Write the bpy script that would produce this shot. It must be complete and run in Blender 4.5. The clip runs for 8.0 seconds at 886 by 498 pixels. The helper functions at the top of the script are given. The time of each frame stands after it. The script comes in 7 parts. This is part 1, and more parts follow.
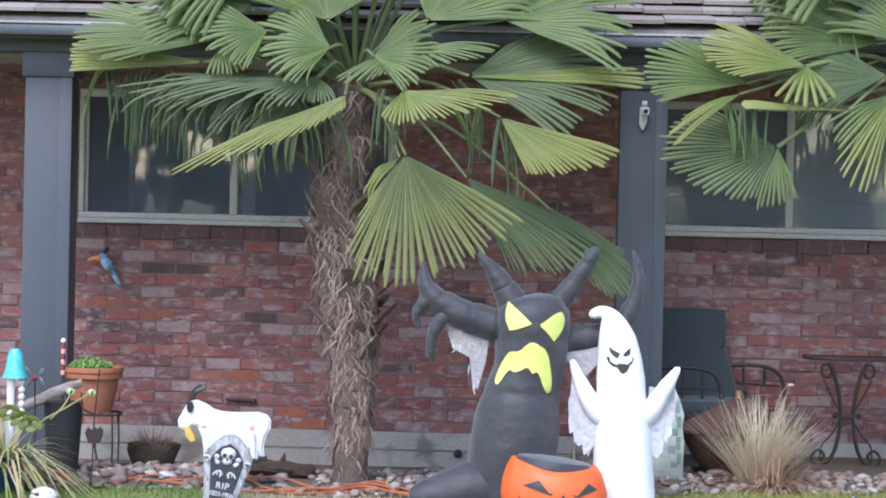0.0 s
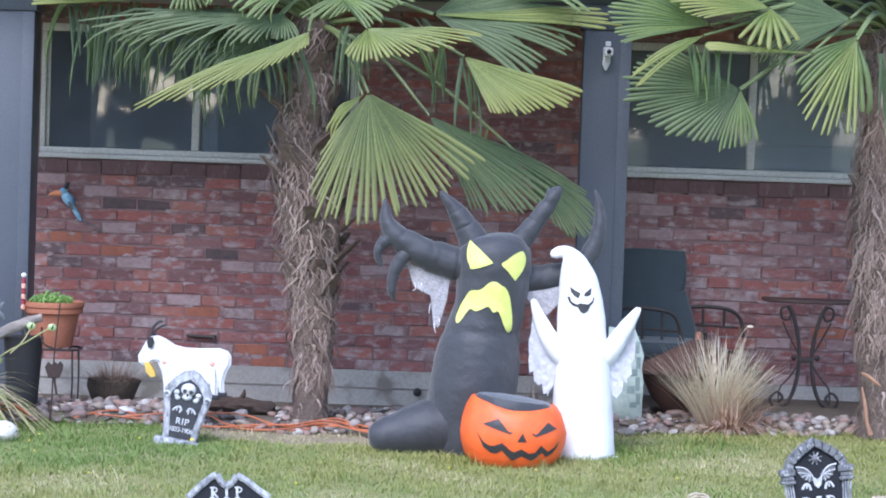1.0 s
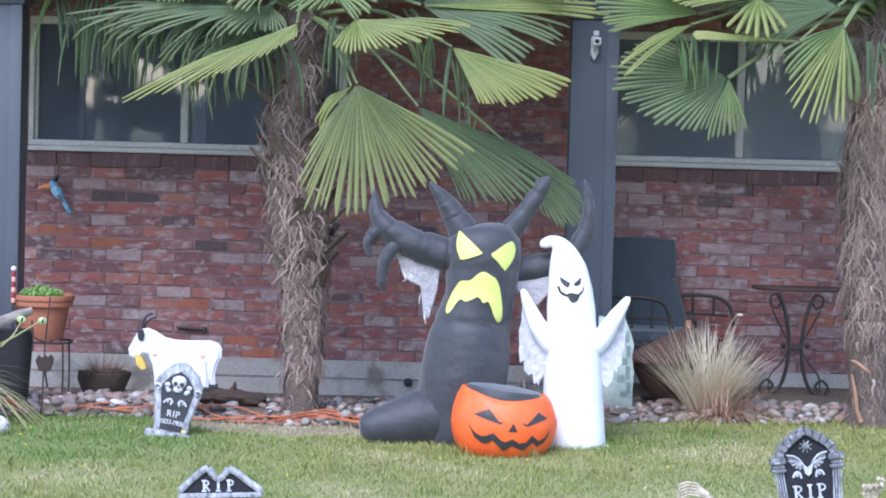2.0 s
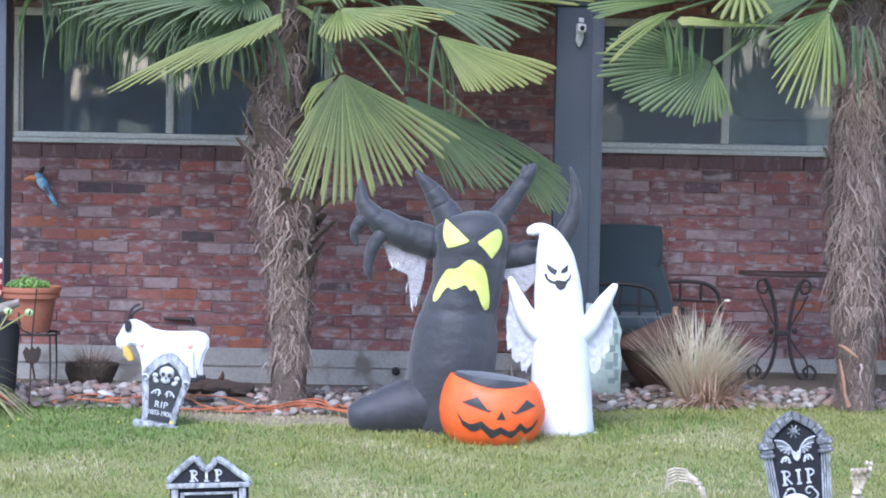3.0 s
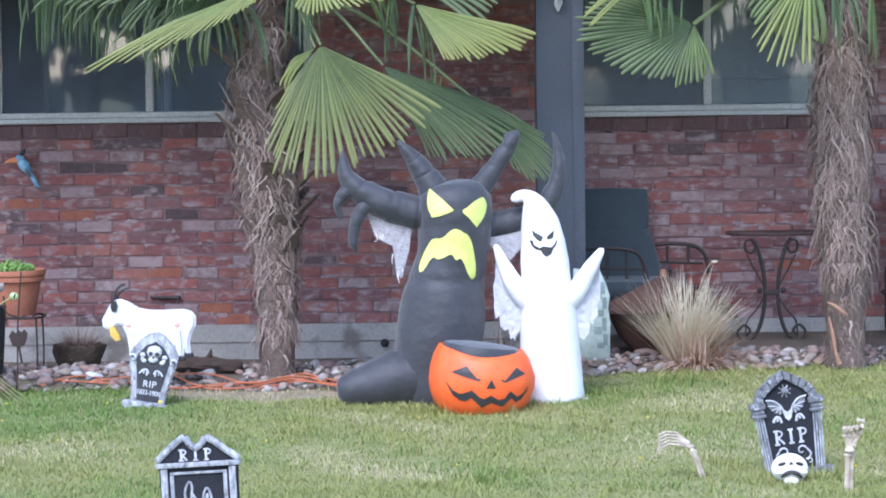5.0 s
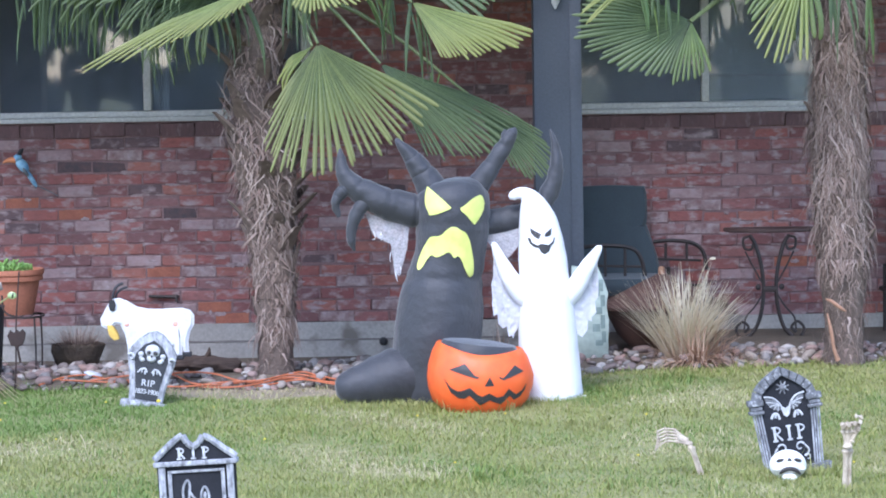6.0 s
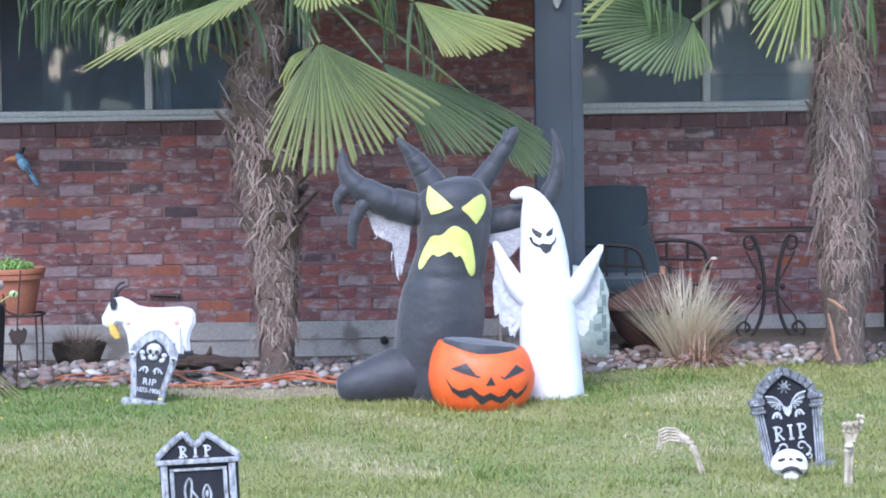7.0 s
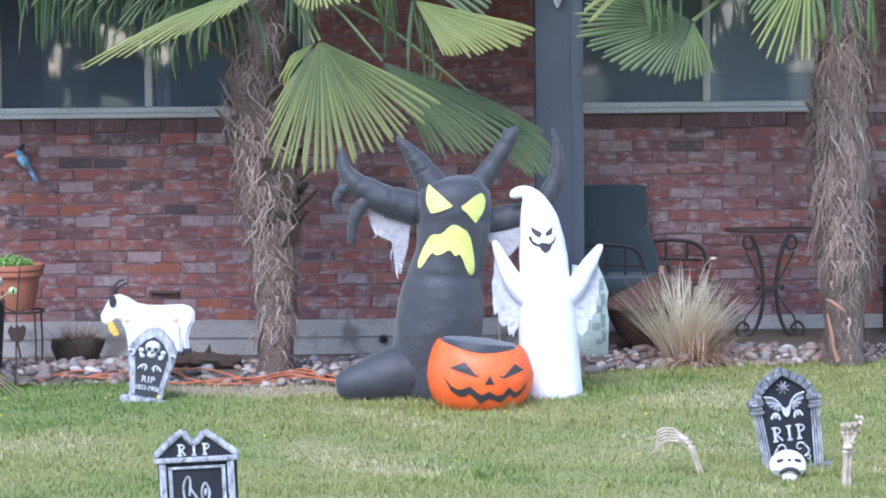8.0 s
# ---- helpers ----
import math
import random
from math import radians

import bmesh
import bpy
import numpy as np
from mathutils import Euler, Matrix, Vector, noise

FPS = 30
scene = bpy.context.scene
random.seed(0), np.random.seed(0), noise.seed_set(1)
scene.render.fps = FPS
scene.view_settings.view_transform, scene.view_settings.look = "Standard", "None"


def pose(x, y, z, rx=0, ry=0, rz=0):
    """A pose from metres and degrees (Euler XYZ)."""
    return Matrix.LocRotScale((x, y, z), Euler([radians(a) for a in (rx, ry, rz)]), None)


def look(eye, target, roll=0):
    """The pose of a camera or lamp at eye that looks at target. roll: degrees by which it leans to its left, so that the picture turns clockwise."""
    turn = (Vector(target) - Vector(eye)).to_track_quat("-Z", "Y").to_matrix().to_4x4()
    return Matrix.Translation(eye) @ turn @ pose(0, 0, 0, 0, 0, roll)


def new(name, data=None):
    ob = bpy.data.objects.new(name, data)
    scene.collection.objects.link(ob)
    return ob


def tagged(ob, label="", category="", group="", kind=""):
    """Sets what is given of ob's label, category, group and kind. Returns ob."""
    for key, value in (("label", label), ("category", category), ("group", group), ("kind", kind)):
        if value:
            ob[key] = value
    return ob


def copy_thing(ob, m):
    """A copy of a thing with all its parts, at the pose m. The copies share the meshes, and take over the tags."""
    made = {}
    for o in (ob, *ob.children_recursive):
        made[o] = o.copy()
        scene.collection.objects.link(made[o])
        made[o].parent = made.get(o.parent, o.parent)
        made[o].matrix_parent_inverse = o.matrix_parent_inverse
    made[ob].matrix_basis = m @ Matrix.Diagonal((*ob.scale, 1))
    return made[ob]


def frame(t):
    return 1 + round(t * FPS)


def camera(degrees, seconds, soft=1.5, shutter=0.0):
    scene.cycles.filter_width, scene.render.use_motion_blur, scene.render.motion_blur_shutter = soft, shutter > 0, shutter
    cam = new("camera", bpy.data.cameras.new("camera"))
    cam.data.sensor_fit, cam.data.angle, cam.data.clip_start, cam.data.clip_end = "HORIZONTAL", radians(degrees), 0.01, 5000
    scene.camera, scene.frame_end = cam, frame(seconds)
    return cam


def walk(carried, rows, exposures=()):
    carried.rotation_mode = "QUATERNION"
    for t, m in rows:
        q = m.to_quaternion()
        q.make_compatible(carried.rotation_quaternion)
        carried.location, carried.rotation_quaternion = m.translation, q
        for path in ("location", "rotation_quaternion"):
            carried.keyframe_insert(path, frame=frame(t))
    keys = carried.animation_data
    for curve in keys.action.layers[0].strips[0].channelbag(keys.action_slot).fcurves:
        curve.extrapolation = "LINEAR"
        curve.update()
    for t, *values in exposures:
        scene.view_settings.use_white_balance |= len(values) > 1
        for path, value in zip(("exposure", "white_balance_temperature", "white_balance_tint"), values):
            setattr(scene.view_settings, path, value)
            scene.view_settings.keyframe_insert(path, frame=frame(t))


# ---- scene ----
from mathutils.bvhtree import BVHTree

# A long lens, held by hand at the street; the camera only settles and turns a little.
cam = camera(19.2, 8.0, 1.85)
ROWS = [
    (0.0, -0.013, -15.046, 1.616, 1.686, -1.342, -1.307),
    (0.5, -0.021, -15.052, 1.606, 1.456, -1.957, -1.966),
    (1.0, -0.023, -15.051, 1.600, 0.768, -2.593, -1.953),
    (1.5, -0.024, -15.062, 1.615, 0.636, -2.802, -1.723),
    (3.0, -0.020, -15.053, 1.609, 0.251, -3.082, -1.083),
    (3.5, -0.005, -15.001, 1.597, 0.214, -3.343, -0.734),
    (4.0, -0.016, -15.004, 1.602, 0.142, -3.525, -0.312),
    (4.5, -0.010, -14.997, 1.609, 0.051, -3.684, 0.312),
    (6.0, 0.011, -14.996, 1.605, 0.018, -3.787, 0.945),
    (6.5, 0.001, -14.999, 1.593, 0.000, -3.727, 0.858),
    (7.0, 0.000, -15.000, 1.600, 0.000, -3.780, 0.850),
    (7.5, -0.007, -15.013, 1.615, -0.051, -3.826, 0.732),
    (8.0, -0.002, -15.000, 1.606, -0.022, -3.832, 0.578),
]
walk(cam, [(t, pose(x, y, z, 0, 0, yaw) @ pose(0, 0, 0, 90 + pitch) @ pose(0, 0, 0, 0, 0, -roll)) for t, x, y, z, yaw, pitch, roll in ROWS],
     [(0.0, 0.78, 6150, 15), (0.5, 0.88, 5950, 15), (1.0, 0.905, 5800, 15), (3.0, 0.92, 5680, 15), (8.0, 0.92, 5650, 15)])

# ---- world and sun: a bright overcast day ----
world = bpy.data.worlds.new("overcast_sky")
scene.world = world
world.use_nodes = True
wn, wl = world.node_tree.nodes, world.node_tree.links
wn.clear()
sky = wn.new("ShaderNodeTexSky")
sky.sky_type, sky.sun_disc = "NISHITA", False
sky.sun_elevation, sky.sun_rotation = radians(48), radians(200)
sky.air_density, sky.dust_density, sky.ozone_density = 1.0, 1.0, 1.0
pale = wn.new("ShaderNodeHueSaturation")
pale.inputs["Saturation"].default_value = 0.85
back = wn.new("ShaderNodeBackground")
back.inputs["Strength"].default_value = 0.27
wout = wn.new("ShaderNodeOutputWorld")
wl.new(sky.outputs[0], pale.inputs["Color"])
wl.new(pale.outputs[0], back.inputs["Color"])
wl.new(back.outputs[0], wout.inputs["Surface"])
sun = new("sun", bpy.data.lights.new("sun", "SUN"))
sun.data.energy, sun.data.angle, sun.data.color = 1.6, radians(25), (1.0, 0.98, 0.96)
sun.matrix_world = look((-4, -11, 13), (0, 0, 0))


# ---- materials ----
def mat(name, base, alt=None, rough=0.7, metal=0.0, big=3.0, fine=60.0, bump=0.2, spec=0.5, rnd=None, sheen=0.0,
        stain=None, stain_at=0.62, stain_scale=6.0, stain_soft=0.12, stretch=(1, 1, 1), through_light=0.0, dist=0.003, tip=None):
    """A surface with variation at two scales. rnd: ("object" or "island", colours) varies piece by piece."""
    m = bpy.data.materials.new(name)
    m.use_nodes = True
    n, l = m.node_tree.nodes, m.node_tree.links
    b = n["Principled BSDF"]
    geo = n.new("ShaderNodeNewGeometry")
    mp = n.new("ShaderNodeMapping")
    mp.inputs["Scale"].default_value = stretch
    l.new(geo.outputs["Position"], mp.inputs["Vector"])

    def nz(scale, detail):
        t = n.new("ShaderNodeTexNoise")
        t.inputs["Scale"].default_value, t.inputs["Detail"].default_value = scale, detail
        l.new(mp.outputs[0], t.inputs["Vector"])
        return t

    def ramp(src, a, c):
        r = n.new("ShaderNodeMapRange")
        r.inputs["From Min"].default_value, r.inputs["From Max"].default_value = a, c
        l.new(src, r.inputs["Value"])
        return r.outputs[0]

    # Mix has several sockets of one name; take the colour ones by index.
    def cmix(fac, a, c, kind="MIX"):
        x = n.new("ShaderNodeMix")
        x.data_type, x.blend_type = "RGBA", kind
        for sock, v in ((x.inputs[0], fac), (x.inputs[6], a), (x.inputs[7], c)):
            if isinstance(v, (int, float)):
                sock.default_value = v
            elif isinstance(v, tuple):
                sock.default_value = (*v, 1)
            else:
                l.new(v, sock)
        return x.outputs[2]

    n1, n2 = nz(big, 4), nz(fine, 5)
    alt = alt or tuple(c * 0.72 for c in base)
    if rnd:
        if rnd[0] == "object":
            val = n.new("ShaderNodeObjectInfo").outputs["Random"]
        else:
            val = geo.outputs["Random Per Island"]
        cr = n.new("ShaderNodeValToRGB")
        cr.color_ramp.interpolation = "CONSTANT" if len(rnd) < 3 else rnd[2]
        cols = rnd[1]
        while len(cr.color_ramp.elements) < len(cols):
            cr.color_ramp.elements.new(0.5)
        for i, c in enumerate(cols):
            cr.color_ramp.elements[i].position = i / len(cols)
            cr.color_ramp.elements[i].color = (*c, 1)
        l.new(val, cr.inputs[0])
        col = cmix(ramp(n1.outputs[0], 0.3, 0.75), cr.outputs[0], cmix(0.45, cr.outputs[0], alt))
    else:
        col = cmix(ramp(n1.outputs[0], 0.3, 0.7), base, alt)
    col = cmix(0.35, col, cmix(1.0, col, n2.outputs[0], "OVERLAY"))
    if stain:
        n3 = nz(stain_scale, 6)
        col = cmix(ramp(n3.outputs[0], stain_at, stain_at + stain_soft), col, stain)
    if tip:
        # the far ends of old leaves fade to another colour
        age = n.new("ShaderNodeAttribute")
        age.attribute_name = "age"
        col = cmix(ramp(age.outputs["Fac"], 0.35, 1.25), col, tip)
    l.new(col, b.inputs["Base Color"])
    rr = n.new("ShaderNodeMapRange")
    rr.inputs["To Min"].default_value, rr.inputs["To Max"].default_value = max(0, rough - 0.1), min(1, rough + 0.1)
    l.new(n2.outputs[0], rr.inputs["Value"])
    l.new(rr.outputs[0], b.inputs["Roughness"])
    b.inputs["Metallic"].default_value = metal
    b.inputs["Specular IOR Level"].default_value = spec
    b.inputs["Sheen Weight"].default_value = sheen
    if bump:
        bp = n.new("ShaderNodeBump")
        bp.inputs["Strength"].default_value, bp.inputs["Distance"].default_value = bump, dist
        l.new(n2.outputs[0], bp.inputs["Height"])
        l.new(bp.outputs[0], b.inputs["Normal"])
    if through_light:
        tr = n.new("ShaderNodeBsdfTranslucent")
        l.new(col, tr.inputs["Color"])
        ms = n.new("ShaderNodeMixShader")
        ms.inputs[0].default_value = through_light
        l.new(b.outputs[0], ms.inputs[1])
        l.new(tr.outputs[0], ms.inputs[2])
        l.new(ms.outputs[0], n["Material Output"].inputs["Surface"])
    return m


BRICKS = [(0.21, 0.072, 0.062), (0.25, 0.085, 0.068), (0.18, 0.07, 0.064), (0.155, 0.07, 0.066), (0.28, 0.105, 0.075),
          (0.15, 0.072, 0.07), (0.22, 0.08, 0.07), (0.20, 0.10, 0.092), (0.30, 0.23, 0.22), (0.27, 0.085, 0.062), (0.24, 0.155, 0.145), (0.17, 0.065, 0.06), (0.26, 0.11, 0.095),
          (0.085, 0.062, 0.064), (0.22, 0.12, 0.108), (0.31, 0.125, 0.085)]
BRICKS = [tuple(k * (0.84 * v + 0.10 * sum(c) / 3 + 0.06 * 0.13) for v, k in zip(c, (1.20, 1.04, 1.07))) for c in BRICKS]
M_BRICK = mat("brick", BRICKS[0], (0.16, 0.09, 0.08), 0.9, big=16, fine=60, bump=0.9, rnd=("object", BRICKS), stain=(0.34, 0.26, 0.255), stain_at=0.50, stain_soft=0.2, stain_scale=26, stretch=(0.55, 1, 1))
M_BRICK_ROW = mat("brick_far", BRICKS[0], (0.16, 0.09, 0.08), 0.9, big=16, fine=60, bump=0.9, rnd=("island", BRICKS), stain=(0.34, 0.26, 0.255), stain_at=0.50, stain_soft=0.2, stain_scale=26, stretch=(0.55, 1, 1))
M_BRICK_DARK = mat("dark_brick", (0.07, 0.055, 0.06), (0.12, 0.072, 0.07), 0.9, big=22, fine=60, bump=0.9)
M_BRICK_PALE = mat("smeared_brick", (0.38, 0.30, 0.29), (0.20, 0.11, 0.105), 0.9, big=20, fine=60, bump=0.9)
M_BRICK_ORANGE = mat("orange_brick", (0.34, 0.125, 0.075), (0.26, 0.09, 0.06), 0.9, big=12, fine=60, bump=0.9)
M_MORTAR = mat("mortar", (0.26, 0.165, 0.16), (0.17, 0.10, 0.098), 0.9, big=9, fine=80, bump=0.8)
M_SILL = mat("sill_brick", (0.15, 0.082, 0.08), (0.105, 0.064, 0.064), 0.9, big=5, fine=60, bump=0.9, stain=(0.25, 0.185, 0.18), stain_at=0.58, stain_soft=0.2, stain_scale=30, stretch=(1, 1, 0.35))
M_JOINT = mat("dirty_form_joint", (0.22, 0.20, 0.185), (0.15, 0.13, 0.12), 0.95, big=6, fine=60, bump=0.5)
M_SLAB = mat("slab_concrete", (0.50, 0.48, 0.45), (0.42, 0.40, 0.37), 0.85, big=3, fine=60, bump=0.3)
M_CONCRETE = mat("concrete", (0.36, 0.34, 0.31), (0.27, 0.25, 0.23), 0.9, big=2, fine=50, bump=0.4, stain=(0.17, 0.15, 0.13), stain_at=0.55, stain_scale=5)
M_POST = mat("slate_blue_paint", (0.068, 0.077, 0.096), (0.054, 0.063, 0.082), 0.45, big=2, fine=80, bump=0.12, stain=(0.16, 0.17, 0.18), stain_at=0.76, stain_scale=14)
M_SOFFIT = mat("soffit_paint", (0.42, 0.40, 0.37), (0.34, 0.33, 0.31), 0.7)
M_FRAME = mat("window_vinyl", (0.52, 0.51, 0.48), (0.44, 0.43, 0.41), 0.45, bump=0.05)
M_SHINGLE = mat("roof_shingle", (0.27, 0.235, 0.215), (0.2, 0.17, 0.155), 0.9, fine=60, bump=0.6, rnd=("object", [(0.28, 0.245, 0.225), (0.23, 0.195, 0.175), (0.32, 0.285, 0.265), (0.25, 0.21, 0.19)]), stain=(0.12, 0.12, 0.1), stain_at=0.66)
M_ROOF = mat("roof_far", (0.30, 0.27, 0.26), (0.2, 0.18, 0.17), 0.9)
M_GUTTER = mat("gutter_metal", (0.10, 0.11, 0.13), rough=0.35, metal=0.3, bump=0.05)
M_GUTTER_HIGHLIGHT = mat("gutter_highlight", (0.36, 0.37, 0.39), rough=0.4, bump=0.05)
M_ROOM = mat("room_paint", (0.50, 0.52, 0.56), (0.38, 0.40, 0.44), 0.8)
M_CURTAIN = mat("curtain", (0.80, 0.81, 0.82), (0.60, 0.62, 0.64), 0.9, stretch=(1, 1, 0.1), big=10)
M_SCREEN = mat("roller_blind", (0.60, 0.64, 0.59), (0.52, 0.56, 0.52), 0.85)
M_SOIL = mat("soil", (0.09, 0.07, 0.05), (0.14, 0.11, 0.08), 0.95, fine=40, bump=0.8, dist=0.01)
M_LAWN = mat("lawn_soil", (0.185, 0.205, 0.07), (0.27, 0.25, 0.12), 0.95, big=1.5, fine=45, bump=0.8, dist=0.01)
M_BARE = mat("bare_earth", (0.30, 0.245, 0.175), (0.21, 0.17, 0.11), 0.95, big=7, fine=60, bump=0.7, dist=0.008)
STONES = [(0.27, 0.18, 0.155), (0.16, 0.12, 0.11), (0.29, 0.255, 0.235), (0.19, 0.175, 0.165), (0.25, 0.155, 0.125), (0.11, 0.092, 0.088), (0.40, 0.37, 0.345), (0.21, 0.14, 0.12), (0.14, 0.11, 0.098), (0.27, 0.225, 0.185)]
M_STONE = mat("river_stone", STONES[0], (0.2, 0.17, 0.16), 0.8, big=18, fine=90, bump=0.3, rnd=("object", STONES))
M_STONES = mat("river_stones", STONES[0], (0.2, 0.17, 0.16), 0.8, big=18, fine=90, bump=0.3, rnd=("island", STONES))
M_GRASS = mat("grass", (0.15, 0.20, 0.05), (0.36, 0.33, 0.16), 0.55, big=2.6, fine=30, bump=0, through_light=0.3,
              rnd=("island", [(0.205, 0.258, 0.05), (0.24, 0.29, 0.06), (0.185, 0.24, 0.046), (0.275, 0.31, 0.074), (0.34, 0.325, 0.105), (0.22, 0.275, 0.056), (0.30, 0.32, 0.086), (0.38, 0.355, 0.13)]))
LEAF = [(0.088, 0.14, 0.042), (0.115, 0.17, 0.046), (0.075, 0.125, 0.042), (0.145, 0.205, 0.058), (0.096, 0.15, 0.05)]
LEAF_Y = [(0.145, 0.182, 0.05), (0.178, 0.215, 0.058), (0.13, 0.165, 0.046), (0.21, 0.245, 0.07)]
M_STRAW = mat("straw_grass", (0.52, 0.44, 0.27), (0.40, 0.36, 0.19), 0.7, big=3, fine=30, bump=0, through_light=0.2,
              rnd=("island", [(0.54, 0.46, 0.29), (0.42, 0.40, 0.19), (0.60, 0.50, 0.35), (0.36, 0.38, 0.15)]))
M_LUSH = mat("lush_grass", (0.12, 0.24, 0.05), (0.18, 0.28, 0.07), 0.55, big=3, fine=30, bump=0, through_light=0.3,
             rnd=("island", [(0.13, 0.215, 0.042), (0.17, 0.26, 0.056), (0.11, 0.185, 0.038), (0.20, 0.285, 0.07)]))
M_LEAF = mat("palm_leaf", LEAF[0], (0.16, 0.20, 0.07), 0.38, big=5, fine=70, bump=0.08, spec=0.3, rnd=("island", LEAF), through_light=0.28, tip=(0.16, 0.20, 0.08))
M_LEAF_Y = mat("palm_leaf_yellowish", LEAF_Y[0], (0.15, 0.21, 0.06), 0.38, big=5, fine=70, bump=0.08, spec=0.3, rnd=("island", LEAF_Y), through_light=0.3, tip=(0.30, 0.30, 0.10))
LEAF_M = [(0.088, 0.112, 0.04), (0.125, 0.152, 0.05), (0.078, 0.10, 0.037), (0.16, 0.188, 0.066)]
M_LEAF_MID = mat("palm_leaf_mid", LEAF_M[0], (0.13, 0.18, 0.06), 0.4, big=5, fine=70, bump=0.08, spec=0.3, rnd=("island", LEAF_M), through_light=0.28, tip=(0.29, 0.30, 0.12))
LEAF_D = [(0.075, 0.112, 0.05), (0.09, 0.13, 0.057), (0.068, 0.10, 0.048), (0.108, 0.148, 0.07)]
M_LEAF_DEEP = mat("palm_leaf_old", LEAF_D[0], (0.10, 0.14, 0.06), 0.42, big=5, fine=70, bump=0.08, spec=0.3, rnd=("island", LEAF_D), through_light=0.25, tip=(0.13, 0.165, 0.075))
M_PETIOLE = mat("palm_stalk", (0.16, 0.20, 0.08), (0.12, 0.15, 0.06), 0.45, bump=0.1)
M_BARK = mat("palm_trunk", (0.075, 0.055, 0.045), (0.155, 0.115, 0.093), 0.95, big=8, fine=60, bump=0.8, dist=0.01)
FIB = [(0.28, 0.205, 0.17), (0.21, 0.145, 0.12), (0.34, 0.26, 0.22), (0.165, 0.11, 0.09), (0.41, 0.33, 0.28), (0.25, 0.18, 0.145)]
M_BOOT = mat("palm_leaf_base", (0.16, 0.115, 0.092), (0.09, 0.063, 0.05), 0.9, big=20, fine=80, bump=0.6, stain=(0.34, 0.27, 0.22), stain_at=0.62, stain_scale=30)
M_FIBRE = mat("palm_fibre", FIB[0], (0.13, 0.09, 0.075), 0.9, big=6, bump=0, rnd=("island", FIB))
M_BLACKFAB = mat("black_nylon", (0.033, 0.034, 0.041), (0.025, 0.026, 0.031), 0.6, big=4, fine=17, bump=0.8, sheen=0.25, dist=0.011)
M_YELLOW = mat("yellow_nylon", (0.66, 0.70, 0.19), (0.60, 0.64, 0.165), 0.55, big=4, fine=22, bump=0.2)
M_WHITEFAB = mat("white_nylon", (0.86, 0.86, 0.88), (0.82, 0.82, 0.85), 0.6, big=4, fine=17, bump=0.7, dist=0.009, through_light=0.15)
M_ORANGE = mat("orange_nylon", (0.80, 0.13, 0.025), (0.74, 0.11, 0.02), 0.5, big=4, fine=15, bump=0.5, dist=0.007)
M_SLEEVE = mat("thin_white_cloth", (0.72, 0.72, 0.76), (0.60, 0.60, 0.66), 0.8, big=14, fine=60, bump=0.8, dist=0.008, through_light=0.3)
M_FACE = mat("black_print", (0.035, 0.033, 0.034), rough=0.55, bump=0.1)
M_GAUZE = mat("white_gauze", (0.80, 0.79, 0.82), (0.72, 0.71, 0.75), 0.8, big=8, fine=120, bump=0.3, through_light=0.4)


nt = M_GAUZE.node_tree
net = nt.nodes.new("ShaderNodeTexNoise")
net.inputs["Scale"].default_value, net.inputs["Detail"].default_value = 100, 3
pos = nt.nodes.new("ShaderNodeNewGeometry")
nt.links.new(pos.outputs["Position"], net.inputs["Vector"])
gap = nt.nodes.new("ShaderNodeMapRange")
gap.inputs["From Min"].default_value, gap.inputs["From Max"].default_value = 0.35, 0.75
gap.inputs["To Min"].default_value, gap.inputs["To Max"].default_value = 0.50, 0.68
nt.links.new(net.outputs[0], gap.inputs["Value"])
clear, both = nt.nodes.new("ShaderNodeBsdfTransparent"), nt.nodes.new("ShaderNodeMixShader")
solid = nt.nodes["Material Output"].inputs["Surface"].links[0].from_socket
nt.links.new(gap.outputs[0], both.inputs[0])
nt.links.new(solid, both.inputs[1])
nt.links.new(clear.outputs[0], both.inputs[2])
nt.links.new(both.outputs[0], nt.nodes["Material Output"].inputs["Surface"])


# ---- helpers for building ----
def mesh_of(name, bm, materials):
    me = bpy.data.meshes.new(name)
    bmesh.ops.recalc_face_normals(bm, faces=bm.faces)
    bm.to_mesh(me)
    bm.free()
    for m in materials if isinstance(materials, (list, tuple)) else [materials]:
        me.materials.append(m)
    return me


def part(name, bm, material, parent=None, label="", smooth=True):
    me = mesh_of(name, bm, material)
    if smooth:
        me.shade_smooth()
        me.set_sharp_from_angle(angle=radians(40))
    ob = new(name, me)
    ob.parent = parent
    if label:
        tagged(ob, label)
    return ob


def raw(name, verts, faces, material, parent=None, smooth=False):
    me = bpy.data.meshes.new(name)
    me.from_pydata(verts, [], faces)
    me.materials.append(material)
    if smooth:
        me.shade_smooth()
    ob = new(name, me)
    ob.parent = parent
    return ob


def thing(name, label, category, group="", kind="", at=(0, 0, 0)):
    ob = new(name)
    ob.empty_display_size = 0.1
    ob.location = at
    return tagged(ob, label, category, group, kind)


def box(bm, x0, x1, y0, y1, z0, z1, bevel=0.0):
    r = bmesh.ops.create_cube(bm, size=1, matrix=Matrix.Translation(((x0 + x1) / 2, (y0 + y1) / 2, (z0 + z1) / 2)) @ Matrix.Diagonal((x1 - x0, y1 - y0, z1 - z0, 1)))
    if bevel:
        edges = list({e for v in r["verts"] for e in v.link_edges})
        bmesh.ops.bevel(bm, geom=edges, offset=bevel, segments=2, affect="EDGES", profile=0.6)
    return bm


def boxed(name, dims, material, parent=None, bevel=0.004, label="", m=None):
    bm = bmesh.new()
    box(bm, *dims, bevel)
    if m:
        bmesh.ops.transform(bm, matrix=m, verts=bm.verts)
    return part(name, bm, material, parent, label)


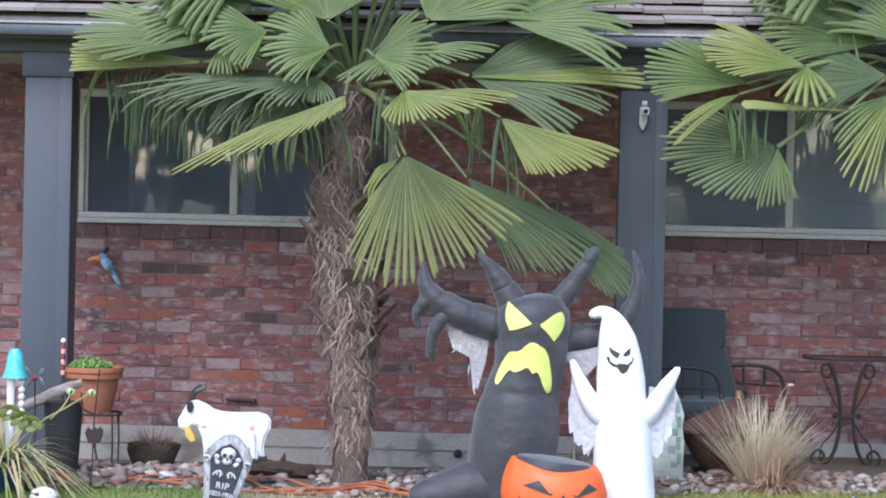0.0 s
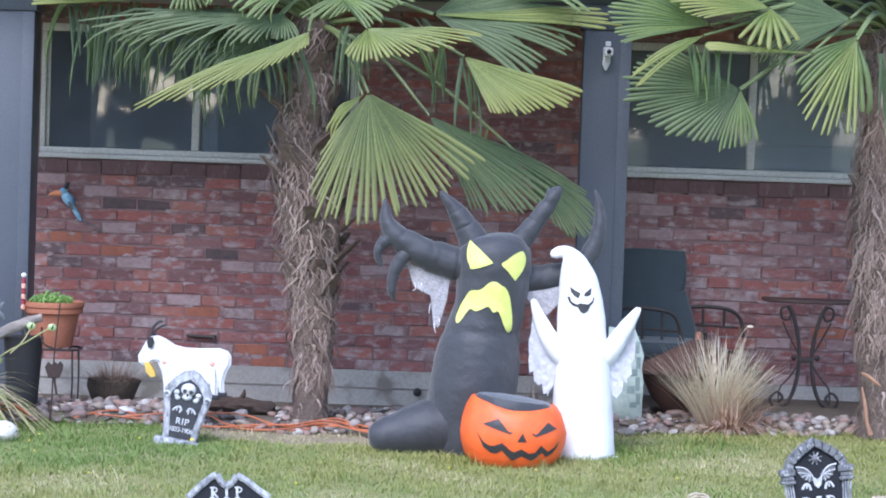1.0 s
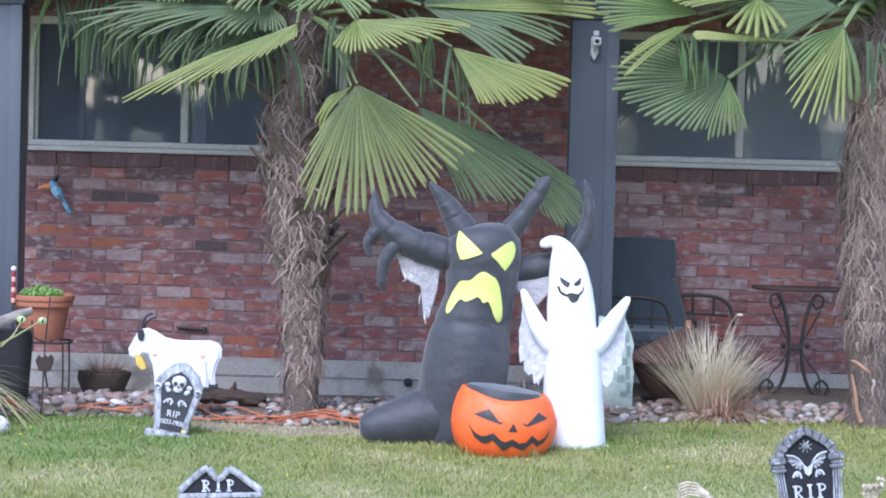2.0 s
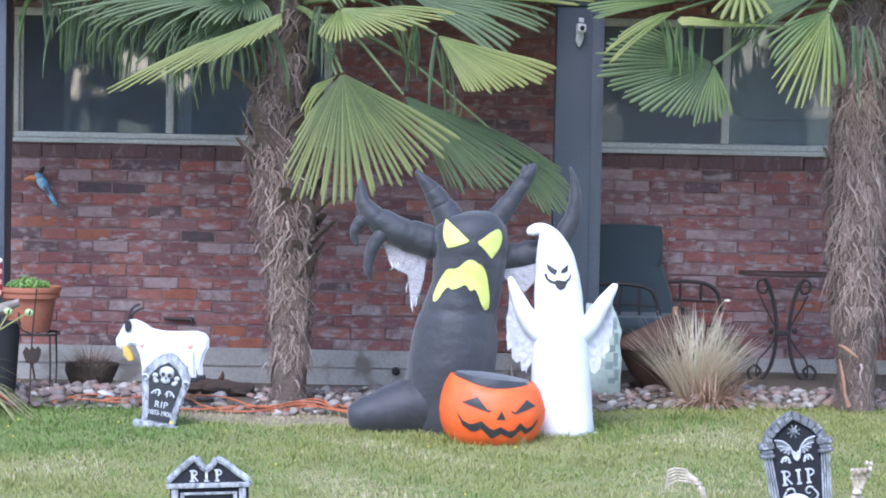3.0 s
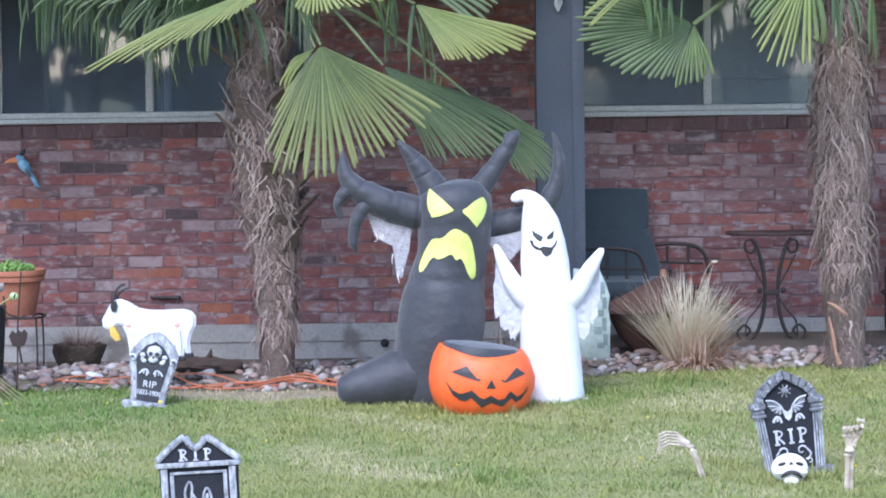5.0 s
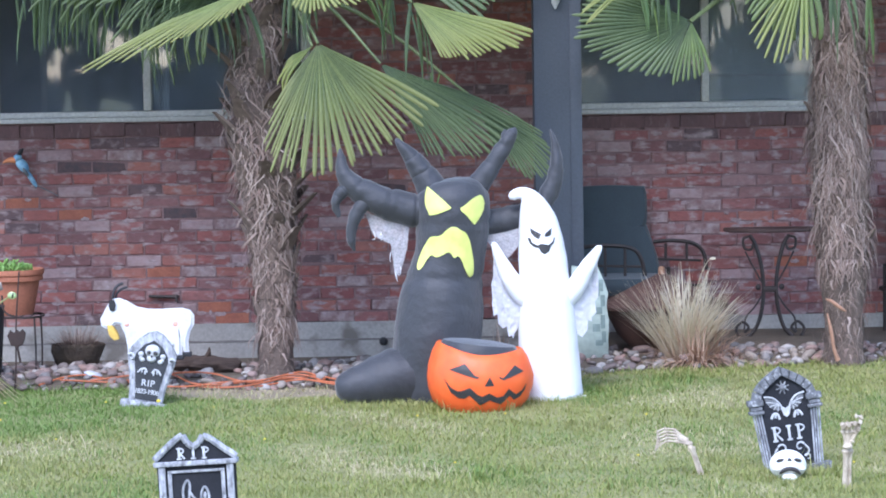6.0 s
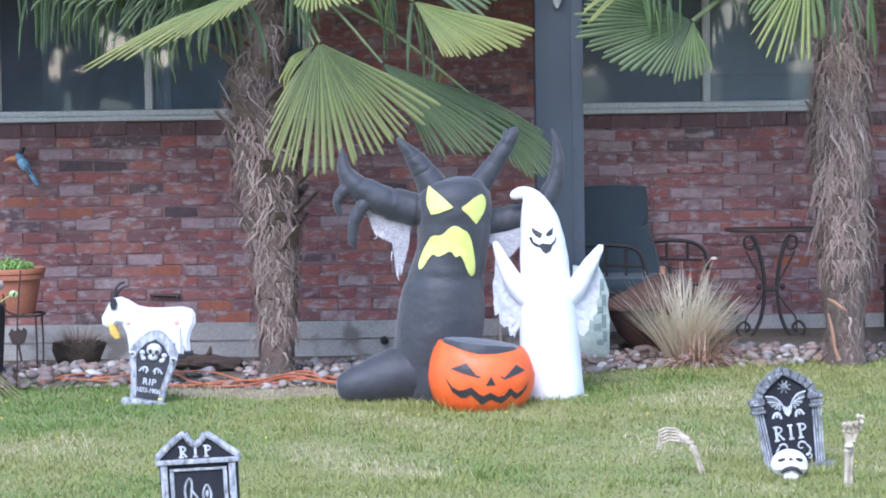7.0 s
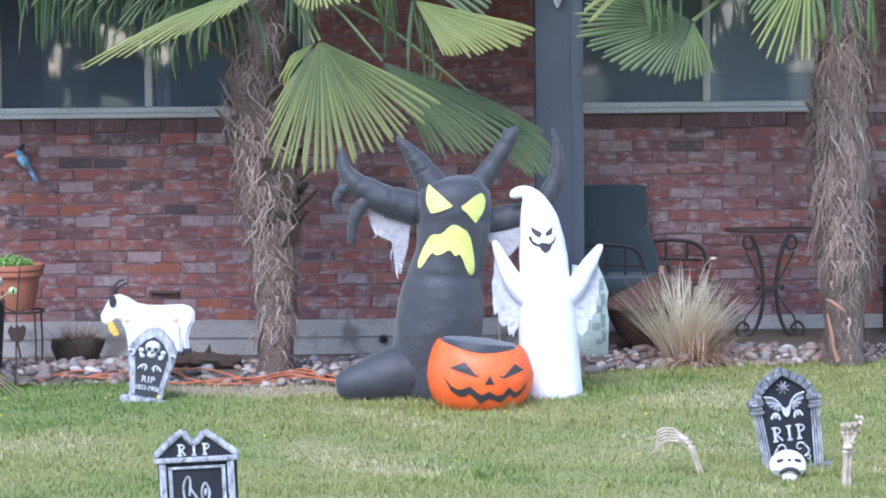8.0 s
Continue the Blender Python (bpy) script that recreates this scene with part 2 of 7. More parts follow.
def spline(pts, n):
    """n points on a smooth line through pts; each point may carry further values."""
    p = [np.array(q, float) for q in pts]
    p = [2 * p[0] - p[1]] + p + [2 * p[-1] - p[-2]]
    out = []
    for k in range(n):
        u = k / (n - 1) * (len(p) - 3)
        i = min(int(u), len(p) - 4)
        t = u - i
        a, b, c, d = p[i:i + 4]
        out.append(0.5 * (2 * b + (c - a) * t + (2 * a - 5 * b + 4 * c - d) * t * t + (3 * b - a - 3 * c + d) * t ** 3))
    return out


def tube(bm, pts, n=14, sides=12, flat=1.0, caps=True):
    """A round body along points (x, y, z, radius). flat: its depth in y against its width."""
    line = spline(pts, n)
    rings = []
    up = Vector((0.03, 1, 0.02)).normalized()
    for k, q in enumerate(line):
        a, b = line[max(0, k - 1)], line[min(n - 1, k + 1)]
        d = Vector(b[:3] - a[:3]).normalized()
        s = d.cross(up)
        s = s.normalized() if s.length > 1e-4 else Vector((1, 0, 0))
        w = s.cross(d).normalized()
        r = max(float(q[3]), 0.0005)
        rings.append([bm.verts.new(Vector(q[:3]) + float(r) * (math.cos(h) * s + flat * math.sin(h) * w)) for h in (2 * math.pi * i / sides for i in range(sides))])
    for a, b in zip(rings, rings[1:]):
        for i in range(sides):
            bm.faces.new((a[i], a[(i + 1) % sides], b[(i + 1) % sides], b[i]))
    if caps:
        for ring in (rings[0], rings[-1]):
            bm.faces.new(ring)
    return bm


def lathe(bm, profile, at=(0, 0, 0), sides=24, sx=1.0, sy=1.0):
    rings = []
    for r, z in profile:
        rings.append([bm.verts.new((at[0] + sx * r * math.cos(a), at[1] + sy * r * math.sin(a), at[2] + z)) for a in (2 * math.pi * i / sides for i in range(sides))])
    for a, b in zip(rings, rings[1:]):
        for i in range(sides):
            bm.faces.new((a[i], a[(i + 1) % sides], b[(i + 1) % sides], b[i]))
    bm.faces.new(rings[0])
    bm.faces.new(rings[-1])
    return bm


def plate(bm, outline, y0, y1, bevel=0.0):
    """A flat board with an outline of (x, z), between the depths y0 and y1 (y0 to the front)."""
    front = bm.faces.new([bm.verts.new((x, y0, z)) for x, z in outline])
    r = bmesh.ops.extrude_face_region(bm, geom=[front])
    bmesh.ops.translate(bm, vec=(0, y1 - y0, 0), verts=[g for g in r["geom"] if isinstance(g, bmesh.types.BMVert)])
    if bevel:
        bm.normal_update()
        sharp = [e for e in bm.edges if len(e.link_faces) == 2 and abs(sum(f.normal.y for f in e.link_faces)) > 0.7]
        bmesh.ops.bevel(bm, geom=sharp, offset=bevel, segments=2, affect="EDGES")
    return bm


def rounded(poly, k=4):
    """A closed outline drawn through its corners in smooth curves."""
    n = len(poly)
    out = []
    for i in range(n):
        a, b, c, d = (np.array(poly[(i + j - 1) % n]) for j in range(4))
        for s in range(k):
            t = s / k
            out.append(tuple(b * (1 - t) + c * t + 0.18 * math.sin(math.pi * t) * ((b - a) * (1 - t) + (c - d) * t)))
    return out


def patch(bm, outline, tree, proud=0.004, thick=0.003, start=-30.0, cuts=3):
    """A thin patch with an outline of (x, z), laid on the front of the surface in tree."""
    tmp = bmesh.new()
    tmp.faces.new([tmp.verts.new((x, 0, z)) for x, z in outline])
    bmesh.ops.triangulate(tmp, faces=tmp.faces, quad_method="BEAUTY", ngon_method="EAR_CLIP")
    for _ in range(cuts):
        long = [e for e in tmp.edges if e.calc_length() > 0.012]
        bmesh.ops.subdivide_edges(tmp, edges=long, cuts=1)
        bmesh.ops.triangulate(tmp, faces=tmp.faces)
    for v in tmp.verts:
        hit = tree.ray_cast(Vector((v.co.x, start, v.co.z)), Vector((0, 1, 0)))
        v.co.y = (hit[0].y if hit[0] else 0) - proud
    bad = [v for v in tmp.verts if v.co.y > -0.5]
    if bad:
        good = [v.co.y for v in tmp.verts if v.co.y <= -0.5]
        for v in bad:
            v.co.y = max(good)
    r = bmesh.ops.extrude_face_region(tmp, geom=list(tmp.faces))
    bmesh.ops.translate(tmp, vec=(0, thick, 0), verts=[g for g in r["geom"] if isinstance(g, bmesh.types.BMVert)])
    me = bpy.data.meshes.new("tmp")
    tmp.to_mesh(me)
    tmp.free()
    bm.from_mesh(me)
    bpy.data.meshes.remove(me)
    return bm


def lettering(name, words, size, at, material, parent, depth=0.004, turn=(90, 0, 0), spacing=1.0, bold=0.0, label=""):
    cu = bpy.data.curves.new(name, "FONT")
    cu.body, cu.size, cu.extrude, cu.align_x, cu.align_y, cu.space_character, cu.offset = words, size, depth, "CENTER", "CENTER", spacing, bold
    tmp = bpy.data.objects.new("tmp", cu)
    scene.collection.objects.link(tmp)
    dg = bpy.context.evaluated_depsgraph_get()
    me = bpy.data.meshes.new_from_object(tmp.evaluated_get(dg))
    bpy.data.objects.remove(tmp)
    me.materials.clear()
    me.materials.append(material)
    me.name = name
    me.transform(pose(*at, *turn))
    ob = new(name, me)
    ob.parent = parent
    if label:
        tagged(ob, label)
    return ob


def smooth01(t):
    t = min(1, max(0, t))
    return t * t * (3 - 2 * t)


BED_EDGE = ((-9, -1.85), (-3, -1.85), (-1.7, -1.82), (-0.5, -1.98), (0.5, -1.8), (0.93, -1.6), (1.5, -1.55), (2.3, -1.4), (9, -1.4))


def bed_edge(x):
    return float(np.interp(x, [p[0] for p in BED_EDGE], [p[1] for p in BED_EDGE])) + 0.03 * math.sin(7 * x) + 0.02 * math.sin(17 * x + 1)


def ground_z(x, y):
    s = smooth01((y + 4.4) / 2.6)
    z = 0.05 * s + 0.03 * s * smooth01(x / 1.3)
    e = bed_edge(x)
    if y > e:
        z += 0.045 * smooth01((y - e) / 0.25)
        z -= 0.09 * smooth01((y - e - 0.5) / 0.8) * (1 - smooth01((x - 0.2) / 0.5))
    return z


# ---- ground ----
bm = bmesh.new()
xs = [-2500, -300, -60, -12, -6] + [-4 + 0.08 * i for i in range(101)] + [6, 12, 60, 300, 2500]
ys = [-2500, -300, -60, -20, -11] + [-7.5 + 0.1 * i for i in range(50)] + [-2.5 + 0.05 * i for i in range(56)] + [2, 12, 60, 300, 2500]
grid = [[bm.verts.new((x, y, ground_z(x, y) + (0.004 * noise.noise((3 * x, 3 * y, 0)) if abs(x) < 5 and -8 < y < 0 else 0))) for x in xs] for y in ys]
for j in range(len(ys) - 1):
    for i in range(len(xs) - 1):
        f = bm.faces.new((grid[j][i], grid[j][i + 1], grid[j + 1][i + 1], grid[j + 1][i]))
        cx, cy = (xs[i] + xs[i + 1]) / 2, (ys[j] + ys[j + 1]) / 2
        f.material_index = 1 if abs(cx) < 6 and bed_edge(cx) < cy < 0.3 else 2 if math.hypot((cx + 0.85) / 0.72, (cy - bed_edge(cx)) / 0.34) < 1 else 0
tagged(part("ground", bm, [M_LAWN, M_SOIL, M_BARE]), "mown lawn and bare earth bed before the house", "ground", kind="structure")

# ---- house front ----
WIN_Z0, WIN_Z1 = 1.37, 2.14
WINDOWS = ((-2.565, -0.735), (0.605, 2.435))
wall = thing("wall_front", "weathered red brick house wall with smeared mortar", "wall", kind="structure")
bm = bmesh.new()
spans = [-6.0, *[v for w in WINDOWS for v in w], 6.0]
for i in range(0, 6, 2):
    box(bm, spans[i], spans[i + 1], 0, 0.22, 0.21, 2.6)
for a, b in WINDOWS:
    box(bm, a, b, 0, 0.22, 0.21, WIN_Z0)
    box(bm, a, b, 0, 0.22, WIN_Z1, 2.6)
part("mortar_wall", bm, M_MORTAR, wall, smooth=False)
bm = bmesh.new()
box(bm, -6, 6, -0.02, 0.22, -0.5, 0.205, 0.004)
tagged(part("foundation", bm, M_CONCRETE), "stained grey concrete foundation under the brick wall", "foundation", kind="structure")
bm = bmesh.new()
box(bm, -6, 6, -0.024, -0.019, 0.098, 0.108)
tagged(part("foundation_joint", bm, M_JOINT), "dark form joint along the concrete foundation", "foundation joint", kind="structure")


def interior(k, x0, x1):
    room = thing("room_%d" % k, "dim unlit room behind the window", "room", kind="structure")
    bm = bmesh.new()
    box(bm, x0 - 0.6, x1 + 0.6, 3.4, 3.5, 0, 2.5)
    box(bm, x0 - 0.7, x0 - 0.6, 0.22, 3.5, 0, 2.5)
    box(bm, x1 + 0.6, x1 + 0.7, 0.22, 3.5, 0, 2.5)
    box(bm, x0 - 0.7, x1 + 0.7, 0.22, 3.5, 2.5, 2.6)
    box(bm, x0 - 0.7, x1 + 0.7, 0.22, 3.5, 0.1, 0.2)
    part("room_shell", bm, M_ROOM, room, smooth=False)


# mostly clear grey that paints haze over dark panes
M_HAZE = mat("grey_haze", (0.31, 0.335, 0.375), (0.25, 0.27, 0.31), 0.8, big=3, bump=0)
mn = M_HAZE.node_tree
see, blend = mn.nodes.new("ShaderNodeBsdfTransparent"), mn.nodes.new("ShaderNodeMixShader")
blend.inputs[0].default_value = 0.84
mn.links.new(mn.nodes["Principled BSDF"].outputs[0], blend.inputs[1])
mn.links.new(see.outputs[0], blend.inputs[2])
mn.links.new(blend.outputs[0], mn.nodes["Material Output"].inputs["Surface"])
M_GLASS = bpy.data.materials.new("window_glass")
M_GLASS.use_nodes = True
gb = M_GLASS.node_tree.nodes["Principled BSDF"]
gb.inputs["Base Color"].default_value = (0.8, 0.86, 0.9, 1)
gb.inputs["Roughness"].default_value = 0.02
gb.inputs["Transmission Weight"].default_value = 1.0
gb.inputs["IOR"].default_value = 1.85
# a small pale blue diffuse share, haze painted in to lift the dark panes
gn = M_GLASS.node_tree
pale_haze, haze_mix = gn.nodes.new("ShaderNodeBsdfDiffuse"), gn.nodes.new("ShaderNodeMixShader")
pale_haze.inputs["Color"].default_value = (0.50, 0.56, 0.66, 1)
haze_mix.inputs[0].default_value = 0.085
gn.links.new(gb.outputs[0], haze_mix.inputs[1])
gn.links.new(pale_haze.outputs[0], haze_mix.inputs[2])
gn.links.new(haze_mix.outputs[0], gn.nodes["Material Output"].inputs["Surface"])


def window(k, x0, x1):
    w = thing("window_%d" % k, "sliding window with pale vinyl frame in the brick wall", "window", kind="structure")
    mid, y0, y1, fr = (x0 + x1) / 2 - 0.02 * (k == 1), -0.012, 0.07, 0.045
    for name, d in (("window_sill", (x0, x1, y0 - 0.02, y1, WIN_Z0, WIN_Z0 + 0.028)), ("frame_bottom", (x0, x1, y0, y1, WIN_Z0 + 0.029, WIN_Z0 + 0.062)),
                    ("frame_top", (x0, x1, y0, y1, WIN_Z1 - fr, WIN_Z1)),
                    ("frame_side", (x0, x0 + 0.03, y0, y1, WIN_Z0 + 0.063, WIN_Z1 - fr)), ("frame_side", (x1 - 0.03, x1, y0, y1, WIN_Z0 + 0.063, WIN_Z1 - fr)),
                    ("mullion", (mid - 0.022, mid + 0.022, y0 + 0.01, y1, WIN_Z0 + 0.063, WIN_Z1 - fr))):
        boxed(name, d, M_FRAME, w, 0.006)
    for a, b, y in ((x0 + 0.031, mid - 0.023, 0.02), (mid + 0.023, x1 - 0.031, 0.035)):
        e = a if a < mid - 0.1 else b - 0.02
        boxed("sash", (e, e + 0.02, y - 0.01, y + 0.02, WIN_Z0 + 0.064, WIN_Z1 - fr - 0.001), M_FRAME, w, 0.003)
        pane = boxed("pane", (a + 0.002, b - 0.002, y, y + 0.005, WIN_Z0 + 0.064, WIN_Z1 - fr - 0.001), M_GLASS, w, 0)
        pane.visible_shadow = False
        # thin grey sheet added before these panes to brighten them
        if k == 2:
            boxed("insect_screen", (a + 0.004, b - 0.004, y - 0.016, y - 0.014, WIN_Z0 + 0.066, WIN_Z1 - fr - 0.003), M_HAZE, w, 0)
    interior(k, x0, x1)


for k, (a, b) in enumerate(WINDOWS):
    window(k + 1, a, b)

# things just behind the panes
bl = thing("roller_blind", "pale grey green roller blind lowered behind the pane", "blind")
boxed("blind_cloth", (1.56, 2.40, 0.10, 0.104, 1.40, 2.10), M_SCREEN, bl, 0)
boxed("blind_bar", (1.56, 2.40, 0.094, 0.112, 1.57, 1.585), M_FRAME, bl, 0.002)


def curtain(x0, x1, y):
    bm = bmesh.new()
    n = 40
    rows = [[bm.verts.new((x0 + (x1 - x0) * i / n, y + 0.018 * math.sin(i * 1.35 + 0.4 * k), z)) for i in range(n + 1)] for k, z in enumerate((1.3, 1.6, 1.9, 2.15))]
    for a, b in zip(rows, rows[1:]):
        for i in range(n):
            bm.faces.new((a[i], a[i + 1], b[i + 1], b[i]))
    r = bmesh.ops.extrude_face_region(bm, geom=list(bm.faces))
    bmesh.ops.translate(bm, vec=(0, 0.003, 0), verts=[g for g in r["geom"] if isinstance(g, bmesh.types.BMVert)])
    c = part("curtain", bm, M_CURTAIN)
    tagged(c, "pale gathered curtain hanging inside the window", "curtain", "window curtains")


curtain(-1.675, -1.55, 0.10)
curtain(0.66, 0.78, 0.16)

# ---- porch: posts, beam, ceiling, roof ----
for x0, nm in ((-2.667, "porch_post"), (0.50, "porch_post")):
    p = thing("porch_post", "square slate blue painted wooden porch post", "post", "porch posts")
    boxed("shaft", (x0, x0 + 0.248, -1.15, -0.91, -0.05, 2.158), M_POST, p, 0.006)
    boxed("corner_board", (x0 + 0.19, x0 + 0.252, -1.156, -1.1505, 0.0, 2.158), M_POST, p, 0.002)
    boxed("capital", (x0 - 0.016, x0 + 0.264, -1.17, -0.89, 2.159, 2.289), M_POST, p, 0.006)
bm = bmesh.new()
box(bm, -6, 6, -1.16, -0.90, 2.29, 2.43, 0.006)
tagged(part("porch_beam", bm, M_POST), "slate blue painted beam across the porch posts", "beam", kind="structure")
bm = bmesh.new()
box(bm, -6, 6, -0.899, -0.001, 2.27, 2.29)
tagged(part("ceiling", bm, M_SOFFIT, smooth=False), "pale painted porch ceiling", "ceiling", kind="structure")
bm = bmesh.new()
box(bm, -6, 6, -1.30, -1.161, 2.36, 2.38)
box(bm, -6, 6, -1.32, -1.30, 2.35, 2.44, 0.004)
tagged(part("fascia", bm, M_POST), "slate blue fascia board below the eave", "fascia", kind="structure")
g = thing("gutter", "dark metal rain gutter with a highlight painted along its lip", "gutter")
bm = bmesh.new()
box(bm, -6, 6, -1.42, -1.322, 2.365, 2.425, 0.015)
part("trough", bm, M_GUTTER, g)
# the gutter's thin white highlight is put into this strip's pale colour
boxed("lip", (-6, 6, -1.43, -1.412, 2.426, 2.438), M_GUTTER_HIGHLIGHT, g, 0.003)
SLOPE = math.atan(0.36)
roof = thing("roof", "low pitched roof of grey brown weathered shingles", "roof", kind="structure")
bm = bmesh.new()
bm.faces.new([bm.verts.new(v) for v in ((-6.2, -1.40, 2.43), (6.2, -1.40, 2.43), (6.2, 3.6, 2.43 + 1.8), (-6.2, 3.6, 2.43 + 1.8))])
r = bmesh.ops.extrude_face_region(bm, geom=list(bm.faces))
bmesh.ops.translate(bm, vec=(0, 0, 0.03), verts=[q for q in r["geom"] if isinstance(q, bmesh.types.BMVert)])
part("roof_deck", bm, M_ROOF, roof, smooth=False)
bm = bmesh.new()
box(bm, -6.2, 6.2, 3.6, 3.8, -0.3, 4.25)
for sx in (-6.2, 6.0):
    box(bm, sx, sx + 0.2, 0.22, 3.6, -0.3, 3.3)
tagged(part("wall_back", bm, M_MORTAR, smooth=False), "plain walls that close the house", "wall", kind="structure")


# ---- far side of the street, seen in the window panes ----
M_WOODS = mat("far_foliage", (0.07, 0.085, 0.09), (0.12, 0.135, 0.14), 0.9, big=0.6, fine=3, bump=0)
rng = random.Random(17)
fv, ff = [], []
ball = bmesh.new()
bmesh.ops.create_icosphere(ball, subdivisions=2, radius=1)
bv = [v.co.copy() for v in ball.verts]
ball.verts.index_update()
bf = [tuple(v.index for v in f.verts) for f in ball.faces]
ball.free()
for k in range(380):
    x = rng.uniform(-45, 45)
    r = rng.uniform(0.5, 1.7)
    top = 9 + 4 * math.sin(0.21 * x) + 2 * math.sin(0.53 * x + 1)
    c = Vector((x, -62 + rng.uniform(-4, 4), rng.uniform(0.8, top)))
    # a gap where the sky shows
    if -13.6 < x < -9.6 and c.z < 4.4:
        continue
    b = len(fv)
    for v in bv:
        fv.append(c + Vector((v.x * r, v.y * r, v.z * r * 0.8)) * (1 + 0.45 * noise.noise(v * 2.2 + c)))
    ff += [tuple(b + i for i in f) for f in bf]
# hanging boughs in the gap
for k in range(230):
    c = Vector((rng.uniform(-13.4, -9.8), -60 + rng.uniform(-1, 1), 4.4 - 3.6 * rng.random() ** 1.25))
    if -12.3 < c.x < -10.6 and 1.2 < c.z < 3.0 and rng.random() < 0.75:
        continue
    w, n = rng.uniform(0.08, 0.22), rng.uniform(0.25, 0.7)
    b = len(fv)
    for v in bv:
        fv.append(c + Vector((v.x * w, v.y * w, v.z * n)) * (1 + 0.5 * noise.noise(v * 2.2 + c)))
    ff += [tuple(b + i for i in f) for f in bf]
tagged(raw("far_woods", fv, ff, M_WOODS), "distant row of dark trees across the street", "trees", kind="stuff")


# ---- palms ----
def fan(name, parent, hub, rays, normal, nseg, material, split=0.6, droop=0.12, seed=0, width=1.0, limp=0.0):
    """One pleated fan leaf. rays: a few (bearing, length) across it, the bearing in degrees in the upright plane, 0 to the right, 90 up.
    The segments are joined as far as split and hang free beyond it; limp is the share of segments that are broken and dangle."""
    rng = random.Random(seed)
    hub, nv = Vector(hub), Vector(normal).normalized()
    verts, faces, ages = [], [], []
    us = np.linspace(0, 1, len(rays))

    def bearing(u):
        return radians(float(np.interp(u, us, [r[0] for r in rays])))

    def along(a):
        return Vector((math.cos(a), -(nv.x * math.cos(a) + nv.z * math.sin(a)) / nv.y, math.sin(a)))

    st = (0.04, 0.35, 0.7, 1.0)
    for i in range(nseg):
        u = (i + 0.5) / nseg
        a, b = bearing(i / nseg), bearing((i + 1) / nseg)
        R = float(np.interp(u, us, [r[1] for r in rays])) * rng.uniform(0.93, 1.03)
        mid = bearing(u)
        d, da, db = along(mid), along(a), along(b)
        side = nv.cross(d).normalized()
        k0 = split * rng.uniform(0.9, 1.1)
        half = min(0.56 * (da - db).length * R * k0 * width, 0.02)
        half = max(half, 0.0065)
        bend = droop * rng.uniform(0.4, 1.6)
        if rng.random() < limp:
            bend += rng.uniform(0.6, 1.3)
        sway = rng.uniform(-0.04, 0.04)
        base = len(verts)
        rows = 0
        sgn = 1 if side.dot(da - db) > 0 else -1
        for q in st:
            c = hub + d * (R * k0 * q) + nv * (0.04 * R * q * q)
            w = max(half * q, 0.0018)
            verts += [c - side * (w * sgn), c + nv * (1.25 * w), c + side * (w * sgn)]
            ages += [k0 * q] * 3
            rows += 1
        for q in (0.25, 0.5, 0.72, 0.88, 0.97, 1.0):
            k = (1 - k0) * q
            f = bend * q * q
            c = hub + d * (R * (k0 + k / (1 + 0.8 * f * f))) + Vector((sway * R * k, 0, -0.62 * f * R * (1 - k0))) + nv * (0.04 * R)
            w = half * (1 - 0.22 * q) * (1.0 if q < 0.96 else 0.72 if q < 0.99 else 0.3)
            verts += [c - side * (w * sgn), c + nv * (1.0 * w), c + side * (w * sgn)]
            ages += [k0 + k] * 3
            rows += 1
        for j in range(rows - 1):
            p = base + 3 * j
            faces += [(p, p + 1, p + 4, p + 3), (p + 1, p + 2, p + 5, p + 4)]
    ob = raw(name, verts, faces, material, parent, True)
    age = ob.data.attributes.new("age", "FLOAT", "POINT")
    for i, a in enumerate(ages):
        age.data[i].value = a
    return ob


def petiole(parent, leaf, crown, hub, sag=0.12):
    a, b = Vector(crown), Vector(hub)
    mid = (a + b) / 2 + Vector((0, 0, sag))
    bm = bmesh.new()
    tube(bm, [(*a, 0.016), (*mid, 0.011), (*b, 0.007)], 10, 7)
    part("stalk", bm, M_PETIOLE, leaf)


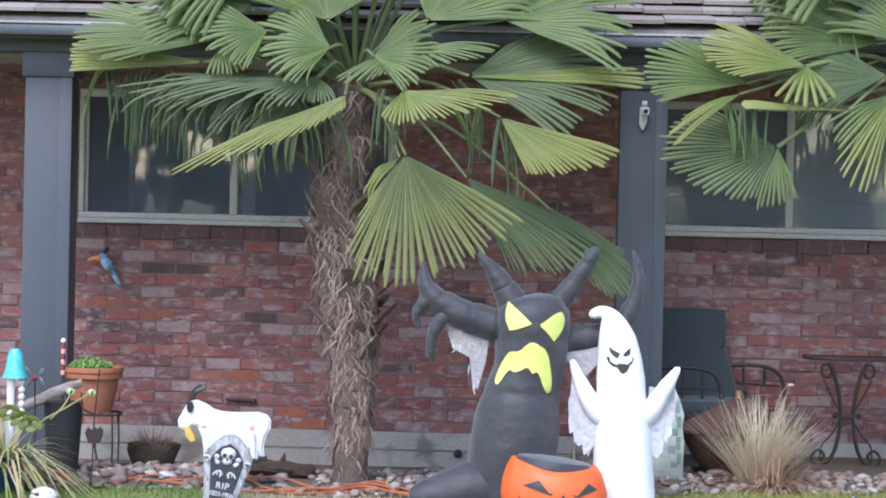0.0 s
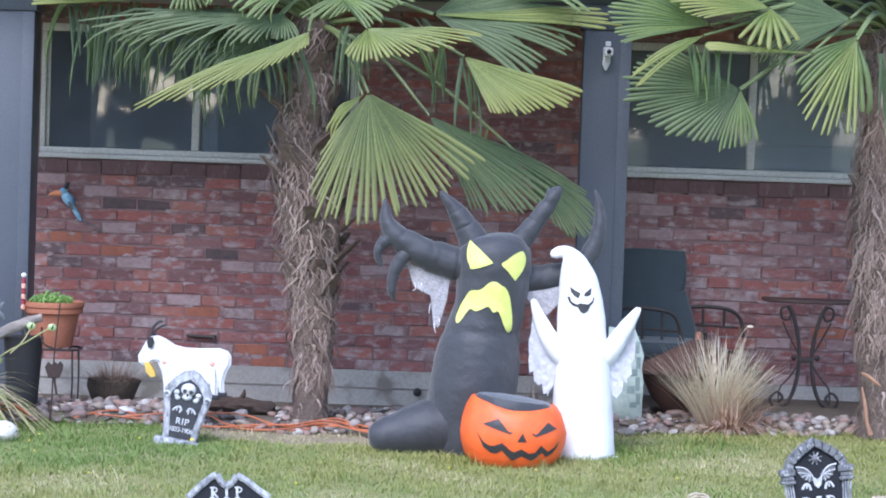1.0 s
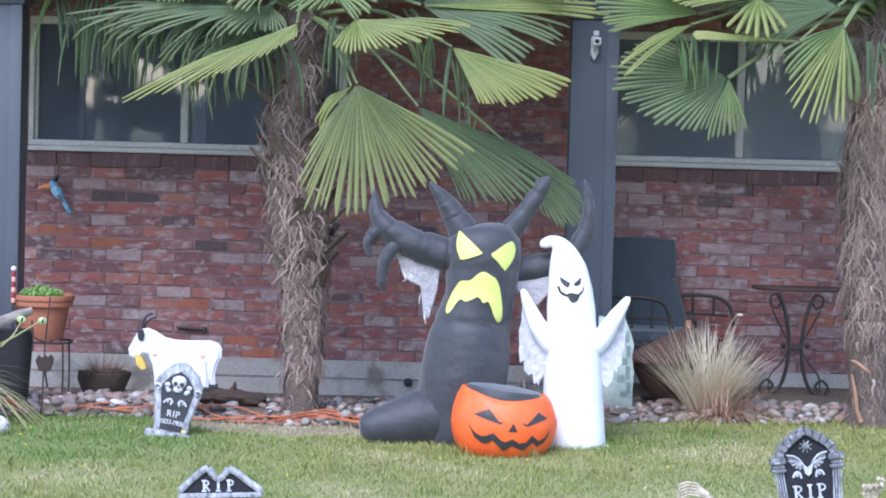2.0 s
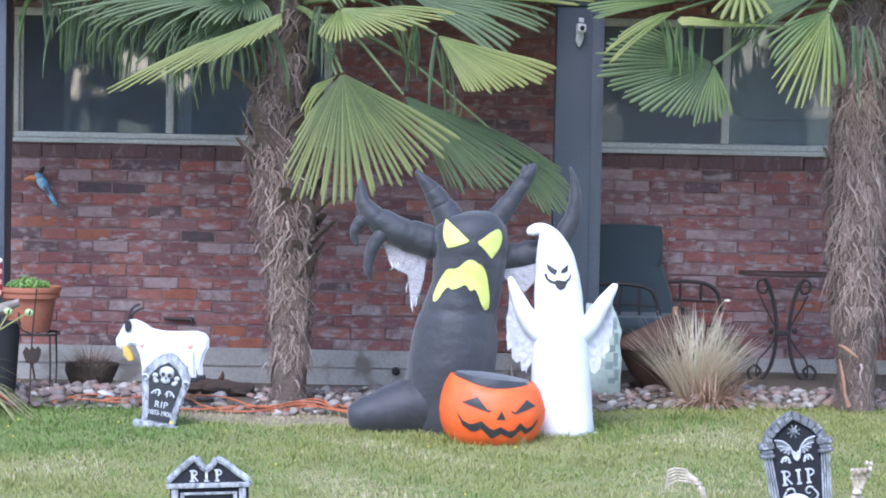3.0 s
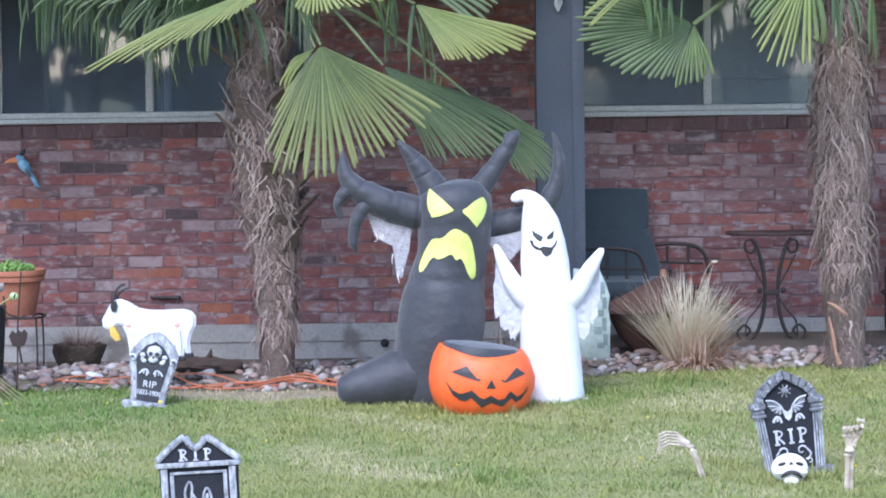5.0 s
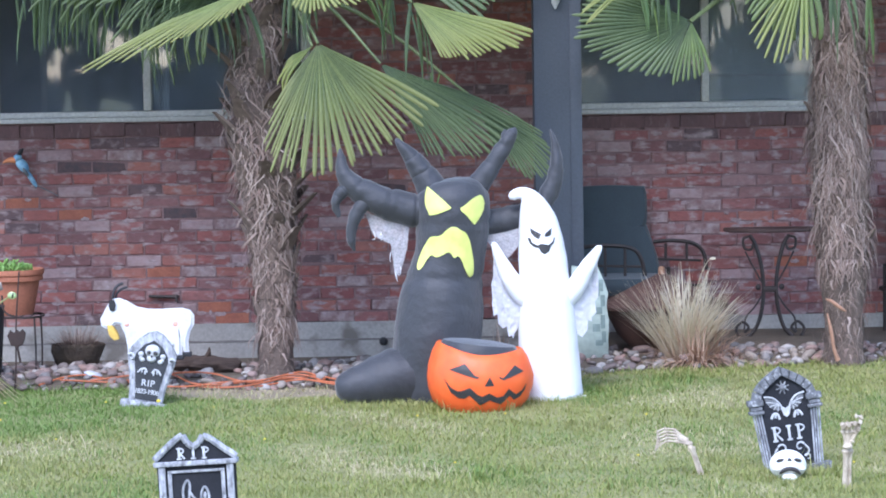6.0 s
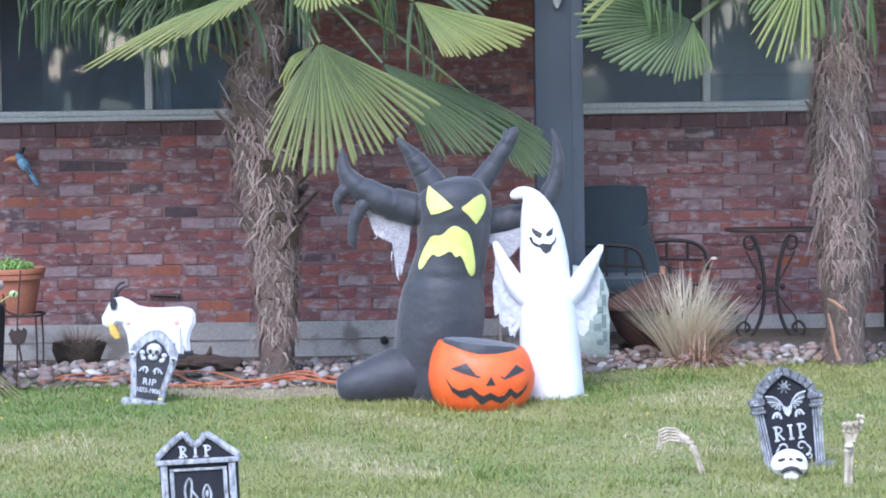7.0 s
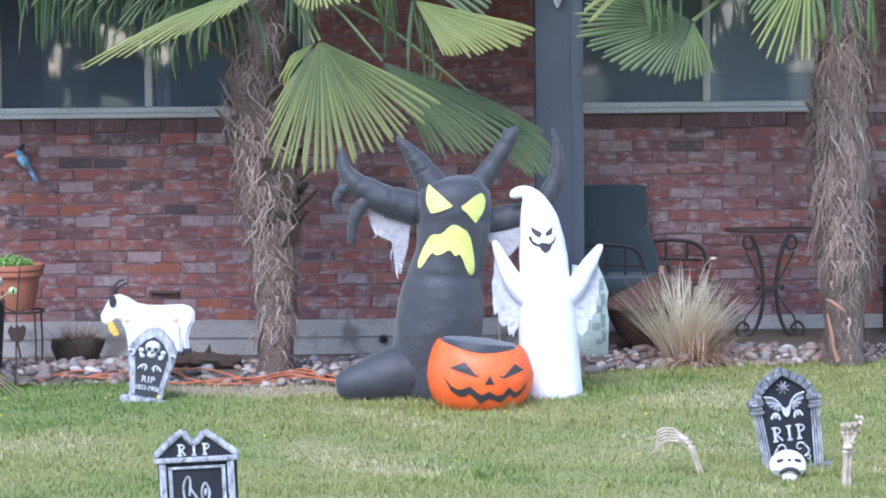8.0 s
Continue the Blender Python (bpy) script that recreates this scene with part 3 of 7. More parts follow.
def trunk(parent, line, seed, count=2600, shag=1.0, tangle=0.6, reach=1.0, bald=0.0, boot=1.0, tufts=60):
    rng = random.Random(seed)
    bm = bmesh.new()
    tube(bm, line, 26, 18)
    for v in bm.verts:
        f = noise.noise(v.co * 14) * 0.02
        c = v.co
        v.co += Vector((f, f * 0.5, 0))
    part("trunk", bm, M_BARK, parent)
    axis = spline(line, 60)
    verts, faces = [], []
    for _ in range(count):
        k = rng.random()
        if k < bald and rng.random() < 0.75:
            continue
        q = axis[int(k * 59)]
        h = rng.uniform(0, 2 * math.pi)
        out = Vector((math.cos(h), math.sin(h), 0))
        tang = Vector((-out.y, out.x, 0))
        p = Vector(q[:3]) + out * float(q[3]) * rng.uniform(0.9, 1.03)
        L = rng.uniform(0.04, 0.12) * (0.7 + 0.6 * k) * reach
        w = rng.uniform(0.001, 0.0032)
        if rng.random() < 0.10 * boot:
            w *= 3.5
        lump = 1.0 + 0.55 * noise.noise(Vector((p.x * 5 + seed, p.y * 5, p.z * 6)))
        flare = rng.uniform(0.15, 1.15) * shag * lump
        lean = tangle * rng.uniform(-1, 1) + tangle * noise.noise(Vector((p.x * 7, p.y * 7 + seed, p.z * 9)))
        up = 1 if rng.random() < 0.22 else -1
        b = len(verts)
        for s in (0, 0.35, 0.7, 1.0):
            c = p + out * (flare * L * (s - 0.55 * s * s)) + Vector((0, 0, up * L * s * (0.55 + 0.45 * s))) + tang * (lean * L * s + 0.12 * L * math.sin(5 * s + lean * 9))
            ww = w * (1 - 0.75 * s)
            verts += [c - tang * ww, c + tang * ww]
        for j in range(3):
            faces.append((b + 2 * j, b + 2 * j + 1, b + 2 * j + 3, b + 2 * j + 2))
    fb = raw("shaggy_coat", verts, faces, M_FIBRE, parent)
    tagged(fb, "shaggy brown dead fibres and leaf stubs", kind="stuff")
    # loose tongues of matted fibre
    for i in range(tufts):
        k = rng.uniform(max(0.12, bald), 0.97)
        q = axis[int(k * 59)]
        h = rng.uniform(math.pi * 0.9, math.pi * 2.1)
        out = Vector((math.cos(h), math.sin(h), 0))
        tang = Vector((-out.y, out.x, 0))
        p = Vector(q[:3]) + out * float(q[3]) * 0.97
        sv, sf = [], []
        L, W = rng.uniform(0.09, 0.19) * reach, rng.uniform(0.03, 0.06)
        flare, run = rng.uniform(0.15, 0.55), rng.uniform(-0.35, 0.35)
        for m in range(16):
            o = (m / 15 - 0.5) * 2
            n = L * rng.uniform(0.6, 1.1) * (1 - 0.3 * o * o)
            w = rng.uniform(0.0016, 0.004)
            b = len(sv)
            for r in (0, 0.3, 0.6, 0.85, 1.0):
                c = p + tang * (W * o * (1 - 0.45 * r) + run * n * r + 0.012 * math.sin(6 * r + m)) + out * (flare * n * (r - 0.45 * r * r) - 0.01 * o * o) - Vector((0, 0, n * (0.75 * r + 0.25 * r * r)))
                sv += [c - tang * w * (1 - 0.7 * r), c + tang * w * (1 - 0.7 * r)]
            sf += [(b + 2 * j, b + 2 * j + 1, b + 2 * j + 3, b + 2 * j + 2) for j in range(4)]
        raw("fibre_tuft", sv, sf, M_FIBRE, parent)
    # old leaf bases, cut short
    for i in range(70):
        k = max(bald, 0.05) + (0.98 - max(bald, 0.05)) * i / 70
        q = axis[int(k * 59)]
        h = i * 2.4 + rng.uniform(-0.2, 0.2)
        out = Vector((math.cos(h), math.sin(h), 0))
        tang = Vector((-out.y, out.x, 0))
        bm = bmesh.new()
        p = Vector(q[:3]) + out * float(q[3]) * 0.9
        L = rng.uniform(0.05, 0.10) * boot
        bow = rng.uniform(0.2, 0.6) * (boot if k > 0.35 else 0.5)
        ring = []
        for s, ww, tt in ((0, 0.034 * boot, 0.014), (0.5, 0.027 * boot, 0.009), (1.0, rng.uniform(0.008, 0.02) * boot, 0.005)):
            c = p + out * (bow * L * s) + Vector((0, 0, L * s * 0.8)) + tang * (rng.uniform(-0.15, 0.15) * L * s)
            ring.append([bm.verts.new(c + tang * a * ww + out * b * tt) for a, b in ((-1, -1), (1, -1), (0.7, 1), (-0.7, 1))])
        for a, b in zip(ring, ring[1:]):
            for j in range(4):
                bm.faces.new((a[j], a[(j + 1) % 4], b[(j + 1) % 4], b[j]))
        bm.faces.new(ring[0])
        bm.faces.new(ring[-1])
        part("leaf_base", bm, M_BOOT, parent)


def leaf(tree, crown, hub, rays, normal=(0, -1, 0.3), nseg=30, tone=0, droop=0.12, seed=0, split=0.6, sag=0.1, width=1.0, limp=0.0, stalk=True):
    ob = fan("leaf", tree, hub, rays, normal, nseg, (M_LEAF, M_LEAF_Y, M_LEAF_DEEP, M_LEAF_MID)[tone], split, droop, seed, width, limp)
    if stalk:
        petiole(tree, ob, crown, hub, sag)
    return ob


def straps(tree, spots, seed):
    """Limp leaf segments that dangle: (x, y, top, length, sideways run)."""
    rng = random.Random(seed)
    for x, y, z, n, run in spots:
        verts, faces = [], []
        for k in range(rng.choice((2, 3, 3))):
            x0, w = x + rng.uniform(-0.035, 0.035), rng.uniform(0.005, 0.0095)
            L, dx = n * rng.uniform(0.7, 1.1), run + rng.uniform(-0.05, 0.05)
            twist = rng.uniform(-0.7, 0.7)
            b = len(verts)
            for q in (0.0, 0.2, 0.45, 0.7, 0.88, 1.0):
                c = Vector((x0 + dx * math.sin(1.6 * q), y + 0.02 * k - 0.03 * q, z - L * q ** 1.15))
                ww = w * (0.7 + 0.5 * min(1, 3 * q)) * (1 - 0.85 * max(0, q - 0.6) / 0.4)
                t = Vector((math.cos(twist * q + 0.3), math.sin(twist * q + 0.3), 0))
                verts += [c - t * ww, c + Vector((0, -0.5 * ww, 0)), c + t * ww]
            for j in range(5):
                p = b + 3 * j
                faces += [(p, p + 1, p + 4, p + 3), (p + 1, p + 2, p + 5, p + 4)]
        raw("limp_leaf", verts, faces, M_LEAF if rng.random() < 0.3 else M_LEAF_DEEP, tree, True)


C1 = (-0.88, -1.62, 2.12)
palm = thing("palm_tree", "windmill fan palm with shaggy trunk in the stone bed", "palm tree", "palms", at=(0, 0, 0))
trunk(palm, [(-0.86, -1.6, 0.02, 0.105), (-0.86, -1.6, 0.25, 0.092), (-0.86, -1.6, 0.6, 0.10), (-0.87, -1.6, 0.85, 0.118), (-0.89, -1.6, 1.10, 0.150), (-0.93, -1.6, 1.35, 0.140), (-0.93, -1.61, 1.7, 0.128), (-0.88, -1.62, 2.15, 0.09)], 3, 3600, 1.2, 0.95, 1.0, 0.16, 1.7, 60)
# hub, rays, normal, segments, tone, droop, split, limp
L1 = [
    ((-0.590, -2.10, 1.772), ((232, 0.32), (240, 0.52), (250, 0.66), (264, 0.65), (284, 0.63), (301, 0.61), (316, 0.62), (334, 0.66)), (0.05, -1, 0.15), 34, 3, 0.05, 0.52, 0.0),
    ((-0.62, -2.07, 1.76), ((205, 0.20), (232, 0.34)), (0.05, -1, 0.2), 5, 1, 1.2, 0.5, 0.3),
    ((-0.29, -1.90, 1.671), ((296, 0.52), (308, 0.58), (317, 0.72), (331, 0.76), (339, 0.75)), (0.2, -1, 0.3), 24, 2, 0.12, 0.66, 0.0),
    ((0.187, -1.78, 1.474), ((290, 0.30), (303, 0.46), (312, 0.54), (322, 0.48), (335, 0.36)), (0.3, -1, 0.3), 20, 2, 0.10, 0.66, 0.0),
    ((-0.125, -2.12, 1.968), ((296, 0.33), (308, 0.36), (321, 0.43), (334, 0.56), (346, 0.65)), (0.15, -1, 0.45), 19, 1, 0.05, 0.74, 0.0),
    ((-0.287, -1.95, 2.18), ((40, 0.40), (24, 0.60), (12, 0.72), (4, 0.74), (-3, 0.78), (-12, 0.70), (-22, 0.62), (-36, 0.54)), (0.1, -1, 0.6), 30, 2, 0.22, 0.6, 0.2),
    ((-0.287, -1.98, 2.175), ((4, 0.86), (-4, 0.94)), (0.1, -1, 0.6), 5, 1, 0.05, 0.7, 0.0),
    ((-0.605, -2.15, 2.089), ((228, 0.17), (255, 0.17), (285, 0.17), (315, 0.19), (335, 0.28), (346, 0.38), (354, 0.52), (361, 0.60)), (0.0, -1, 0.6), 24, 1, 0.10, 0.55, 0.0),
    ((-0.615, -2.00, 2.315), ((206, 0.40), (216, 0.32), (235, 0.18), (265, 0.12), (310, 0.13), (345, 0.27), (356, 0.42), (364, 0.52)), (0.0, -1, 0.6), 28, 0, 0.15, 0.55, 0.0),
    ((-0.895, -2.10, 2.062), ((275, 0.06), (248, 0.10), (232, 0.17), (222, 0.28), (216, 0.42), (212, 0.58), (209, 0.76), (206, 0.91), (204, 0.97)), (-0.1, -1, 0.5), 22, 1, 0.08, 0.50, 0.0),
    ((-1.62, -1.95, 2.215), ((187, 0.64), (181, 0.68), (175, 0.66), (168, 0.58)), (0.1, -1, 0.6), 11, 1, 0.03, 0.85, 0.0),
    ((-1.56, -1.98, 2.33), ((196, 0.50), (186, 0.72), (178, 0.70), (170, 0.66), (160, 0.56)), (0.1, -1, 0.8), 20, 0, 0.08, 0.62, 0.0),
    ((-1.035, -2.00, 2.150), ((183, 0.98), (186, 0.92), (190, 0.74), (198, 0.50), (212, 0.26), (240, 0.13), (285, 0.13), (320, 0.17)), (0.0, -1, 0.7), 30, 2, 0.25, 0.5, 0.35),
    ((-1.22, -1.85, 2.18), ((184, 0.92), (192, 0.86), (202, 0.66), (214, 0.50), (228, 0.42)), (0.1, -1, 0.5), 24, 2, 0.6, 0.55, 0.5),
    ((-1.10, -1.82, 2.12), ((205, 0.62), (222, 0.55), (240, 0.42), (262, 0.40)), (0.1, -1, 0.4), 17, 2, 0.7, 0.5, 0.5),
    ((-1.52, -2.02, 2.30), ((20, 0.20), (-10, 0.22), (-45, 0.17), (-80, 0.15), (-120, 0.16)), (0.1, -1, 0.6), 15, 0, 0.4, 0.5, 0.0),
    ((-1.30, -2.00, 2.38), ((150, 0.42), (180, 0.36), (215, 0.26), (250, 0.20)), (0.1, -1, 0.7), 18, 0, 0.3, 0.55, 0.1),
    ((-0.98, -2.04, 2.30), ((120, 0.36), (160, 0.40), (200, 0.34), (235, 0.22)), (0.0, -1, 0.7), 22, 0, 0.3, 0.55, 0.1),
    ((-0.76, -2.05, 2.26), ((60, 0.34), (25, 0.36), (-10, 0.30), (-50, 0.22)), (0.0, -1, 0.7), 20, 0, 0.3, 0.55, 0.1),
    ((-1.00, -1.95, 2.44), ((30, 0.5), (100, 0.55), (168, 0.62)), (0.0, -1, 0.5), 34, 0, 0.35, 0.6, 0.1),
    ((-0.50, -1.95, 2.45), ((0, 0.6), (60, 0.6), (115, 0.55)), (0.0, -1, 0.6), 32, 0, 0.35, 0.6, 0.1),
    ((-1.38, -1.85, 2.50), ((118, 0.6), (165, 0.74), (205, 0.66)), (0.1, -1, 0.7), 30, 0, 0.3, 0.6, 0.1),
    ((-0.12, -1.95, 2.46), ((-24, 0.66), (20, 0.7), (70, 0.6)), (0.0, -1, 0.7), 30, 0, 0.3, 0.6, 0.1),
]
for i, (hub, rays, nv, ns, tone, dr, sp, lm) in enumerate(L1):
    leaf(palm, C1, hub, rays, nv, ns, tone, dr, 10 + i, sp, limp=lm)
rng = random.Random(6)
hang = [(-2.13 + 0.038 * i, -1.86 + rng.uniform(-0.06, 0.06), 2.17 + rng.uniform(-0.04, 0.03), rng.uniform(0.16, 0.50), rng.uniform(-0.10, 0.05)) for i in range(30)]
hang += [(-0.72, -2.05, 2.10, 0.34, 0.0), (-0.66, -2.06, 2.05, 0.30, 0.01), (-0.615, -2.08, 2.06, 0.28, 0.0), (-0.30, -1.98, 2.06, 0.38, 0.02), (-0.22, -1.98, 2.10, 0.42, -0.02),
         (-0.115, -2.13, 1.96, 0.34, 0.02), (-0.095, -2.12, 1.96, 0.44, 0.03), (-0.42, -1.95, 2.12, 0.40, 0.18), (-0.36, -1.93, 2.16, 0.34, 0.14), (-0.05, -1.9, 2.12, 0.26, 0.14),
         (0.05, -1.9, 2.14, 0.24, 0.16), (-1.12, -1.95, 2.05, 0.38, 0.10), (-1.20, -1.9, 2.06, 0.30, 0.08), (-1.02, -2.0, 2.06, 0.40, 0.11), (-1.46, -1.95, 2.02, 0.42, 0.02), (-0.01, -1.85, 1.62, 0.30, 0.0)]
straps(palm, hang, 61)
rng = random.Random(5)
for i in range(12):
    h = 2 * math.pi * i / 12
    hub = (C1[0] + 0.55 * math.cos(h), min(C1[1] + 0.5 * math.sin(h), -1.5), 2.75 + rng.uniform(0, 0.3))
    m = 100 - 75 * math.cos(h)
    leaf(palm, C1, hub, ((m + 75, 0.55), (m, 0.6), (m - 75, 0.55)), (rng.uniform(-0.3, 0.3), -1, rng.uniform(0.2, 0.9)), 32, 0, 0.3, 60 + i, 0.6)

C2 = (2.06, -1.55, 2.2)
palm_b = thing("palm_tree", "windmill fan palm with broad hairy trunk beside the porch", "palm tree", "palms")
trunk(palm_b, [(2.07, -1.5, 0.05, 0.11), (2.075, -1.5, 0.3, 0.10), (2.075, -1.5, 0.62, 0.13), (2.06, -1.5, 1.0, 0.135), (2.05, -1.5, 1.35, 0.14), (2.06, -1.52, 1.7, 0.12), (2.06, -1.55, 2.25, 0.09)], 4, 6000, 0.9, 0.6, 1.2, 0.33, 1.0, 90)
L2 = [
    ((1.245, -2.00, 1.855), ((150, 0.36), (162, 0.50), (172, 0.57), (182, 0.59), (192, 0.55), (202, 0.49), (216, 0.42), (234, 0.33), (250, 0.29)), (0.1, -1, 0.15), 28, 2, 0.04, 0.68, 0.0),
    ((1.25, -2.02, 1.85), ((246, 0.31), (268, 0.27), (296, 0.24)), (0.1, -1, 0.2), 8, 0, 0.4, 0.5, 0.2),
    ((1.084, -2.05, 2.165), ((140, 0.34), (150, 0.44), (164, 0.53), (177, 0.52), (188, 0.47), (194, 0.45)), (0.1, -1, 0.4), 20, 0, 0.08, 0.6, 0.0),
    ((1.05, -2.12, 2.11), ((196, 0.34), (206, 0.42), (219, 0.40)), (0.1, -1, 0.3), 6, 1, 0.3, 0.25, 0.0),
    ((1.368, -2.10, 2.256), ((150, 0.44), (160, 0.52), (170, 0.56), (180, 0.48), (192, 0.34)), (0.1, -1, 0.6), 22, 1, 0.10, 0.62, 0.0),
    ((1.375, -2.12, 2.25), ((215, 0.22), (247, 0.20), (285, 0.19), (322, 0.20)), (0.0, -1, 0.5), 7, 1, 0.2, 0.4, 0.0),
    ((1.578, -2.15, 2.040), ((182.5, 0.50), (180, 0.53), (177.5, 0.50)), (0, -1, 1.4), 5, 1, 0.02, 0.9, 0.0),
    ((1.796, -2.15, 2.110), ((226, 0.44), (236, 0.50), (248, 0.50), (258, 0.46), (272, 0.48)), (0, -1, 0.3), 9, 1, 0.10, 0.35, 0.0),
    ((1.80, -2.10, 2.13), ((200, 0.36), (222, 0.40), (250, 0.36), (290, 0.36)), (0, -1, 0.3), 12, 0, 0.35, 0.45, 0.2),
    ((1.74, -1.95, 2.38), ((195, 0.60), (160, 0.66), (120, 0.6)), (0.1, -1, 0.5), 30, 0, 0.3, 0.6, 0.1),
    ((1.78, -2.0, 2.22), ((212, 0.42), (185, 0.52), (150, 0.5)), (0.1, -1, 0.5), 26, 2, 0.3, 0.6, 0.2),
    ((2.20, -2.0, 2.35), ((-50, 0.6), (15, 0.6), (80, 0.6)), (0, -1, 0.5), 34, 0, 0.35, 0.6, 0.1),
    ((2.18, -2.1, 2.10), ((-75, 0.46), (-30, 0.55), (10, 0.6)), (0, -1, 0.4), 26, 0, 0.35, 0.55, 0.1),
    ((2.00, -2.05, 2.35), ((170, 0.6), (105, 0.65), (40, 0.6)), (0, -1, 0.5), 34, 0, 0.35, 0.6, 0.1),
    ((1.62, -1.9, 2.24), ((180, 0.40), (205, 0.40), (240, 0.34)), (0, -1, 0.4), 18, 2, 0.5, 0.5, 0.3),
]
for i, (hub, rays, nv, ns, tone, dr, sp, lm) in enumerate(L2):
    leaf(palm_b, C2, hub, rays, nv, ns, tone, dr, 110 + i, sp, limp=lm)
straps(palm_b, [(1.0, -2.1, 2.06, 0.32, 0.02), (1.09, -2.1, 2.08, 0.30, 0.0), (1.17, -2.1, 2.06, 0.33, 0.03), (1.92, -2.12, 2.05, 0.42, 0.0), (2.0, -2.12, 2.05, 0.36, 0.03), (1.68, -2.0, 2.08, 0.26, -0.06), (2.12, -2.1, 2.0, 0.36, 0.03)], 63)
for i in range(10):
    h = 2 * math.pi * i / 10
    hub = (C2[0] + 0.5 * math.cos(h), min(C2[1] + 0.5 * math.sin(h), -1.5), 2.8 + rng.uniform(0, 0.3))
    m = 100 - 75 * math.cos(h)
    leaf(palm_b, C2, hub, ((m + 75, 0.55), (m, 0.6), (m - 75, 0.55)), (rng.uniform(-0.3, 0.3), -1, rng.uniform(0.2, 0.9)), 32, 0, 0.3, 160 + i, 0.6)


# ---- inflatables ----
def surface_tree(ob):
    b = bmesh.new()
    b.from_mesh(ob.data)
    t = BVHTree.FromBMesh(b)
    b.free()
    return t


def pucker(bm, amount=0.004, scale=18):
    for v in bm.verts:
        v.co += Vector((noise.noise(v.co * scale), noise.noise(v.co * scale + Vector((7, 3, 1))), 0.4 * noise.noise(v.co * scale + Vector((1, 9, 4))))) * amount


TY = -2.38
ht = thing("inflatable_tree", "black inflatable haunted tree with yellow eyes and mouth", "inflatable decoration")
bm = bmesh.new()
# x, y, z, radius up the bole
tube(bm, [(-0.02, TY, 0.02, 0.19), (-0.03, TY, 0.14, 0.205), (-0.03, TY, 0.31, 0.213), (-0.012, TY, 0.45, 0.210), (0.0, TY, 0.56, 0.198), (0.02, TY, 0.645, 0.180), (0.042, TY, 0.75, 0.170), (0.055, TY, 0.88, 0.178), (0.058, TY, 0.98, 0.180), (0.056, TY, 1.05, 0.165), (0.052, TY, 1.095, 0.12), (0.05, TY, 1.112, 0.03)], 60, 40)
for v in bm.verts:
    crease = math.exp(-((v.co.z - 0.635) / 0.018) ** 2) + 0.6 * math.exp(-((v.co.z - 0.90) / 0.012) ** 2)
    c = Vector((0.03, TY, v.co.z))
    v.co -= (v.co - c) * 0.05 * crease
pucker(bm)
body = part("body", bm, M_BLACKFAB, ht)
tb = surface_tree(body)
for name, pts in (
        ("root", [(-0.12, TY - 0.02, 0.165, 0.16), (-0.25, TY - 0.05, 0.155, 0.138), (-0.39, TY - 0.08, 0.128, 0.102), (-0.485, TY - 0.1, 0.108, 0.074), (-0.517, TY - 0.1, 0.10, 0.025)]),
        ("root", [(0.15, TY + 0.1, 0.14, 0.13), (0.26, TY + 0.2, 0.12, 0.10), (0.34, TY + 0.24, 0.10, 0.05), (0.36, TY + 0.25, 0.10, 0.01)]),
        ("arm", [(-0.04, TY, 0.955, 0.085), (-0.16, TY, 0.965, 0.083), (-0.28, TY - 0.02, 1.005, 0.075), (-0.40, TY - 0.03, 1.07, 0.06), (-0.46, TY - 0.03, 1.14, 0.042), (-0.475, TY - 0.03, 1.22, 0.022), (-0.478, TY - 0.03, 1.265, 0.006)]),
        ("twig", [(-0.42, TY - 0.03, 1.08, 0.04), (-0.47, TY - 0.04, 1.06, 0.032), (-0.505, TY - 0.04, 1.00, 0.022), (-0.49, TY - 0.04, 0.935, 0.008)]),
        ("twig", [(-0.33, TY - 0.03, 1.02, 0.045), (-0.385, TY - 0.05, 0.98, 0.036), (-0.425, TY - 0.05, 0.90, 0.029), (-0.432, TY - 0.05, 0.82, 0.020), (-0.42, TY - 0.05, 0.775, 0.006)]),
        ("branch", [(-0.02, TY, 1.02, 0.085), (-0.075, TY, 1.12, 0.062), (-0.135, TY, 1.21, 0.045), (-0.20, TY, 1.29, 0.018), (-0.215, TY, 1.305, 0.004)]),
        ("branch", [(0.14, TY, 1.03, 0.07), (0.215, TY, 1.12, 0.05), (0.28, TY, 1.215, 0.042), (0.335, TY, 1.30, 0.034), (0.355, TY, 1.335, 0.022), (0.362, TY, 1.355, 0.004)]),
        ("twig", [(0.32, TY, 1.27, 0.026), (0.312, TY, 1.315, 0.018), (0.315, TY, 1.34, 0.004)]),
        ("arm", [(0.14, TY + 0.02, 0.89, 0.075), (0.27, TY + 0.05, 0.895, 0.066), (0.40, TY + 0.06, 0.92, 0.064), (0.475, TY + 0.06, 0.96, 0.056), (0.54, TY + 0.06, 1.06, 0.044), (0.563, TY + 0.06, 1.16, 0.034), (0.558, TY + 0.06, 1.25, 0.021), (0.535, TY + 0.06, 1.335, 0.005)])):
    # drawn in at the seams
    seams = [(*q[:3], q[3] * (0.93 if name != "root" and 2 < k < 50 and k % 11 == 6 else 1.0)) for k, q in enumerate(spline(pts, 56))]
    bm = bmesh.new()
    tube(bm, seams, 56, 20)
    for v in bm.verts:
        v.co += Vector((0.3, 0, 1)) * 0.003 * math.sin(v.co.x * 55 + v.co.z * 35)
    pucker(bm, 0.004, 24)
    part(name, bm, M_BLACKFAB, ht)
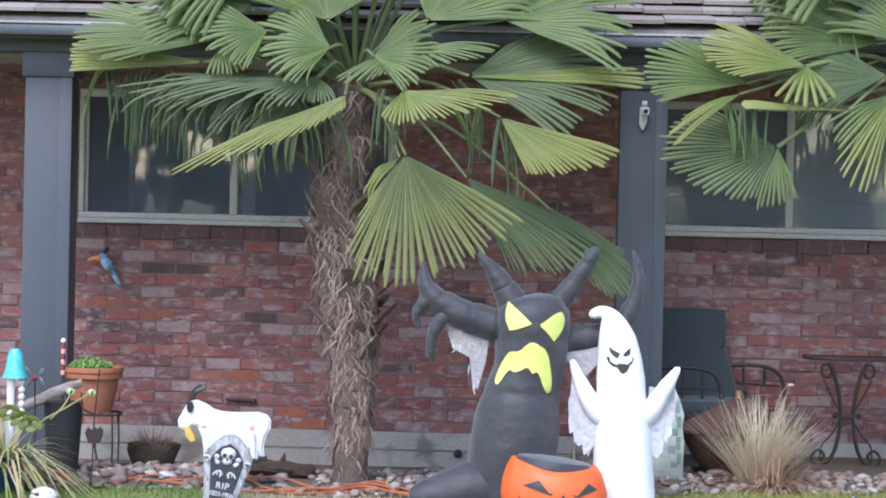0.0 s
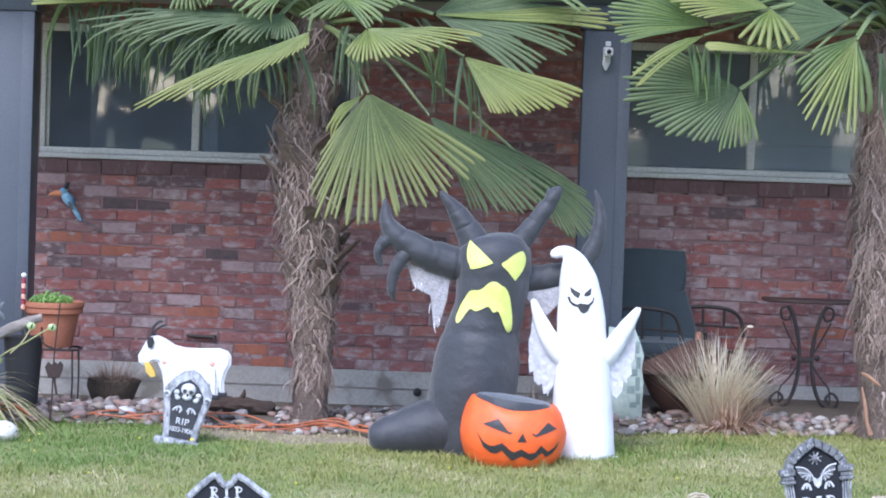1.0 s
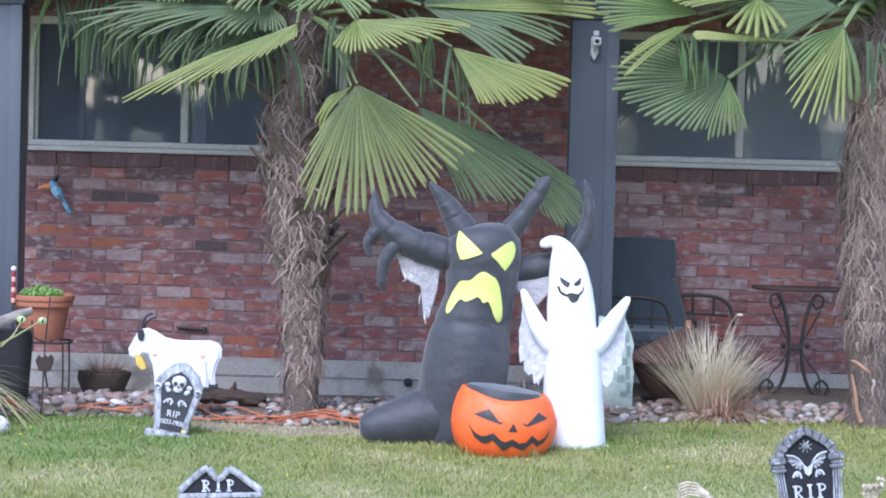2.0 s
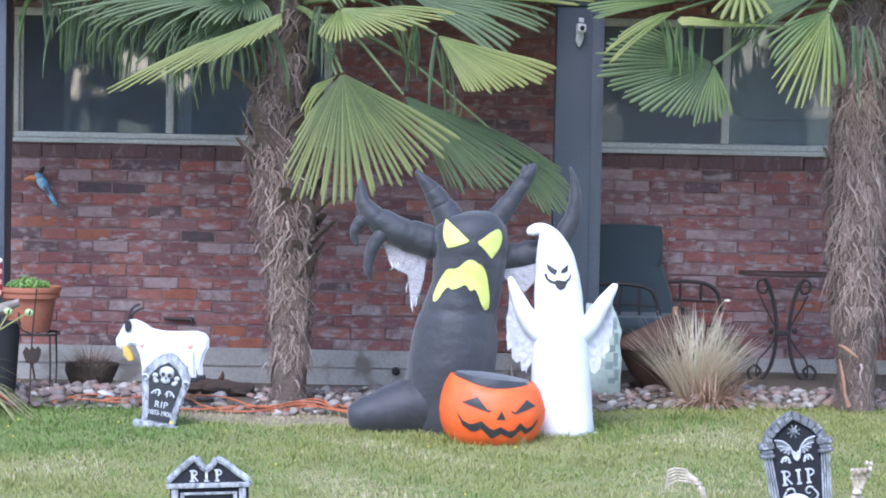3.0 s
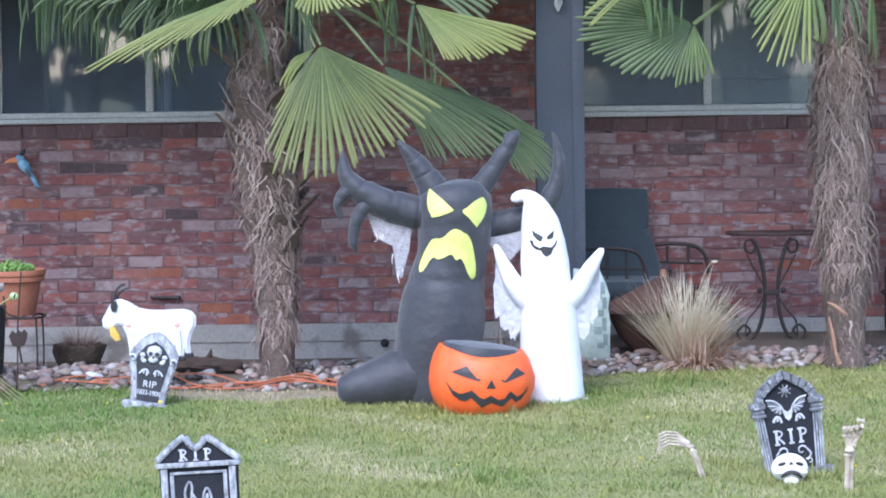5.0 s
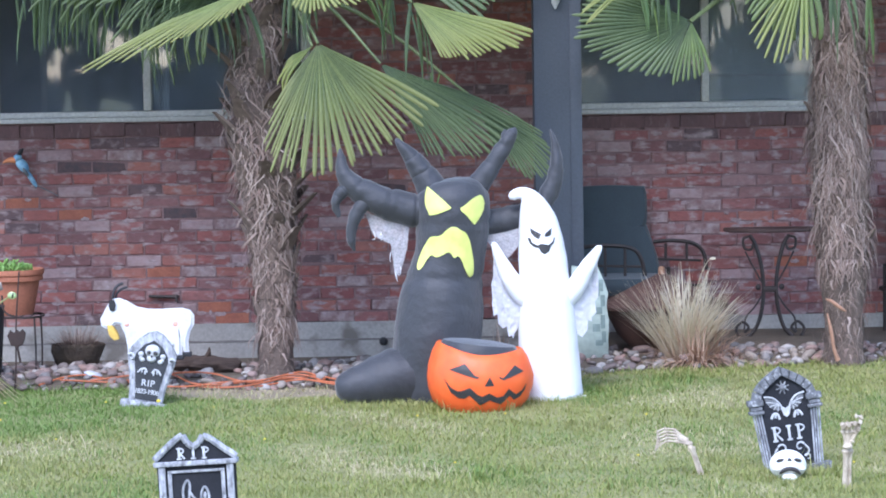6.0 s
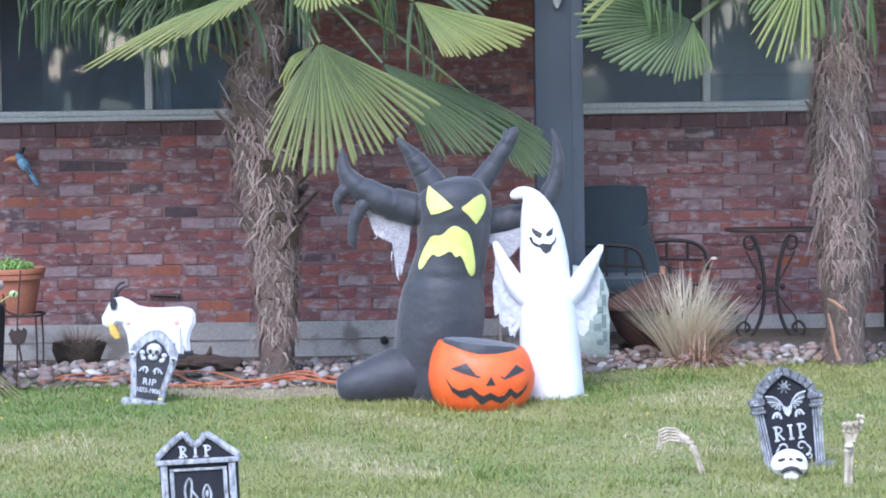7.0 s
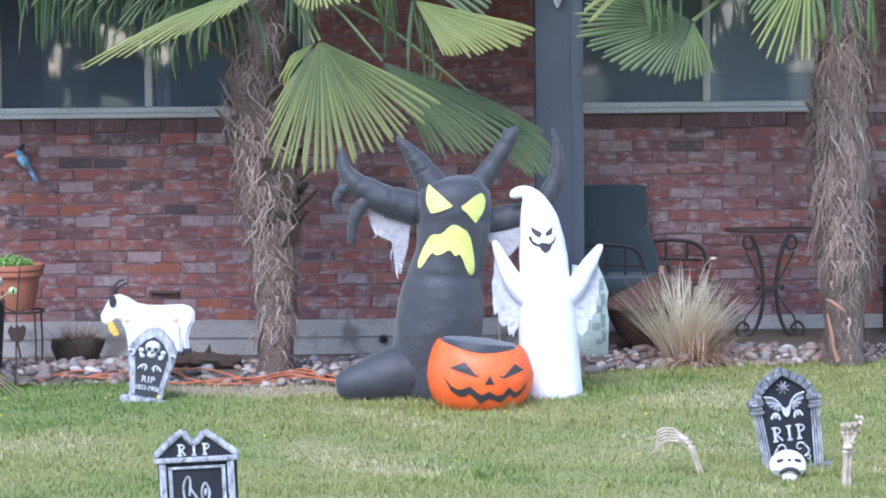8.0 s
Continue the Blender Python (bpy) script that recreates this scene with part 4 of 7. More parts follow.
for name, poly in (("eye", [(-0.067, 1.066), (-0.051, 1.068), (0.039, 0.989), (0.044, 0.975), (0.02, 0.962), (-0.045, 0.942), (-0.061, 0.958), (-0.076, 1.007)]),
                   ("eye", [(0.093, 0.969), (0.114, 0.988), (0.169, 1.027), (0.201, 1.024), (0.205, 0.965), (0.167, 0.901), (0.153, 0.901), (0.122, 0.939)]),
                   ("mouth", [(-0.119, 0.692), (-0.105, 0.746), (-0.071, 0.813), (-0.047, 0.839), (-0.006, 0.844), (0.032, 0.876), (0.062, 0.886), (0.094, 0.87), (0.126, 0.842), (0.146, 0.764), (0.153, 0.68), (0.142, 0.645), (0.12, 0.659), (0.087, 0.74), (0.06, 0.738), (0.036, 0.765), (0.003, 0.752), (-0.027, 0.742), (-0.056, 0.748), (-0.1, 0.686)])):
    bm = bmesh.new()
    patch(bm, rounded(poly, 3), tb, 0.006, 0.005, -30, 4)
    part(name, bm, M_YELLOW, ht, "yellow fabric " + name)


def rag(name, parent, outline, y, seed, label, material):
    """Torn thin cloth that hangs, with an outline of (x, z)."""
    rng = random.Random(seed)
    tmp = bmesh.new()
    tmp.faces.new([tmp.verts.new((x, 0, z)) for x, z in outline])
    bmesh.ops.triangulate(tmp, faces=tmp.faces, ngon_method="EAR_CLIP")
    for _ in range(4):
        bmesh.ops.subdivide_edges(tmp, edges=[e for e in tmp.edges if e.calc_length() > 0.014], cuts=1)
        bmesh.ops.triangulate(tmp, faces=tmp.faces)
    for v in tmp.verts:
        v.co.y = y + 0.018 * noise.noise(Vector((v.co.x * 16 + seed, 0, v.co.z * 5))) + 0.006 * noise.noise(Vector((v.co.x * 60, 2, v.co.z * 40)))
    r = bmesh.ops.extrude_face_region(tmp, geom=list(tmp.faces))
    bmesh.ops.translate(tmp, vec=(0, 0.0015, 0), verts=[g for g in r["geom"] if isinstance(g, bmesh.types.BMVert)])
    return part(name, tmp, material, parent, label)


rag("gauze", ht, [(-0.365, 0.955), (-0.345, 0.90), (-0.33, 0.845), (-0.315, 0.835), (-0.305, 0.85), (-0.27, 0.835), (-0.245, 0.80), (-0.235, 0.72), (-0.225, 0.64), (-0.20, 0.66), (-0.165, 0.78), (-0.155, 0.88), (-0.24, 0.91)], TY - 0.02, 3, "torn white gauze hanging from the arm", M_GAUZE)
rag("gauze", ht, [(0.20, 0.83), (0.24, 0.80), (0.27, 0.75), (0.30, 0.70), (0.33, 0.73), (0.39, 0.80), (0.40, 0.87), (0.30, 0.845)], TY + 0.0, 5, "torn white gauze hanging from the arm", M_GAUZE)

rng = random.Random(23)
for x, z, n in ((-0.225, 0.645, 0.07), (-0.325, 0.84, 0.05), (-0.29, 0.84, 0.06), (-0.20, 0.67, 0.06), (-0.245, 0.74, 0.07), (0.30, 0.705, 0.05), (0.27, 0.75, 0.05)):
    bm = bmesh.new()
    rod_pts = [(x, TY - 0.02, z + 0.02, 0.0022), (x + rng.uniform(-0.008, 0.008), TY - 0.02, z - n * 0.2, 0.0018), (x + rng.uniform(-0.012, 0.012), TY - 0.02, z - n * 0.4, 0.0008)]
    tube(bm, rod_pts, 7, 5)
    part("loose_thread", bm, M_WHITEFAB, ht)

GY = -2.42
gh = thing("inflatable_ghost", "white inflatable ghost with black printed grin", "inflatable decoration")
bm = bmesh.new()
tube(bm, [(0.515, GY, 0.035, 0.155), (0.513, GY, 0.08, 0.158), (0.508, GY, 0.25, 0.146), (0.503, GY, 0.45, 0.136), (0.492, GY, 0.62, 0.122), (0.482, GY, 0.76, 0.112), (0.470, GY, 0.87, 0.097), (0.450, GY, 0.955, 0.075), (0.425, GY, 1.01, 0.050), (0.395, GY, 1.033, 0.032), (0.362, GY, 1.030, 0.026), (0.342, GY, 1.015, 0.020), (0.335, GY, 1.005, 0.004)], 60, 32)
pucker(bm, 0.004, 15)
gb_ = part("body", bm, M_WHITEFAB, gh)
tg = surface_tree(gb_)
for pts in ([(0.44, GY, 0.50, 0.055), (0.375, GY - 0.03, 0.56, 0.052), (0.32, GY - 0.04, 0.64, 0.043), (0.275, GY - 0.04, 0.735, 0.028), (0.252, GY - 0.04, 0.795, 0.014), (0.249, GY - 0.04, 0.80, 0.003)],
            [(0.55, GY, 0.49, 0.055), (0.625, GY - 0.03, 0.56, 0.05), (0.68, GY - 0.04, 0.65, 0.04), (0.725, GY - 0.04, 0.72, 0.03), (0.757, GY - 0.04, 0.772, 0.014), (0.760, GY - 0.04, 0.78, 0.003)]):
    bm = bmesh.new()
    tube(bm, pts, 24, 16)
    pucker(bm, 0.003, 22)
    part("arm", bm, M_WHITEFAB, gh)
for name, poly in (("eye", [(0.431, 0.878), (0.452, 0.864), (0.484, 0.847), (0.473, 0.823), (0.452, 0.834), (0.436, 0.853)]),
                   ("eye", [(0.536, 0.876), (0.532, 0.841), (0.513, 0.833), (0.5, 0.836), (0.503, 0.849)]),
                   ("mouth", [(0.419, 0.829), (0.433, 0.829), (0.44, 0.807), (0.467, 0.793), (0.483, 0.801), (0.502, 0.798), (0.521, 0.795), (0.54, 0.811), (0.546, 0.83), (0.551, 0.827), (0.545, 0.803), (0.526, 0.784), (0.521, 0.763), (0.499, 0.75), (0.483, 0.761), (0.472, 0.78), (0.448, 0.786), (0.43, 0.802)])):
    bm = bmesh.new()
    patch(bm, [(x - 0.008, z - 0.004) for x, z in poly], tg, 0.004, 0.003, -30, 3)
    part(name, bm, M_FACE, gh, "black printed " + name)
rag("sleeve", gh, [(0.252, 0.76), (0.30, 0.66), (0.36, 0.55), (0.40, 0.50), (0.375, 0.44), (0.362, 0.385), (0.345, 0.36), (0.338, 0.335), (0.326, 0.362), (0.316, 0.345), (0.308, 0.395), (0.290, 0.385), (0.284, 0.42), (0.268, 0.408), (0.264, 0.455), (0.246, 0.445), (0.250, 0.50), (0.238, 0.51), (0.246, 0.56), (0.236, 0.60), (0.246, 0.64), (0.248, 0.70)], GY - 0.02, 7, "thin torn white sleeve cloth", M_SLEEVE)
rag("sleeve", gh, [(0.748, 0.74), (0.70, 0.66), (0.64, 0.56), (0.60, 0.50), (0.625, 0.44), (0.64, 0.385), (0.650, 0.35), (0.662, 0.365), (0.670, 0.338), (0.680, 0.385), (0.696, 0.372), (0.700, 0.42), (0.718, 0.412), (0.718, 0.462), (0.740, 0.455), (0.734, 0.51), (0.750, 0.53), (0.738, 0.57), (0.752, 0.61), (0.748, 0.66)], GY - 0.02, 9, "thin torn white sleeve cloth", M_SLEEVE)
bm = bmesh.new()
tube(bm, [(0.60, GY - 0.08, 0.05, 0.006), (0.66, GY - 0.05, 0.055, 0.006), (0.705, GY - 0.03, 0.05, 0.005)], 8, 8)
part("tether_tab", bm, M_WHITEFAB, gh)

PY = -2.70
pk = thing("inflatable_pumpkin", "orange inflatable jack o lantern with black printed face", "inflatable decoration")
bm = bmesh.new()
lathe(bm, [(0.02, 0.0), (0.11, 0.002), (0.18, 0.03), (0.225, 0.08), (0.245, 0.14), (0.25, 0.19), (0.24, 0.24), (0.222, 0.285), (0.20, 0.318), (0.192, 0.322), (0.185, 0.312), (0.12, 0.27)], (0.172, PY, 0.0), 48, 1.0, 0.85)
for v in bm.verts:
    a = math.atan2(v.co.y - PY, v.co.x - 0.172)
    v.co.x = 0.172 + (v.co.x - 0.172) * (1 + 0.012 * math.cos(10 * a))
    v.co.z += (0.17 * max(0, v.co.z - 0.2) * ((0.172 - v.co.x) / 0.2)) + 0.18 * max(0, v.co.z - 0.22) * math.cos(2 * a)
pucker(bm, 0.005, 16)
pb = part("body", bm, M_ORANGE, pk)
tp = surface_tree(pb)
bm = bmesh.new()
lathe(bm, [(0.188, -0.03), (0.188, 0.010), (0.170, 0.034), (0.10, 0.042), (0.01, 0.040)], (0.172, PY, 0.312), 40, 1.0, 0.85)
for v in bm.verts:
    v.co.z += 0.12 * (0.172 - v.co.x)
pucker(bm, 0.006, 25)
part("lid", bm, M_BLACKFAB, pk, "dark grey fabric top")
for name, poly in (("eye", [(0.027, 0.242), (0.1, 0.27), (0.118, 0.249), (0.147, 0.214), (0.167, 0.209), (0.157, 0.201), (0.12, 0.212), (0.066, 0.229)]),
                   ("eye", [(0.259, 0.21), (0.277, 0.199), (0.291, 0.212), (0.333, 0.256), (0.375, 0.224), (0.332, 0.209), (0.28, 0.191), (0.262, 0.199)]),
                   ("nose", [(0.215, 0.208), (0.235, 0.166), (0.19, 0.166)]),
                   ("mouth", [(0.0, 0.201), (0.033, 0.158), (0.064, 0.142), (0.083, 0.144), (0.122, 0.159), (0.158, 0.125), (0.179, 0.116), (0.211, 0.132), (0.247, 0.11), (0.276, 0.115), (0.303, 0.149), (0.336, 0.119), (0.365, 0.135), (0.388, 0.166), (0.38, 0.137), (0.355, 0.106), (0.326, 0.093), (0.308, 0.115), (0.265, 0.076), (0.236, 0.087), (0.213, 0.098), (0.168, 0.074), (0.119, 0.123), (0.095, 0.107), (0.069, 0.108), (0.033, 0.134)])):
    bm = bmesh.new()
    patch(bm, [(x, z - 0.003) for x, z in poly], tp, 0.004, 0.003, -30, 3)
    part(name, bm, M_FACE, pk, "black printed " + name)


# ---- materials of the small things ----
M_GOAT = mat("white_painted_wood", (0.64, 0.64, 0.67), (0.57, 0.57, 0.60), 0.5, big=6, bump=0.1)
M_PINK = mat("faded_pink_paint", (0.78, 0.40, 0.30), rough=0.5, bump=0.05)
M_DARKPAINT = mat("black_paint", (0.02, 0.02, 0.025), rough=0.5, bump=0.1)
M_BEARD = mat("yellow_paint", (0.70, 0.47, 0.10), rough=0.5, bump=0.05)
M_TOMB = mat("tomb_black_foam", (0.016, 0.017, 0.021), (0.026, 0.027, 0.033), 0.85, big=10, fine=90, bump=0.6, spec=0.2, stain=(0.09, 0.09, 0.105), stain_at=0.72, stain_scale=25)
M_TOMBPANEL = mat("tomb_panel_paint", (0.038, 0.04, 0.045), (0.055, 0.057, 0.063), 0.85, big=14, fine=90, bump=0.5, spec=0.2)
M_TOMBGREY = mat("tomb_grey_foam", (0.47, 0.48, 0.51), (0.16, 0.165, 0.185), 0.8, big=38, fine=110, bump=1.0, stain=(0.06, 0.062, 0.07), stain_at=0.54, stain_soft=0.22, stain_scale=48, stretch=(1.3, 1, 0.55))
M_TOMBMID = mat("tomb_mid_grey_foam", (0.18, 0.185, 0.20), (0.075, 0.078, 0.086), 0.8, big=45, fine=120, bump=1.0, stain=(0.50, 0.51, 0.53), stain_at=0.56, stain_soft=0.2, stain_scale=60)
M_TOMBWHITE = mat("tomb_white_paint", (0.56, 0.57, 0.59), (0.36, 0.37, 0.39), 0.75, big=40, fine=90, bump=0.4, stain=(0.14, 0.14, 0.155), stain_at=0.60, stain_soft=0.14, stain_scale=60)
M_BONE = mat("plastic_bone", (0.54, 0.46, 0.36), (0.30, 0.24, 0.18), 0.55, big=25, fine=80, bump=0.2)
M_SKULL = mat("white_plastic_skull", (0.82, 0.82, 0.80), (0.70, 0.70, 0.67), 0.45, big=15, bump=0.1)
M_OLDSKULL = mat("weathered_skull", (0.66, 0.65, 0.60), (0.46, 0.43, 0.37), 0.7, big=22, bump=0.4, stain=(0.09, 0.075, 0.06), stain_at=0.58, stain_soft=0.1, stain_scale=26)
M_SOCKET = mat("skull_hollow", (0.05, 0.045, 0.045), rough=0.8)
M_TERRA = mat("terracotta", (0.36, 0.135, 0.075), (0.29, 0.105, 0.06), 0.8, big=6, fine=70, bump=0.3, stain=(0.5, 0.33, 0.26), stain_at=0.68, stain_scale=9)
M_IRON = mat("black_wrought_iron", (0.03, 0.028, 0.028), (0.05, 0.035, 0.03), 0.55, 0.3, big=12, bump=0.3)
M_RUST = mat("rusty_iron", (0.055, 0.033, 0.028), (0.035, 0.023, 0.02), 0.8, 0.2, big=12, bump=0.4)
M_CUSHION = mat("dark_green_cushion", (0.036, 0.050, 0.058), (0.028, 0.040, 0.048), 0.9, big=5, fine=120, bump=0.5, sheen=0.15)
M_COPPER = mat("rust_brown_lid", (0.11, 0.058, 0.045), (0.075, 0.042, 0.035), 0.7, big=5, bump=0.3)
M_PEG = mat("raw_wood_peg", (0.33, 0.18, 0.11), rough=0.7)
M_TABLE = mat("dark_wood_top", (0.09, 0.05, 0.042), (0.06, 0.035, 0.03), 0.6, stretch=(0.2, 1, 1), big=12)
M_DRY = mat("dry_grass", (0.7, 0.63, 0.5), (0.66, 0.58, 0.45), 0.75, bump=0, through_light=0.35,
            rnd=("island", [(0.80, 0.72, 0.56), (0.70, 0.60, 0.44), (0.84, 0.78, 0.65), (0.58, 0.47, 0.33), (0.76, 0.70, 0.53), (0.62, 0.57, 0.39)]))
M_DRYRED = mat("reddish_dry_blades", (0.50, 0.33, 0.22), (0.40, 0.25, 0.17), 0.8, bump=0, through_light=0.2,
               rnd=("island", [(0.55, 0.37, 0.26), (0.45, 0.28, 0.19), (0.62, 0.46, 0.34), (0.36, 0.23, 0.16)]))
M_DRYGREEN = mat("yellowing_blades", (0.38, 0.34, 0.17), (0.28, 0.28, 0.12), 0.7, bump=0, through_light=0.2,
                 rnd=("island", [(0.42, 0.37, 0.2), (0.25, 0.30, 0.10), (0.50, 0.42, 0.27), (0.33, 0.33, 0.14), (0.46, 0.36, 0.22)]))
M_SUCC = mat("succulent", (0.16, 0.30, 0.06), (0.10, 0.20, 0.05), 0.5, rnd=("island", [(0.15, 0.28, 0.05), (0.22, 0.36, 0.09), (0.11, 0.22, 0.05)]), bump=0)
M_COIR = mat("coir_basket", (0.085, 0.06, 0.04), (0.045, 0.033, 0.024), 0.95, big=16, fine=70, bump=1.0, dist=0.012)
M_LOG = mat("dark_bark", (0.03, 0.02, 0.016), (0.06, 0.038, 0.028), 0.95, big=14, fine=50, bump=1.0, dist=0.012, stretch=(0.3, 1, 1))
M_CORD = mat("orange_cord", (0.46, 0.135, 0.055), (0.38, 0.115, 0.05), 0.45, bump=0.05)
M_BAG = mat("pale_green_sack", (0.42, 0.48, 0.42), (0.34, 0.40, 0.36), 0.6, big=9, fine=30, bump=0.5, dist=0.006)
M_BAGPRINT = mat("sack_print", (0.22, 0.28, 0.26), rough=0.6)
M_TURQ = mat("turquoise_glaze", (0.10, 0.52, 0.55), (0.06, 0.38, 0.42), 0.25, big=18, bump=0.3)
M_BEAD = mat("white_glaze", (0.72, 0.71, 0.72), (0.55, 0.54, 0.58), 0.35, big=14, bump=0.2)
M_BLUE = mat("blue_glaze", (0.03, 0.07, 0.20), (0.02, 0.05, 0.14), 0.2, big=9, bump=0.1)
M_BLACKPOT = mat("black_pot", (0.018, 0.018, 0.02), rough=0.6)
M_REDP = mat("red_paint", (0.27, 0.03, 0.045), rough=0.45)
M_GREENEYE = mat("green_glass_eye", (0.28, 0.38, 0.15), (0.38, 0.46, 0.24), 0.2, big=20, bump=0)
M_WING = mat("grey_metal_wing", (0.17, 0.19, 0.20), rough=0.4, metal=0.5)
M_BIRDBLUE = mat("blue_bird_paint", (0.10, 0.26, 0.45), (0.30, 0.50, 0.62), 0.4, big=22, bump=0)
M_BIRDORANGE = mat("orange_bird_paint", (0.72, 0.26, 0.10), rough=0.4)
M_PLASTIC = mat("white_plastic", (0.66, 0.66, 0.68), rough=0.4, bump=0.05)
M_LENS = mat("black_lens", (0.01, 0.01, 0.012), rough=0.1, bump=0)
M_WOODGREY = mat("grey_driftwood", (0.30, 0.26, 0.23), (0.2, 0.17, 0.15), 0.9, stretch=(0.3, 1, 1), big=20)
M_LITTER = mat("pale_wrapper", (0.55, 0.57, 0.64), rough=0.4)
M_FLOWER = mat("yellow_flower", (0.78, 0.62, 0.05), rough=0.6, bump=0)


def rod(bm, pts, r, n=16, sides=8):
    return tube(bm, [(*p, r) for p in pts], n, sides)


def blob(bm, at, size, m=None, sub=2):
    """A rounded lump: centre, half sizes, and a turn."""
    r = bmesh.ops.create_icosphere(bm, subdivisions=sub, radius=1, matrix=Matrix.Translation(at) @ (m or Matrix()) @ Matrix.Diagonal((*size, 1)))
    return r["verts"]


def gather(*subs):
    """One bmesh out of several, each keeping its place in the list as material index."""
    out = bmesh.new()
    for k, sub in enumerate(subs):
        for f in sub.faces:
            f.material_index = k
        me = bpy.data.meshes.new("tmp")
        sub.to_mesh(me)
        sub.free()
        out.from_mesh(me)
        bpy.data.meshes.remove(me)
    return out


SUBS = []


def finish(bm):
    got = gather(*SUBS, bm)
    SUBS.clear()
    return got


# ---- goat board ----
bm = bmesh.new()
GO = -1.95
plate(bm, [(-1.711, 0.420), (-1.707, 0.386), (-1.684, 0.371), (-1.656, 0.373), (-1.633, 0.392), (-1.611, 0.389), (-1.588, 0.338), (-1.578, 0.277), (-1.574, 0.198), (-1.572, 0.06), (-1.535, 0.055),
           (-1.527, 0.168), (-1.514, 0.218), (-1.367, 0.225), (-1.349, 0.262), (-1.338, 0.225), (-1.304, 0.225), (-1.306, 0.280), (-1.290, 0.230), (-1.270, 0.238), (-1.275, 0.302), (-1.263, 0.352), (-1.243, 0.386), (-1.242, 0.431),
           (-1.261, 0.457), (-1.303, 0.469), (-1.402, 0.465), (-1.472, 0.466), (-1.528, 0.478), (-1.575, 0.508), (-1.614, 0.523), (-1.645, 0.518), (-1.671, 0.493), (-1.691, 0.456)], GO - 0.022, GO + 0.022, 0.012)
SUBS.append(bm)
bm = bmesh.new()
plate(bm, [(-1.676, 0.391), (-1.648, 0.387), (-1.623, 0.344), (-1.618, 0.319), (-1.643, 0.312), (-1.668, 0.341)], GO - 0.03, GO + 0.01, 0.004)
SUBS.append(bm)
bm = bmesh.new()
plate(bm, [(-1.662, 0.512), (-1.637, 0.517), (-1.629, 0.489), (-1.638, 0.461), (-1.657, 0.461), (-1.665, 0.484)], GO - 0.034, GO - 0.0225, 0.003)
rod(bm, [(-1.648, GO, 0.50), (-1.642, GO, 0.554), (-1.620, GO, 0.585), (-1.594, GO, 0.596)], 0.007, 12, 7)
rod(bm, [(-1.637, GO + 0.015, 0.50), (-1.631, GO + 0.015, 0.54), (-1.605, GO + 0.015, 0.565), (-1.575, GO + 0.015, 0.576)], 0.006, 12, 7)
for x, z in ((-1.553, 0.04), (-1.321, 0.210), (-1.282, 0.225)):
    box(bm, x - 0.022, x + 0.022, GO - 0.024, GO + 0.024, z, z + 0.022, 0.003)
SUBS.append(bm)
bm = bmesh.new()
blob(bm, (-1.578, GO - 0.021, 0.39), (0.014, 0.004, 0.010))
blob(bm, (-1.335, GO - 0.021, 0.39), (0.014, 0.004, 0.014))
for i in range(7):
    blob(bm, (-1.545 + 0.027 * i, GO - 0.0205, 0.385 + 0.006 * math.sin(i * 2.0)), (0.007, 0.0022, 0.004), sub=1)
goat = part("goat_figure", finish(bm), [M_GOAT, M_BEARD, M_DARKPAINT, M_PINK])
tagged(goat, "white painted goat yard figure with dark horns", "yard figure")


# ---- tombstones ----
def scroll(bm, x, z, r, y, hand=1, w=0.006):
    pts = []
    for i in range(9):
        a = 0.5 + i * 0.62
        q = r * (1 - 0.085 * i)
        pts.append((x + hand * q * math.cos(a), y, z + q * math.sin(a), w * (1 - 0.06 * i)))
    tube(bm, pts, 20, 6)


def place(ob, x, y, lean, back, size=1.0):
    ob.matrix_world = pose(x, y, ground_z(x, y) - 0.012, back, lean) @ Matrix.Scale(size, 4)


def serif_rip(owner, x, z, h, step, w, y):
    """The letters R I P with slab serifs: middle, foot height, letter height, spacing, stem width, face."""
    d = 0.005

    def bowl(bm, sx):
        pts = []
        for i in range(9):
            a = math.pi * (0.5 - i / 8)
            pts.append((sx + 0.36 * h * math.cos(a) + 0.1 * w, y - 0.5 * d, z + h * 0.74 + 0.22 * h * math.sin(a), 0.36 * w))
        tube(bm, pts, 18, 6)

    for k in range(3):
        cx = x + (k - 1) * step
        sx = cx if k == 1 else cx - 0.16 * h
        bm = bmesh.new()
        box(bm, sx - w / 2, sx + w / 2, y - d, y, z, z + h, 0.001)
        box(bm, sx - w * 1.05, sx + w * 1.05, y - d * 0.9, y, z - 0.0005, z + 0.13 * h, 0.001)
        box(bm, sx - w * 1.05, sx + w * (1.05 if k == 1 else 0.5), y - d * 0.9, y, z + 0.88 * h, z + h + 0.0005, 0.001)
        if k != 1:
            bowl(bm, sx)
        if k == 0:
            rod(bm, [(sx + 0.1 * h, y - 0.5 * d, z + 0.5 * h), (sx + 0.3 * h, y - 0.5 * d, z + 0.25 * h), (sx + 0.47 * h, y - 0.5 * d, z + 0.05 * h)], 0.42 * w, 6, 6)
        part("letter", bm, M_TOMBWHITE, owner)


